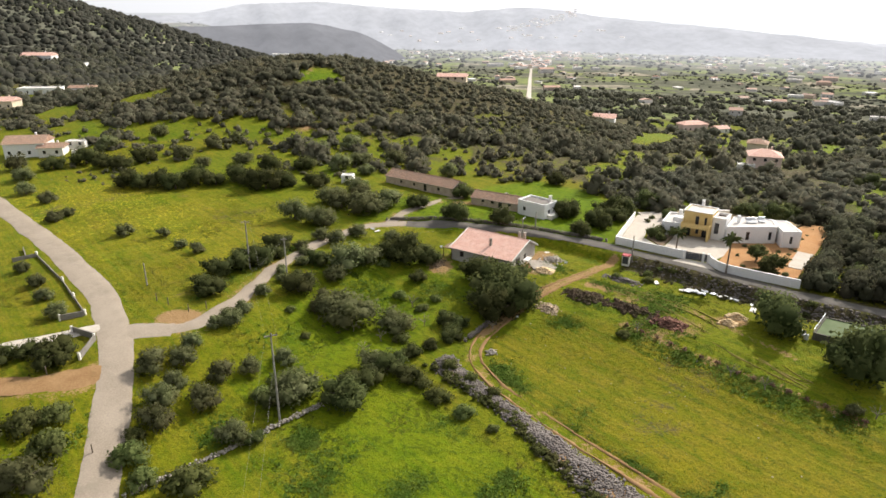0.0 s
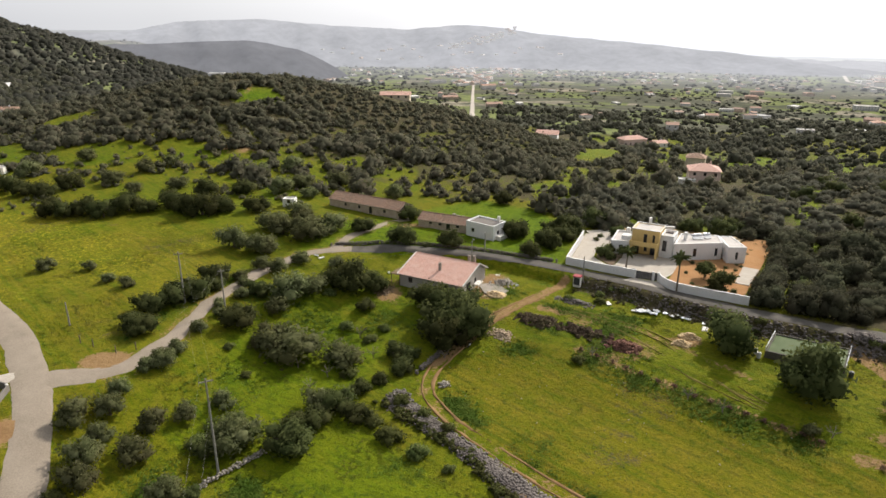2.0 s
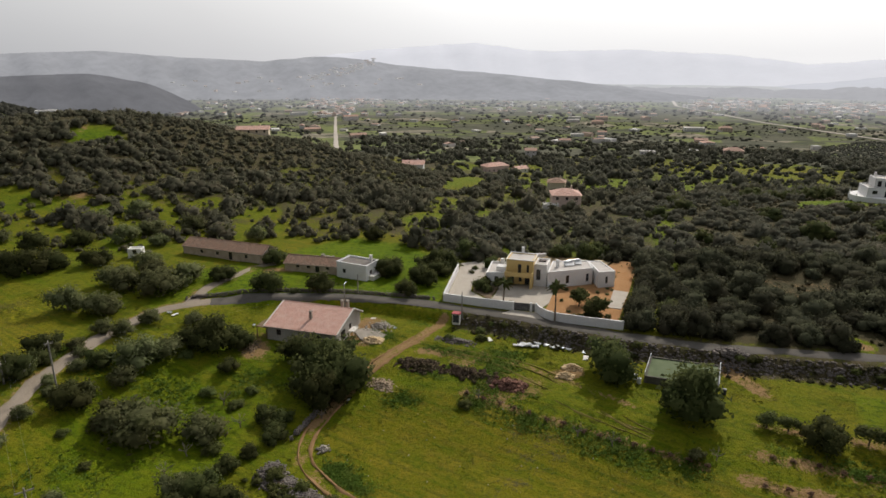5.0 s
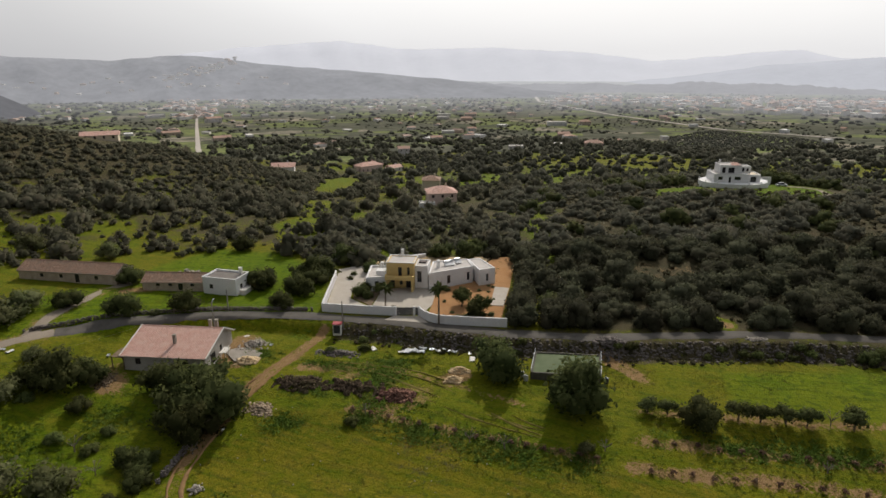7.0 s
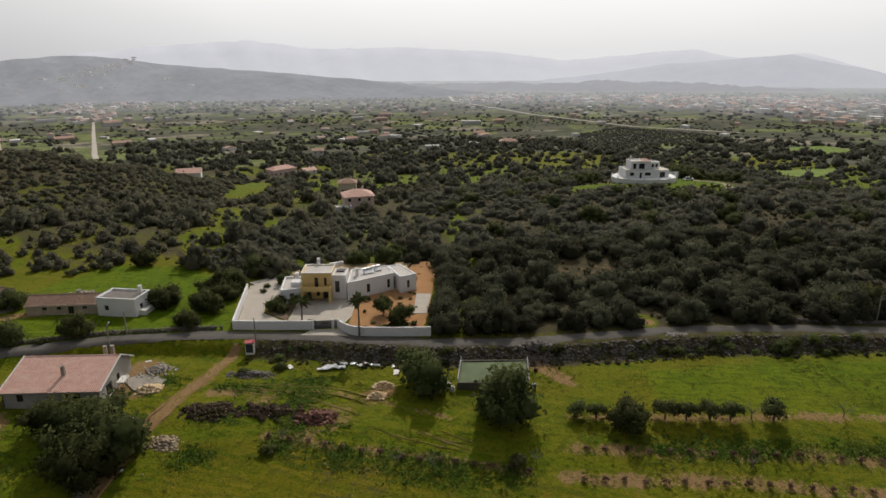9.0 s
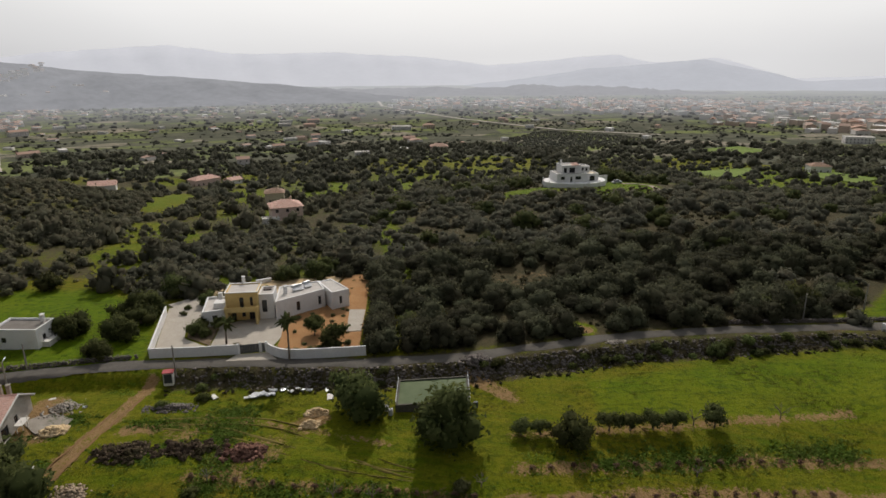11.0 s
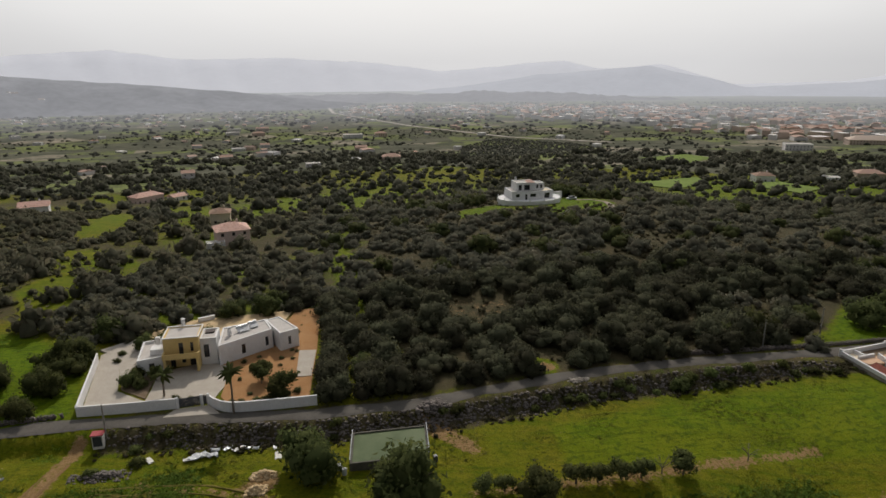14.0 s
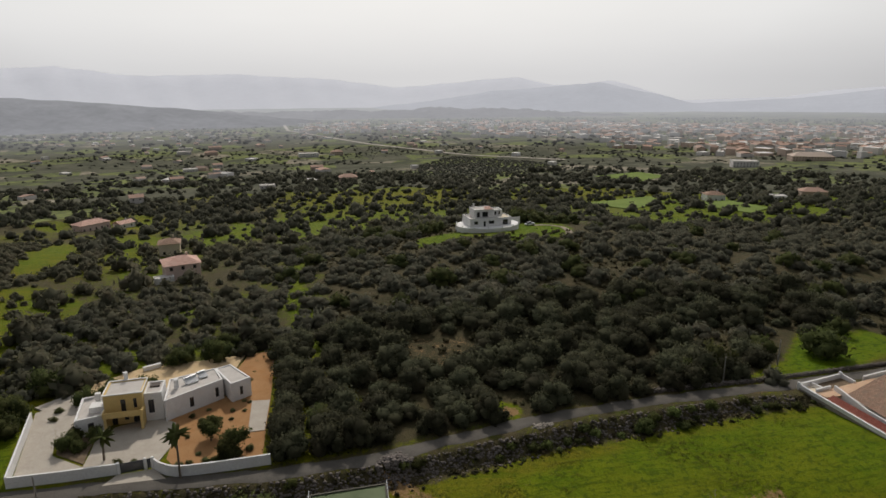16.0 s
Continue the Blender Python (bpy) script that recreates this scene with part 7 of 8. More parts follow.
def far_trees():
    for k, (d0, d1, step, lo, hi) in enumerate(((700, 1250, 12.5, 2.4, 6.0), (1250, 2600, 24.0, 4.5, 10.0))):
        x, y, rnd = jitter_grid(-1100, 2600, 40, 2600, step, 71 + k)
        d = np.hypot(x, y)
        ok = in_sight(x, y) & (d > d0) & (d < d1) & (line_distance(x, y, FAR_ROAD) > 14) & (line_distance(x, y, HIGHWAY) > 14)
        ok &= (rnd.rand(len(x)) < 0.36 + 0.60 * mottle(x, y, 75, 1.4) + 0.45 * mottle(x, y, 26, 2.4)) & ~inside(x, y, ORCHARD)
        x, y = x[ok], y[ok]
        rad = lo + (hi - lo) * rnd.rand(len(x)) ** 1.6
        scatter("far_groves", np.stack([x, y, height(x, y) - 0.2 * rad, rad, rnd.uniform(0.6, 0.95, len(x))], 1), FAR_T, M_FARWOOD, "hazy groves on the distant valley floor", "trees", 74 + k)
    x, y, rnd = jitter_grid(-950, -60, 420, 1150, 8.2, 73)
    ok = in_sight(x, y, 8) & (bell(x, y, -490, 790, 205, 245) > 0.05)
    x, y = x[ok], y[ok]
    rad = 3.4 + 4.2 * rnd.rand(len(x)) ** 1.5
    scatter("far_woods", np.stack([x, y, height(x, y) - 0.2 * rad, rad, rnd.uniform(0.8, 1.3, len(x))], 1), FAR_T, M_PINE, "dark pine woods on the far hill", "woods", 77)
    # a dark citrus orchard in rows beside the highway
    x, y, rnd = jitter_grid(380, 830, 320, 720, 6.5, 78)
    ok = inside(x, y, ORCHARD)
    x, y = x[ok], y[ok]
    scatter("orchard_rows", np.stack([x, y, height(x, y) - 0.3, rnd.uniform(2.4, 3.2, len(x)), rnd.uniform(0.6, 0.8, len(x))], 1), FAR_T, M_FARWOOD, "dark evenly planted orchard on the valley floor", "orchard", 79)


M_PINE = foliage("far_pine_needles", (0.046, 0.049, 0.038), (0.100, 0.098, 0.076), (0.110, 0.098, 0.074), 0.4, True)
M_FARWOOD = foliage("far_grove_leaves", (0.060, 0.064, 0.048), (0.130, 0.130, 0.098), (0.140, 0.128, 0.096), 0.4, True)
far_trees()


# ---------------------------------------------------------------- the distance
def mountains(name, dist, profile, base, material, label, seed, rough=0.12):
    """A far range of hills: a solid ridge whose crest follows (azimuth, elevation) in degrees."""
    az = np.arange(profile[0][0], profile[-1][0] + 0.01, 0.25)
    el = np.interp(az, [p[0] for p in profile], [p[1] for p in profile])
    k = np.ones(5) / 5
    el = np.convolve(np.r_[[el[0]] * 2, el, [el[-1]] * 2], k, "valid")
    rnd = np.random.RandomState(seed)
    el = el + np.convolve(rnd.randn(len(az) + 4), k, "valid") * rough
    rows = []
    for t, back in ((0.0, -0.16), (0.35, -0.10), (0.7, -0.05), (1.0, 0.0), (0.4, 0.08)):
        dd = dist * (1 + back) * (1 + 0.006 * np.sin(az * 1.7 + t * 5))
        z = base + (50 + np.tan(np.radians(el)) * dist - base) * t * (1 + 0.05 * np.sin(az * 2.3 + back * 60) * (t < 1))
        rows.append(np.stack([dd * np.sin(np.radians(az)), dd * np.cos(np.radians(az)), z], 1))
    v = np.concatenate(rows)
    n = len(az)
    i = np.arange(len(rows) * n).reshape(len(rows), n)
    f = np.stack([i[:-1, :-1].ravel(), i[:-1, 1:].ravel(), i[1:, 1:].ravel(), i[1:, :-1].ravel()], 1)
    return tagged(new(name, from_arrays(name, v, f, material, True)), label, "hills", kind="structure")


# each range's pale glowing colour is painted haze, paler with distance
M_FAR1 = backdrop_material("haze_paled_far_hills", (0.66, 0.665, 0.71), 1.10, 0.02)
M_FAR2 = backdrop_material("haze_paled_hills", (0.56, 0.572, 0.62), 1.08, 0.03)
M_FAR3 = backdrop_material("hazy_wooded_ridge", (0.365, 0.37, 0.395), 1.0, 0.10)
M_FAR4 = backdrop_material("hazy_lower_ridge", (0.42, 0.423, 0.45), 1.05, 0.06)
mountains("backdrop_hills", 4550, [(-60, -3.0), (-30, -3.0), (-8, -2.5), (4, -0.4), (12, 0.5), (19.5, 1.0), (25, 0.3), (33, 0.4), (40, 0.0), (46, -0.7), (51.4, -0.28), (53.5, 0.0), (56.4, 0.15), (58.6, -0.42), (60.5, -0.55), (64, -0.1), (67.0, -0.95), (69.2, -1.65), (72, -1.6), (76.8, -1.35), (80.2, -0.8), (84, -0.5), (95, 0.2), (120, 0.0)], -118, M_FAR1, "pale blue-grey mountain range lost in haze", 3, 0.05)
mountains("backdrop_hills", 3900, [(34, -3.0), (42, -2.5), (48, -1.9), (54, -1.0), (58, -0.7), (63, -0.25), (67, -1.1), (70.5, -1.9), (78, -1.4), (84, -0.6), (96, -0.2), (120, -0.5)], -118, M_FAR2, "wooded mountains behind the town, painted grey-blue with haze", 5, 0.04)
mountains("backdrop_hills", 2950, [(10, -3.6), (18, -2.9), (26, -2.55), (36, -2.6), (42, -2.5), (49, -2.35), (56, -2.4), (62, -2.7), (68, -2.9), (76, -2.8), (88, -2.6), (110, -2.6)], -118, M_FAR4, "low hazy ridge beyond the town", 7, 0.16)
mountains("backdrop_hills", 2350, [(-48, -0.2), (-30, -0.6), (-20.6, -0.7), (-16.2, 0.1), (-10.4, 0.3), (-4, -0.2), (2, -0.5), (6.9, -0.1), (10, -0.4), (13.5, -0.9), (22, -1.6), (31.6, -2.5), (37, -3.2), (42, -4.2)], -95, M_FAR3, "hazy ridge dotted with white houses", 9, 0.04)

# painted haze again, darker for the nearest slope
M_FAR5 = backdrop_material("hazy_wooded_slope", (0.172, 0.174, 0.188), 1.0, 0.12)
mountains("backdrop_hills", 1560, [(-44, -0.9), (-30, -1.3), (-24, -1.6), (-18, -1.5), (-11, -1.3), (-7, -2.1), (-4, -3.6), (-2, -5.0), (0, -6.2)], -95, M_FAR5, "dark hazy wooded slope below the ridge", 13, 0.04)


def town(name, spots, seed, label, size, tall):
    """Far houses, each a block with a roof or a parapet, joined."""
    rnd = np.random.RandomState(seed)
    vs, fs, mats, c = [], [], [], 0
    cube = np.array([(-1, -1, 0), (1, -1, 0), (1, 1, 0), (-1, 1, 0), (-1, -1, 1), (1, -1, 1), (1, 1, 1), (-1, 1, 1)], float)
    quads = np.array([(0, 1, 5, 4), (1, 2, 6, 5), (2, 3, 7, 6), (3, 0, 4, 7)])
    for x, y, z in spots:
        w, d, h = rnd.uniform(*size) / 2, rnd.uniform(*size) / 2, rnd.uniform(*tall)
        a = rnd.rand() * 3.14
        p = cube * (w, d, h)
        q = np.stack([p[:, 0] * math.cos(a) - p[:, 1] * math.sin(a) + x, p[:, 0] * math.sin(a) + p[:, 1] * math.cos(a) + y, p[:, 2] + z - 1], 1)
        ridge = (q[4:6].mean(0) + (0, 0, h * 0.25), q[6:8].mean(0) + (0, 0, h * 0.25))
        q = np.r_[q, ridge]
        vs.append(q)
        fs.append(quads + c)
        mats += [rnd.choice([0, 0, 0, 1])] * 4
        if rnd.rand() < 0.55:
            fs.append(np.array([(4, 5, 8, 8), (5, 6, 9, 8), (6, 7, 9, 9), (7, 4, 8, 9)]) + c)
            mats += [2] * 4
        else:
            fs.append(np.array([(4, 5, 6, 7)]) + c)
            mats += [rnd.choice([0, 3])]
        c += 10
    me = bpy.data.meshes.new(name)
    faces = [tuple(dict.fromkeys(f.tolist())) for f in np.concatenate(fs)]
    me.from_pydata(np.concatenate(vs).tolist(), [], faces)
    for m in (M_TOWN[0], M_TOWN[1], M_TOWN[2], M_TOWN[3]):
        me.materials.append(m)
    me.polygons.foreach_set("material_index", np.array(mats, np.int32))
    me.update()
    return tagged(new(name, me), label, "houses", kind="stuff")




def polar(rnd, n, a0, a1, d0, d1):
    a, d = np.radians(rnd.uniform(a0, a1, n)), np.sqrt(rnd.uniform(d0 ** 2, d1 ** 2, n))
    x, y = d * np.sin(a), d * np.cos(a)
    return np.stack([x, y, height(x, y)], 1)


def far_houses():
    rnd = np.random.RandomState(8)
    core = [polar(rnd, 620, 63, 93, 1150, 2050), polar(rnd, 240, 52, 66, 1450, 2150), polar(rnd, 80, 70, 92, 950, 1200), polar(rnd, 140, 37, 54, 1650, 2250)]
    town("distant_town", np.concatenate(core), 9, "hazy white and pinkish town on the valley floor", (7, 22), (4, 11))
    village = [polar(rnd, 70, 5.2, 11.5, 1600, 2250), polar(rnd, 26, 6.0, 9.0, 1250, 1650)]
    town("valley_village", np.concatenate(village), 12, "pinkish village at the head of the straight road", (8, 17), (4, 7))
    thin = [polar(rnd, 34, 12, 60, 620, 1250), polar(rnd, 90, 10, 50, 1250, 1900), polar(rnd, 70, -8, 30, 1300, 2200), polar(rnd, 16, -4, 12, 800, 1400)]
    town("scattered_houses", np.concatenate(thin), 10, "scattered white houses among far groves", (6, 15), (3, 6))
    # houses climbing the ridge
    az = rnd.uniform(5.5, 11.0, 46)
    el = -1.95 + (az - 5.5) * 0.23 + rnd.randn(46) * 0.16
    az, el = np.r_[az, rnd.uniform(-20, 16, 34)], np.r_[el, rnd.uniform(-3.0, -1.7, 34)]
    a, dist = np.radians(az), 2010.0
    up = np.stack([dist * np.sin(a), dist * np.cos(a), 50 + np.tan(np.radians(el)) * dist], 1)
    town("ridge_houses", up, 11, "white houses along the hazy ridge", (7, 15), (3, 5))


far_houses()
M_FARROAD = distant_surface("far_pale_road", (0.42, 0.375, 0.32), (0.46, 0.41, 0.36), 0.02)
strip("road", FAR_ROAD, 4.4, M_FARROAD, 0.8, "long straight pale road across the valley", "road", 0.3, 12, 3)
strip("road", HIGHWAY, 9, M_FARROAD, 1.2, "pale highway curving over the valley floor", "road", 0.3, 13, 3)


# ---------------------------------------------------------------- stones, walls, heaps
def rock_shapes(count, seed, sub=1):
    rnd = np.random.RandomState(seed)
    v, f = ico(sub)
    shapes = []
    for _ in range(count):
        w = v * (1 + 0.28 * rnd.randn(len(v), 1))
        w = np.clip(w, -0.85, 0.8) * np.array([1, 0.75 + 0.3 * rnd.rand(), 0.55 + 0.3 * rnd.rand()])
        shapes.append((w, f))
    return shapes


ROCKS = rock_shapes(8, 4)


def stones(name, spots, material, label, category, seed):
    return scatter(name, spots, ROCKS, material, label, category, seed)


def stone_bank():
    """The long bank of cleared field stones beside the farm track, and its bushy upper end."""
    rnd = np.random.RandomState(31)
    left, right = along([(26, 50), (17.6, 63.0), (12.5, 72.6), (6.6, 82.8), (0.2, 89.0), (-2.2, 93.6)], 0.5), along([(33, 52), (24.7, 62.7), (16.9, 72.8), (9.9, 81.9), (4.2, 89.6), (0.8, 97)], 0.5)
    n = 8500
    t = rnd.rand(n)
    i, j = (t * (len(left) - 1)).astype(int), (t * (len(right) - 1)).astype(int)
    u = rnd.rand(n)[:, None]
    p = left[i] * (1 - u) + right[j] * u + rnd.randn(n, 2) * 0.3
    hump = 0.6 * np.sin(np.pi * u[:, 0]) ** 0.8 * (0.75 + 0.35 * np.sin(t * 40))
    keep = rnd.rand(n) < 0.62 + 0.8 * mottle(p[:, 0], p[:, 1], 1.1, 2.0) + 0.5 * u[:, 0]
    z = height(p[:, 0], p[:, 1]) - 0.1 + hump * rnd.uniform(0.7, 1.0, n)
    rad = rnd.uniform(0.10, 0.30, n)
    spots = np.stack([p[:, 0], p[:, 1], z, rad, np.ones(n)], 1)[keep]
    stones("stone_bank", spots, M_STONE, "long bank of grey field stones beside the track", "stones", 32)
    m = 420
    t = rnd.rand(m)
    i, j = (t * (len(left) - 1)).astype(int), (t * (len(right) - 1)).astype(int)
    u = (0.42 * rnd.rand(m) ** 1.3 - 0.06)[:, None]
    g = left[i] * (1 - u) + right[j] * u + rnd.randn(m, 2) * 0.35
    scatter("bank_weeds", np.stack([g[:, 0], g[:, 1], height(g[:, 0], g[:, 1]) + 0.02, rnd.uniform(0.25, 0.8, m), rnd.uniform(0.5, 1.0, m)], 1), LOW_T, M_SHRUB, "weeds and brambles growing over the stone bank", "weeds", 36)
    bank_ground = []
    for k in range(0, len(left), 4):
        j = int(k / len(left) * (len(right) - 1))
        bank_ground.append((left[k], right[j]))
    v, f = [], []
    for a, b in bank_ground:
        for u in (0, 0.2, 0.5, 0.8, 1):
            q = a * (1 - u) + b * u
            v.append((q[0], q[1], hz(*q) - 0.25 + 0.42 * math.sin(math.pi * u)))
    for r in range(len(bank_ground) - 1):
        for c in range(4):
            f.append((r * 5 + c, r * 5 + c + 1, r * 5 + c + 6, r * 5 + c + 5))
    tagged(new("earth_bank", from_arrays("earth_bank", np.array(v), np.array(f), M_DIRT, True)), "low earth core of the stone bank", "bank", kind="structure")


stone_bank()


def lane_bank():
    """Rough stones, rubble and weeds on the slope under the lane."""
    rnd = np.random.RandomState(33)
    n = 5200
    r = rnd.uniform(-38, 92, n)
    dense = np.clip(0.35 + 0.8 * bell(r, r, 16, 16, 18, 18) + 0.35 * bell(r, r, -14, -14, 14, 14) + 0.3 * bell(r, r, 60, 60, 30, 30), 0, 1)
    ok = rnd.rand(n) < dense * 0.62
    r = r[ok]
    n = len(r)
    q = -1.8 - 2.7 * rnd.rand(n) ** 0.8 - 1.5 * (rnd.rand(n) ** 4)
    s = np.interp(r, ROAD_R, ROAD_S) + q
    x, y = 0.826 * r + 0.564 * s, -0.564 * r + 0.826 * s
    stones("bank_stones", np.stack([x, y, height(x, y) - 0.02, rnd.uniform(0.13, 0.42, n), np.ones(n)], 1), M_STONE, "dark stones and rubble on the bank below the lane", "stones", 34)
    m = 850
    r = rnd.uniform(-40, 112, m)
    q = -2.2 - 4.6 * rnd.rand(m)
    s = np.interp(r, ROAD_R, ROAD_S) + q
    x, y = 0.826 * r + 0.564 * s, -0.564 * r + 0.826 * s
    ok = (mottle(x, y, 3.0, 1.0) > -0.25) & ~inside(x, y, [(67.5, 101.5), (61, 95), (71, 87), (77, 94.3)])
    x, y = x[ok], y[ok]
    scatter("bank_weeds", np.stack([x, y, height(x, y) - 0.1, rnd.uniform(0.25, 0.7, len(x)), rnd.uniform(0.6, 1.0, len(x))], 1), LOW_T, M_MACCHIA, "rank weeds and brambles on the lane bank", "weeds", 35)



def bank_bushes():
    """Single bushes rooted between the stones of the lane bank."""
    rnd = random.Random(37)
    for k in range(64):
        r = -34 + k * 2.15 + rnd.uniform(-0.9, 0.9)
        q = rnd.uniform(-5.6, -2.6)
        s = float(np.interp(r, ROAD_R, ROAD_S)) + q
        x, y = 0.826 * r + 0.564 * s, -0.564 * r + 0.826 * s
        if math.hypot(x - 69, y - 94) < 8.5 or rnd.random() < 0.45:
            continue
        plant(rnd.choice(("carob", "carob", "shrub")), x, y, rnd.uniform(0.6, 1.55), rnd, rnd.uniform(0.7, 1.0), 0.1)


lane_bank()
bank_bushes()


def dry_wall(name, line, h, w, label, seed, material, step=0.42, lean=0.0):
    """A dry stone wall: courses of single stones."""
    rnd = np.random.RandomState(seed)
    q = along(line, step)
    t = np.gradient(q, axis=0)
    t /= np.hypot(t[:, 0], t[:, 1])[:, None]
    spots = []
    for p, d in zip(q, t):
        for z in np.arange(0.12, h, 0.26):
            for side in (-0.5, 0.5):
                o = side * w * 0.62 + rnd.randn() * 0.05
                x, y = p[0] - d[1] * o + d[0] * rnd.uniform(-0.2, 0.2), p[1] + d[0] * o + d[1] * rnd.uniform(-0.2, 0.2)
                spots.append((x, y, hz(x, y) + z + rnd.randn() * 0.04, rnd.uniform(0.17, 0.30), 1.0))
    ob = stones(name, spots, material, label, "wall", seed)
    return ob


dry_wall("stone_wall", [(-14, 152.8), (-9, 153.2), (2.5, 152.2), (20, 146.0), (37, 136.3)], 0.9, 0.55, "low grey dry stone wall along the lane", 41, M_STONE)
dry_wall("stone_wall", [(-17.6, 83.4), (-23.5, 78.6), (-29.9, 72.7), (-40.1, 64.4)], 0.5, 0.6, "tumbled pale dry stone field wall", 42, M_PALESTONE)
dry_wall("stone_wall", [(4.0, 100.4), (8.8, 106.8), (12.0, 110.2)], 0.7, 0.6, "mossy dry stone wall beside the track", 43, M_STONE)
dry_wall("stone_wall", [(128.5, 75.6), (144.3, 65.2), (157.3, 57.2), (176.3, 46.2), (200, 32.0)], 0.8, 0.6, "low dry stone wall along the lane edge", 44, M_STONE)


def heaps():
    rnd = np.random.RandomState(51)

    def pile(name, cx, cy, sx, sy, turn, h, n, size, material, label, category):
        a = radians(turn)
        u, v = np.clip(rnd.randn(n), -1.9, 1.9) * 0.5, np.clip(rnd.randn(n), -1.9, 1.9) * 0.5
        x = cx + u * sx * math.cos(a) - v * sy * math.sin(a)
        y = cy + u * sx * math.sin(a) + v * sy * math.cos(a)
        z = height(x, y) + h * np.exp(-(u ** 2 + v ** 2) * 2.2) * rnd.uniform(0.3, 1.0, n) - 0.05
        return scatter(name, np.stack([x, y, z, rnd.uniform(*size, n), rnd.uniform(0.8, 1.2, n)], 1), ROCKS, material, label, category, int(cx * 7 + cy))

    tangle = [crown_arrays(340 + k, 2, 34, 0.42, 1, 0.5, 0.6) for k in range(5)]

    def brush(cx, cy, sx, sy, turn, h, n, material, label):
        a = radians(turn)
        u, v = np.clip(rnd.randn(n), -1.9, 1.9) * 0.5, np.clip(rnd.randn(n), -1.9, 1.9) * 0.5
        x = cx + u * sx * math.cos(a) - v * sy * math.sin(a)
        y = cy + u * sx * math.sin(a) + v * sy * math.cos(a)
        z = height(x, y) + h * np.exp(-(u ** 2 + v ** 2) * 2.2) * rnd.uniform(0.1, 0.8, n) - 0.1
        scatter("brush_heap", np.stack([x, y, z, rnd.uniform(0.35, 0.8, n), rnd.uniform(0.6, 1.0, n)], 1), tangle, material, label, "heap", int(cx * 7 + cy))

    brush(27.5, 112.6, 4.5, 2.4, -38, 0.9, 120, M_TANGLE, "heap of grey-brown cut brushwood")
    brush(34.5, 107.2, 5.0, 2.2, -38, 0.8, 130, M_TANGLE, "long heap of dry brushwood and earth")
    brush(40.0, 101.4, 2.8, 1.8, -40, 1.0, 90, M_REDTANGLE, "dark red-brown heap of soil and brushwood")
    pile("brush_heap", 27.5, 112.6, 4.5, 2.4, -38, 0.5, 60, (0.12, 0.3), M_BRUSH, "heap of grey-brown cut brushwood and stones", "heap")
    pile("brush_heap", 34.5, 107.2, 5.0, 2.2, -38, 0.45, 60, (0.12, 0.3), M_BRUSH, "long heap of dry brushwood and earth", "heap")
    pile("brush_heap", 40.0, 101.4, 3.0, 2.0, -40, 0.9, 160, (0.15, 0.45), M_REDSOIL, "dark red-brown heap of soil and brushwood", "heap")
    pile("stone_pile", 20.0, 109.4, 2.6, 1.5, -45, 0.6, 170, (0.12, 0.38), M_SANDSTONE, "pile of buff field stones at the field edge", "stones")
    pile("rubble_pile", 36.4, 119.4, 4.2, 1.3, -38, 0.7, 260, (0.12, 0.36), M_STONE, "grey rubble heap beside the bank", "rubble")
    pile("sand_heap", 52.6, 102.9, 1.7, 0.9, -35, 0.9, 160, (0.2, 0.45), M_SAND, "pale yellow heap of sand", "sand")
    pile("sand_heap", 50.2, 101.0, 1.4, 0.9, -35, 0.8, 140, (0.2, 0.45), M_SAND, "small pale heap of building sand", "sand")
    pile("sand_heap", 21.3, 124.8, 2.0, 1.3, -30, 0.8, 200, (0.25, 0.5), M_SAND, "yellow heap of builders' sand by the farmhouse", "sand")
    pile("rubble_pile", 24.2, 130.6, 3.0, 2.4, -30, 0.6, 260, (0.1, 0.34), M_PALESTONE, "building rubble strewn beside the farmhouse", "rubble")
    pile("rubble_pile", -1.2, 129.2, 1.6, 2.6, -30, 0.6, 150, (0.1, 0.34), M_BRUSH, "scrap timber and rubble beside the farmhouse", "rubble")
    pile("stone_pile", 8.3, 96.6, 1.0, 0.9, 0, 0.5, 60, (0.12, 0.34), M_PALESTONE, "small pale heap of stones in the field", "stones")
    pile("rubble_pile", 80.0, 96.0, 3.0, 2.4, -35, 0.8, 260, (0.12, 0.45), M_STONE, "slide of grey stones down the bank", "stones")
    pile("rubble_pile", 104.0, 84.0, 2.0, 0.8, -35, 0.4, 90, (0.12, 0.4), M_PALESTONE, "pale stones at the foot of the bank", "stones")


M_TANGLE = foliage("dry_tangle", (0.10, 0.078, 0.050), (0.21, 0.165, 0.115), (0.11, 0.13, 0.035), 0.6)
M_REDTANGLE = foliage("red_brown_tangle", (0.12, 0.065, 0.05), (0.24, 0.14, 0.11), (0.12, 0.09, 0.05), 0.3)
M_REDSOIL = two_tone("red_brown_soil", (0.15, 0.075, 0.055), (0.22, 0.12, 0.09), 0.8, 6, 0.95, 0.05, 0.6, 0.05)
M_SANDSTONE = two_tone("buff_stones", (0.27, 0.20, 0.135), (0.37, 0.29, 0.205), 0.8, 6, 0.92, 0.1, 0.5, 0.04)
heaps()


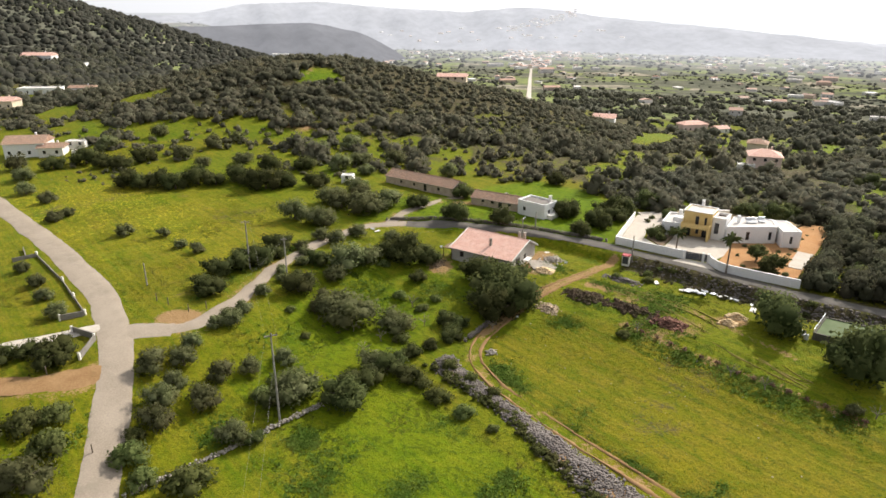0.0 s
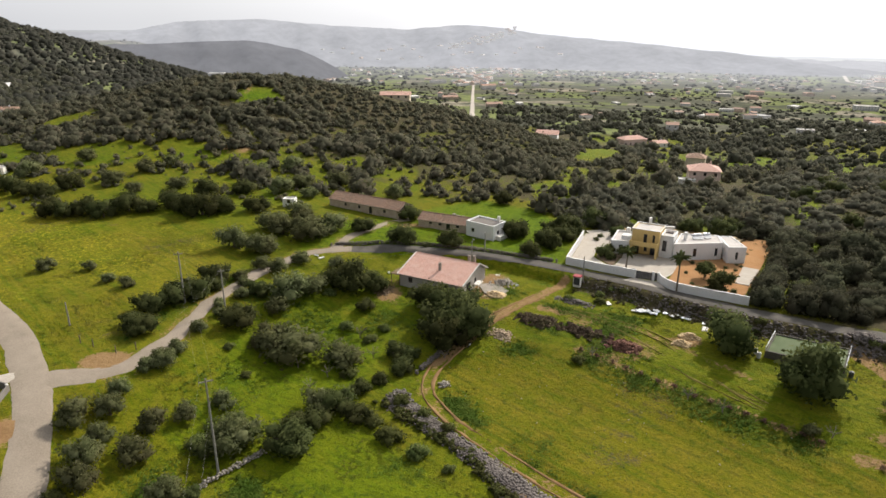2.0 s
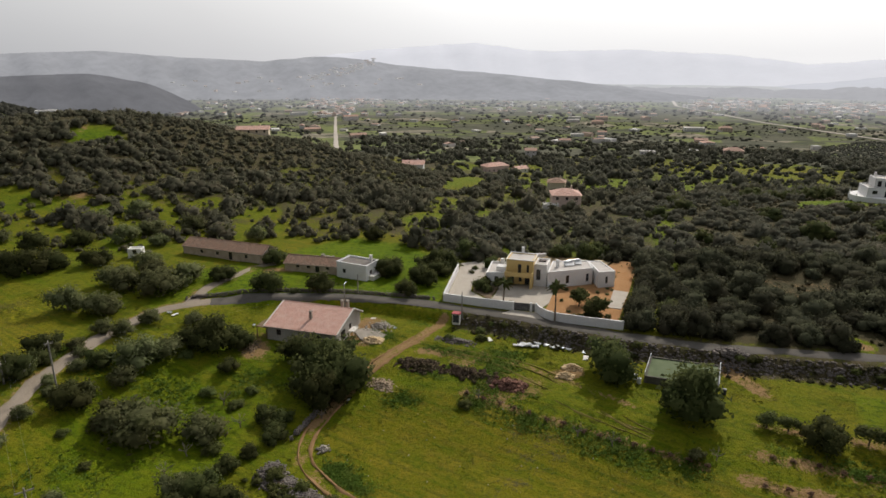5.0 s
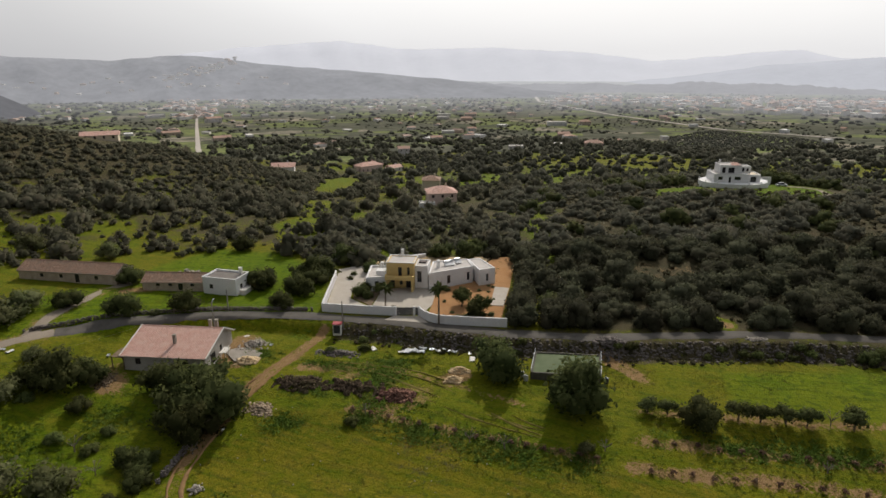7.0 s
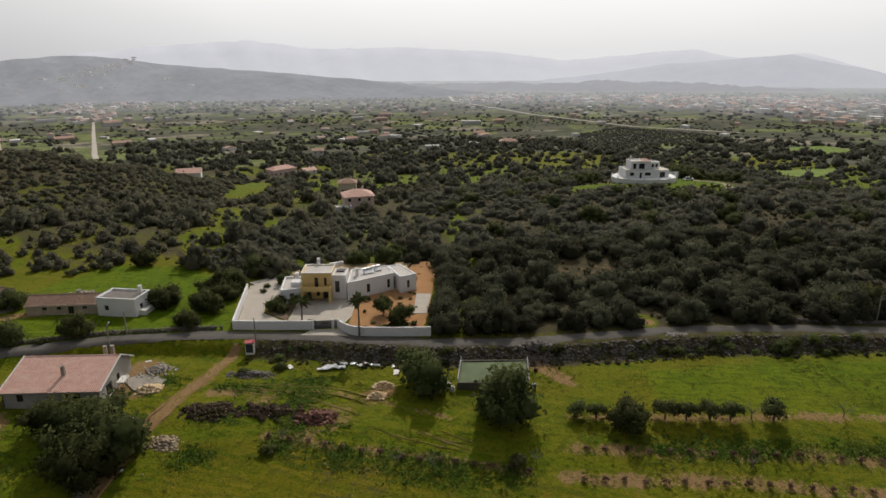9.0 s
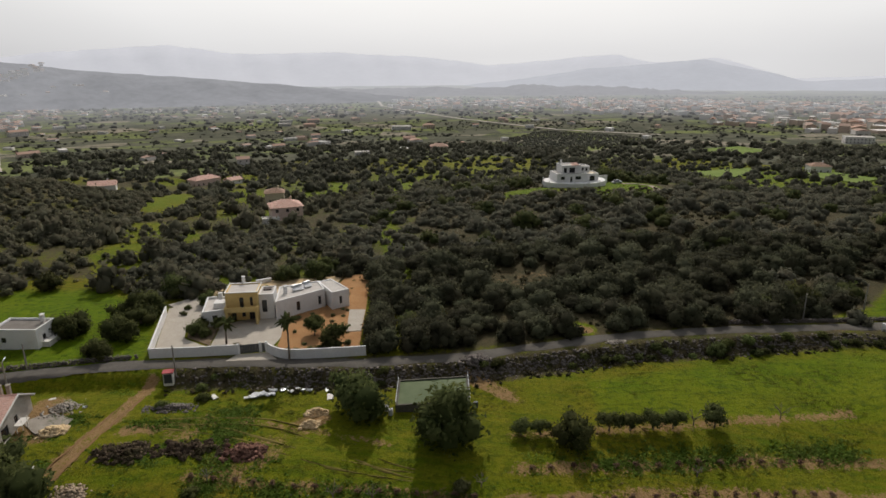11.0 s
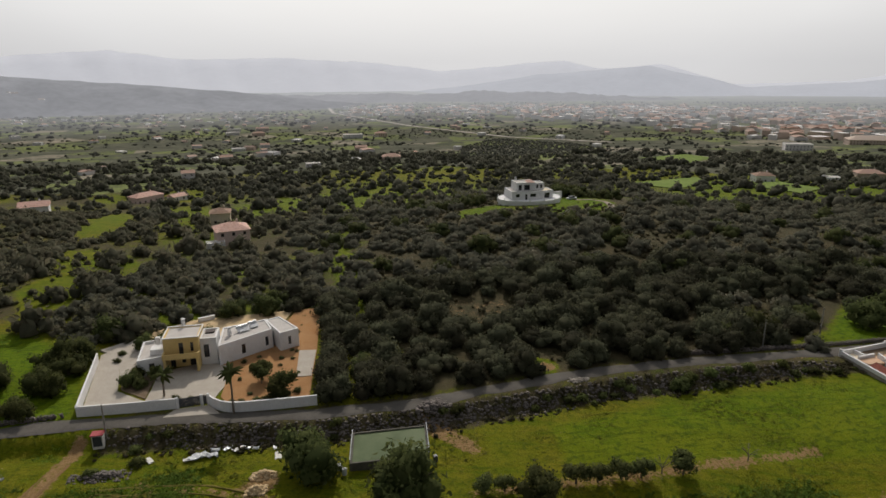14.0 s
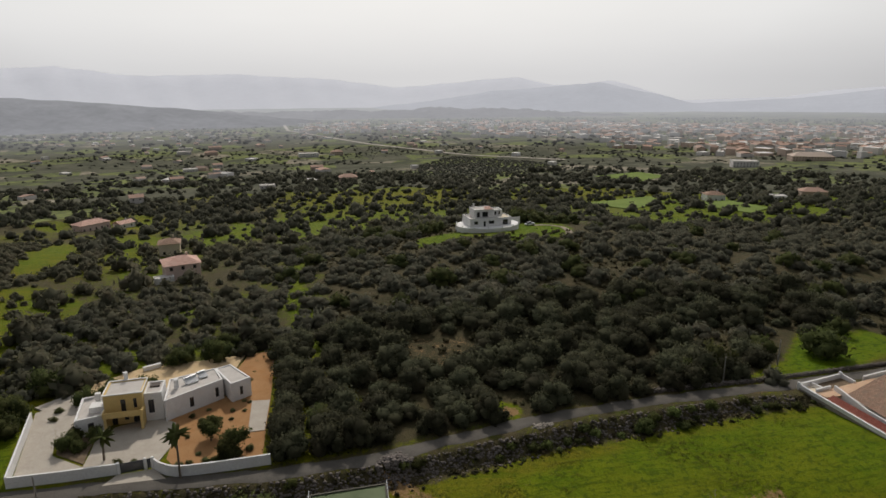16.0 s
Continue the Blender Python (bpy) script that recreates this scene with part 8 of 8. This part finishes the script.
def scrap():
    """Sheets, doors and boards dumped below the lane."""
    rnd = random.Random(61)
    kinds = (("plastic_sheet", "crumpled white plastic sheeting dumped on the grass", M_PLASTIC), ("scrap_board", "weathered pale board lying on the grass", M_OLDWHITE), ("scrap_metal", "grey metal scrap lying by the bank", M_GALV))
    spots = [(42.8, 118.0, 1, 1.6), (48.2, 113.8, 0, 2.6), (49.6, 112.8, 0, 2.2), (50.8, 113.4, 0, 1.4), (52.4, 112.6, 2, 1.4), (53.6, 111.2, 1, 1.5), (55.2, 109.4, 0, 1.0), (54.4, 110.6, 2, 1.2), (56.6, 105.4, 1, 1.8), (52.8, 111.4, 2, 1.0), (46.8, 114.2, 1, 1.2), (57.4, 107.6, 2, 1.0), (17.0, 117.6, 1, 1.0), (13.9, 107.6, 1, 0.8), (-17, 146.6, 0, 1.0), (-15.8, 145.4, 1, 1.3), (23.4, 134.6, 1, 1.0), (-0.4, 137.6, 0, 0.9), (26.6, 128.4, 0, 0.7)]
    for x, y, k, w in spots:
        name, label, mat = kinds[k]
        ob = thing(name, x, y, hz(x, y) + 0.05, rnd.uniform(0, 180), label, "debris", "debris below the lane")
        bm = bmesh.new()
        nx, ny = 7, 4
        grid = [[bm.verts.new(((i / (nx - 1) - 0.5) * w * rnd.uniform(0.9, 1.1), (j / (ny - 1) - 0.5) * w * 0.5 * rnd.uniform(0.85, 1.15), 0.12 + rnd.uniform(0, 0.32 if k == 0 else 0.06) + (0.02 if k else 0))) for i in range(nx)] for j in range(ny)]
        for j in range(ny - 1):
            for i in range(nx - 1):
                bm.faces.new((grid[j][i], grid[j][i + 1], grid[j + 1][i + 1], grid[j + 1][i]))
        top = list(bm.faces)
        r = bmesh.ops.extrude_face_region(bm, geom=top)
        bmesh.ops.translate(bm, verts=[e for e in r["geom"] if isinstance(e, bmesh.types.BMVert)], vec=(0, 0, -0.14))
        part("sheet", bm, mat, ob)


scrap()


def scattered_field_stones():
    rnd = np.random.RandomState(66)
    n = 110
    x, y = rnd.uniform(8, 60, n), rnd.uniform(58, 112, n)
    ok = inside(x, y, [(8, 101), (22, 109), (33, 103), (48, 88.5), (60, 73), (66, 62), (50, 50), (32, 58), (12, 84)])
    x, y = x[ok], y[ok]
    stones("field_stones", np.stack([x, y, height(x, y) + 0.05, rnd.uniform(0.05, 0.16, len(x)), np.ones(len(x))], 1), M_PALESTONE, "loose pale stones lying in the field", "stones", 67)


scattered_field_stones()


# ---------------------------------------------------------------- poles and wires
def pole(x, y, z0, h, arm, label, lamp=False, turn=0.0):
    ob = thing("utility_pole" if not lamp else "street_lamp", x, y, z0, turn, label, "pole" if not lamp else "street lamp", "poles along the lanes")
    bm = bmesh.new()
    add_tube(bm, (0, 0, -0.4), (0, 0, h), 0.17, 0.10, 8)
    part("post", bm, M_POLE, ob)
    if arm:
        bm = bmesh.new()
        add_box(bm, -arm, -0.06, h - 0.5, arm, 0.06, h - 0.36)
        part("crossarm", bm, M_POLE, ob)
        for k in (-0.9, 0, 0.9):
            bm = bmesh.new()
            add_tube(bm, (k * arm, 0, h - 0.36), (k * arm, 0, h - 0.12), 0.05, 0.03, 6)
            part("insulator", bm, M_STEEL, ob)
    if lamp:
        bm = bmesh.new()
        add_tube(bm, (0, 0, h - 0.05), (0.9, 0, h + 0.15), 0.04, 0.03, 6)
        part("bracket", bm, M_GALV, ob)
        bm = bmesh.new()
        add_box(bm, 0.8, -0.1, h + 0.1, 1.3, 0.1, h + 0.2, 0.03)
        part("lamp_head", bm, M_GALV, ob)
    return Vector((x, y, z0 + h - 0.15))


P1 = pole(-24.0, 79.2, hz(-24, 79.2), 7.4 - hz(-24, 79.2), 0.9, "tall grey concrete power pole among olive trees", False, 20)
P2 = pole(-31.7, 120.0, hz(-31.7, 120), 6.9 - hz(-31.7, 120), 0.6, "wooden utility pole beside the lane", False, 10)
P3 = pole(-40.3, 123.9, hz(-40.3, 123.9), 9.2 - hz(-40.3, 123.9), 0.8, "tall thin utility pole beside the lane hedge", False, 10)
P4 = pole(40.1, 126.6, hz(40.1, 126.6), 5.7, 0.0, "slim grey pole beside the meter hut")
P5 = pole(18.5, 141.0, hz(18.5, 141), 5.5, 0.0, "street lamp on a slim pole by the lane", True, 60)
P6 = pole(22.0, 144.5, hz(22, 144.5), 4.6, 0.0, "short wooden telephone pole behind the stone wall")
P7 = pole(145, 66.5, hz(145, 66.5), 5.5, 0.0, "slim pole beside the lane at the scrub's edge")
P8 = pole(163, 60.5, hz(163, 60.5), 6.0, 0.5, "wooden utility pole in the green paddock")
P9 = pole(-58.5, 116.0, hz(-58.5, 116), 4.6, 0.0, "short pole beside the country road")


def wire(a, b, sag):
    cu = bpy.data.curves.new("power_cable", "CURVE")
    cu.dimensions, cu.bevel_depth = "3D", 0.006
    sp = cu.splines.new("POLY")
    sp.points.add(16)
    for i in range(17):
        t = i / 16
        p = a.lerp(b, t)
        sp.points[i].co = (p.x, p.y, p.z - sag * 4 * t * (1 - t), 1)
    cu.materials.append(M_POLE)
    tagged(new("power_cable", cu), "thin grey overhead power cable", "cable", "overhead cables")


for off in (-0.8, 0.8):
    o = Vector((off * 0.94, off * 0.34, 0))
    wire(P1 + o, P3 + o, 0.8)
    wire(P1 + o, Vector((-17, 40, 5)) + o, 0.6)
wire(P2, Vector((-34, 100, 6.5)), 0.5)
wire(P2, P5, 1.2)
wire(P4, P5, 0.6)


# ---------------------------------------------------------------- walled plot by the crossing
def plot_walls():
    home = thing("plot_wall", -64, 104, -2, 0, "low whitewashed wall with gate piers round a grassy plot", "wall", kind="structure")
    for a, b, h, m in (((-89.5, 131.4), (-76.3, 117.7), 0.75, M_SHADEWALL), ((-76.3, 117.7), (-64.2, 103.2), 0.75, M_SHADEWALL), ((-64.2, 103.2), (-67.6, 101.4), 1.4, M_SHADEWALL), ((-63.0, 97.0), (-58.0, 94.6), 1.4, M_SHADEWALL), ((-58.0, 94.6), (-57.4, 88.6), 1.3, M_SHADEWALL), ((-93, 128.5), (-89.5, 131.4), 1.1, M_SHADEWALL), ((-95, 135.5), (-91, 130.0), 1.1, M_SHADEWALL)):
        n = max(1, int((Vector(b) - Vector(a)).length / 3.0))
        for k in range(n):
            p, q = Vector(a).lerp(Vector(b), k / n), Vector(a).lerp(Vector(b), (k + 1) / n)
            z = min(hz(*p), hz(*q))
            bm = bmesh.new()
            add_wall(bm, tuple(p), tuple(q), z - 0.5, z + h * 0.8, 0.2)
            part("wall_panel", bm, m, home, world=True)
    for x, y in ((-64.2, 103.4), (-67.6, 101.4), (-58.0, 94.4), (-57.3, 88.4), (-89.5, 131.6), (-76.3, 118.0), (-70, 110.4), (-63.2, 97.2)):
        bm = bmesh.new()
        z = hz(x, y)
        add_box(bm, x - 0.17, y - 0.17, z - 0.4, x + 0.17, y + 0.17, z + 1.2, 0.03)
        part("pier", bm, M_OLDWHITE, home, world=True)


plot_walls()


def fence_posts():
    for x, y in ((-50.8, 107.2), (-46.0, 104.4), (-43.2, 105.6), (-60.0, 84.0), (-47.2, 71.0), (-53.6, 108.8)):
        ob = thing("fence_post", x, y, hz(x, y), 0, "weathered wooden fence post at the field edge", "post", "fence posts")
        bm = bmesh.new()
        add_tube(bm, (0, 0, -0.2), (0.03, 0, 1.5), 0.09, 0.08, 7)
        part("post", bm, M_BARK, ob)


fence_posts()


# ---------------------------------------------------------------- palms, bare trees, weeds, vines
def palm(x, y, h, seed):
    rnd = random.Random(seed)
    ob = thing("palm_tree", x, y, hz(x, y) - 0.05, rnd.uniform(0, 360), "slender palm tree with drooping fronds at the villa", "palm", "palms at the villa")
    bm = bmesh.new()
    k = 9
    for i in range(k):
        add_tube(bm, (0.02 * i, 0, h * i / k - 0.1), (0.02 * (i + 1), 0, h * (i + 1) / k), 0.20 - 0.008 * i, 0.17 - 0.008 * i, 9)
    part("trunk", bm, M_BARK, ob)
    for i in range(22):
        a, up = i * 2.4, rnd.uniform(-0.2, 1.1)
        bm = bmesh.new()
        length = rnd.uniform(1.7, 2.3)
        rows = []
        for j in range(8):
            t = j / 7
            rad = length * t * (0.9 if up > 0.6 else 1)
            z = h + 0.1 + up * rad * 0.75 - 0.42 * (t ** 2) * length * (1.1 - up * 0.25)
            w = 0.34 * math.sin(math.pi * (0.12 + 0.86 * t)) + 0.02
            c, s = math.cos(a), math.sin(a)
            rows.append([bm.verts.new((0.02 * k + c * rad - s * o, s * rad + c * o, z - abs(o) * 0.7)) for o in (-w, 0, w)])
        for p, q in zip(rows, rows[1:]):
            for m in range(2):
                bm.faces.new((p[m], p[m + 1], q[m + 1], q[m]))
        part("frond", bm, M_PALM, ob)


palm(56.3, 117.6, 7.6, 1)
palm(51.0, 131.2, 4.2, 2)


def bare_tree(x, y, h, seed):
    ob = thing("bare_tree", x, y, hz(x, y), seed * 70, "small leafless almond tree with grey twigs", "tree", "bare almond trees")
    tr = new("trunk", trunk_mesh(seed, h * 0.55, 0.1, 6, "trunk", 16, h * 0.38, M_TWIG))
    tr.parent = ob


for k, (x, y, h) in enumerate(((-13.6, 97.2, 3.2), (-11.0, 101, 3.0), (-3.5, 106.2, 3.2), (48.3, 82.4, 2.8), (44.6, 86.0, 2.6), (92.9, 62.8, 3.6), (105.6, 55.3, 3.6), (60.2, 75.0, 2.6), (-6.0, 113.4, 3.2), (-16.4, 104.6, 2.6), (34.0, 99.8, 2.4), (84.0, 57.5, 2.0), (9.0, 104.5, 2.4))):
    bare_tree(x, y, h, k + 1)


def young_vines():
    """Rows of small reddish pruned plants on bare strips."""
    rnd = random.Random(8)
    rows = (((32.8, 101.6), (43.9, 89.0), 7), ((46.0, 86.4), (58.2, 74.4), 8), ((67.5, 72.8), (100.4, 47.7), 15), ((63.3, 69.0), (95.3, 44.3), 16))
    model = None
    for a, b, n in rows:
        for k in range(n):
            p = Vector(a).lerp(Vector(b), k / (n - 1))
            x, y = p.x + rnd.uniform(-0.2, 0.2), p.y + rnd.uniform(-0.2, 0.2)
            m = pose(x, y, hz(x, y), 0, 0, rnd.uniform(0, 360))
            if model is None:
                model = thing("pruned_bush", x, y, 0, 0, "small reddish-brown pruned bush on a bare strip", "shrub", "pruned bushes in rows")
                model.matrix_basis = m
                st = new("stem", trunk_mesh(5, 0.55, 0.05, 4, "stem", 3, 0.3))
                st.parent = model
                v, f, nv = crown_arrays(77, 5, 120, 0.16, 1, 0.8, 0.5, 0, 0.25)
                cr = new("crown", from_arrays("crown", v * 0.6, f, M_VINE, True, nv))
                cr.parent = model
            else:
                copy_thing(model, m)


M_VINE = foliage("reddish_twigs", (0.12, 0.075, 0.05), (0.24, 0.16, 0.11), (0.16, 0.13, 0.07), 0.4)
young_vines()


def tuft_arrays(seed, blades):
    """A tuft of leaning blades of unit height, one triangle each."""
    rnd = np.random.RandomState(seed)
    a, lean = rnd.rand(blades) * 6.283, rnd.uniform(0.2, 0.9, blades)
    o = rnd.randn(blades, 2) * 0.45
    tip = np.stack([o[:, 0] + np.cos(a) * lean, o[:, 1] + np.sin(a) * lean, rnd.uniform(0.5, 1.0, blades)], 1)
    side = np.stack([-np.sin(a), np.cos(a), np.zeros(blades)], 1) * rnd.uniform(0.12, 0.3, (blades, 1))
    base = np.stack([o[:, 0], o[:, 1], np.zeros(blades)], 1)
    v = np.stack([base - side, base + side, tip], 1).reshape(-1, 3)
    up = np.tile((0.0, 0.0, 1.0), (blades * 3, 1)) + 0.35 * rnd.randn(blades, 3).repeat(3, 0)
    return wound(v, np.arange(blades * 3).reshape(-1, 3), up / np.linalg.norm(up, axis=1)[:, None])


TUFTS = [tuft_arrays(300 + k, 9) for k in range(6)]


def free_ground(x, y):
    ok = (line_distance(x, y, TRACK) > 1.5) & (line_distance(x, y, LANE) > 2.3) & (line_distance(x, y, MAIN_ROAD) > 3.1)
    ok &= (line_distance(x, y, DRIVE_A) > 2) & (line_distance(x, y, DRIVE_B) > 2.6) & ~inside(x, y, COURT)
    ok &= ~inside(x, y, [(1.5, 132), (13.5, 124), (19.8, 133.4), (5, 143.5)]) & ~inside(x, y, [(67.5, 101.5), (61, 95), (71, 87), (77, 94.3)])
    return ok


def meadow_weeds():
    """Tall weeds in bands and clumps over the meadows, and tufts of grass everywhere."""
    rnd = np.random.RandomState(91)
    pts = []

    def band(line, w, n):
        q = along(line, 0.4)
        i = rnd.randint(0, len(q), n)
        pts.append(q[i] + rnd.randn(n, 2) * w)

    band([(42, 50), (31, 62), (22, 72), (12, 86), (9.0, 92)], 1.1, 2600)
    band([(46, 52), (35, 63), (26, 73), (17, 84)], 0.9, 1300)
    band([(20, 106.5), (32, 100.0), (44, 87.0), (58, 72.5)], 1.3, 2300)
    band([(26, 113), (33, 106), (41, 98)], 1.8, 700)
    band([(62, 77), (82, 63), (108, 45)], 1.3, 1500)
    band([(30, 119), (38, 114), (46, 110)], 1.2, 400)
    band([(-47, 108), (-37.5, 128), (-31, 139)], 1.0, 700)
    band([(-60, 106), (-90, 139), (-120, 168)], 1.2, 900)
    band([(-52, 70), (-47, 84)], 0.8, 300)
    band([(20, 124), (26, 128), (33, 128)], 1.6, 500)
    for cx, cy, r, n in ((0.5, 75.5, 2.2, 300), (-4, 66, 3, 300), (-8, 62, 5, 500), (4.5, 63, 4, 300), (-16, 68, 5, 400), (18, 116, 2, 100), (-28, 99, 5, 200), (-15, 118, 6, 400), (8, 66.5, 2, 100), (-20, 75, 2, 200), (40, 108, 3, 300), (-33, 77, 4, 300), (-25, 127, 5, 300), (-2, 118, 5, 300), (15, 136, 5, 300)):
        pts.append(np.array([[cx, cy]]) + rnd.randn(n, 2) * r * 0.6)
    p = np.concatenate(pts)
    p = p[free_ground(p[:, 0], p[:, 1])]
    n = len(p)
    scatter("meadow_weeds", np.stack([p[:, 0], p[:, 1], height(p[:, 0], p[:, 1]) - 0.03, rnd.uniform(0.3, 0.7, n), rnd.uniform(0.18, 0.42, n)], 1), TUFTS, M_WEED, "rank green weeds in bands over the meadow", "weeds", 92)
    x, y = rnd.uniform(-95, 140, 60000), rnd.uniform(45, 170, 60000)
    s, r = 0.564 * x + 0.826 * y, 0.826 * x - 0.564 * y
    q = s - np.interp(r, ROAD_R, ROAD_S)
    ok = free_ground(x, y) & ((q < -5) | (r < -62)) & (mottle(x, y, 4.0, 3.1) + 0.6 * mottle(x, y, 11, 1.2) > -0.4) & in_sight(x, y)
    ok &= ~inside(x, y, [(8, 101), (22, 108), (33, 101), (44, 88.5), (58, 73), (76, 55), (60, 40), (32, 55), (9, 88)]) | (rnd.rand(len(x)) < 0.35)
    x, y = x[ok], y[ok]
    n = len(x)
    scatter("grass_tufts", np.stack([x, y, height(x, y) - 0.03, rnd.uniform(0.15, 0.38, n), rnd.uniform(0.18, 0.36, n)], 1), TUFTS, M_GRASS, "tufted spring grass over the meadows", "grass", 93)


M_GRASS = foliage("grass_blades", (0.075, 0.100, 0.012), (0.150, 0.165, 0.026), (0.18, 0.155, 0.042), 0.5)
meadow_weeds()


# ---------------------------------------------------------------- crop fields in the valley
M_CROP = two_tone("young_green_crop", (0.125, 0.175, 0.040), (0.165, 0.215, 0.060), 0.03, 0.4, 0.95, 0.03, 0.2, 0.1, (0.15, 0.165, 0.06))


def crop_field(corners):
    """A flat green field laid over the valley floor between four corners."""
    n = 14
    a, b, c, d = [np.array(p, float) for p in corners]
    v = []
    for i in range(n):
        for j in range(n):
            s, t = i / (n - 1), j / (n - 1)
            p = (a * (1 - s) + b * s) * (1 - t) + (d * (1 - s) + c * s) * t
            v.append((p[0], p[1], hz(*p) + 0.5))
    i = np.arange(n * n).reshape(n, n)
    f = np.stack([i[:-1, :-1].ravel(), i[1:, :-1].ravel(), i[1:, 1:].ravel(), i[:-1, 1:].ravel()], 1)
    tagged(new("crop_field", from_arrays("crop_field", np.array(v), f, M_CROP, True)), "bright green crop field on the valley floor", "field", kind="structure")


crop_field([(573, 314), (549, 259), (609, 256), (638, 298)])
crop_field([(400, 232), (372, 187), (425, 188), (470, 216)])
crop_field([(427, 181), (382, 124), (412, 122), (462, 163)])
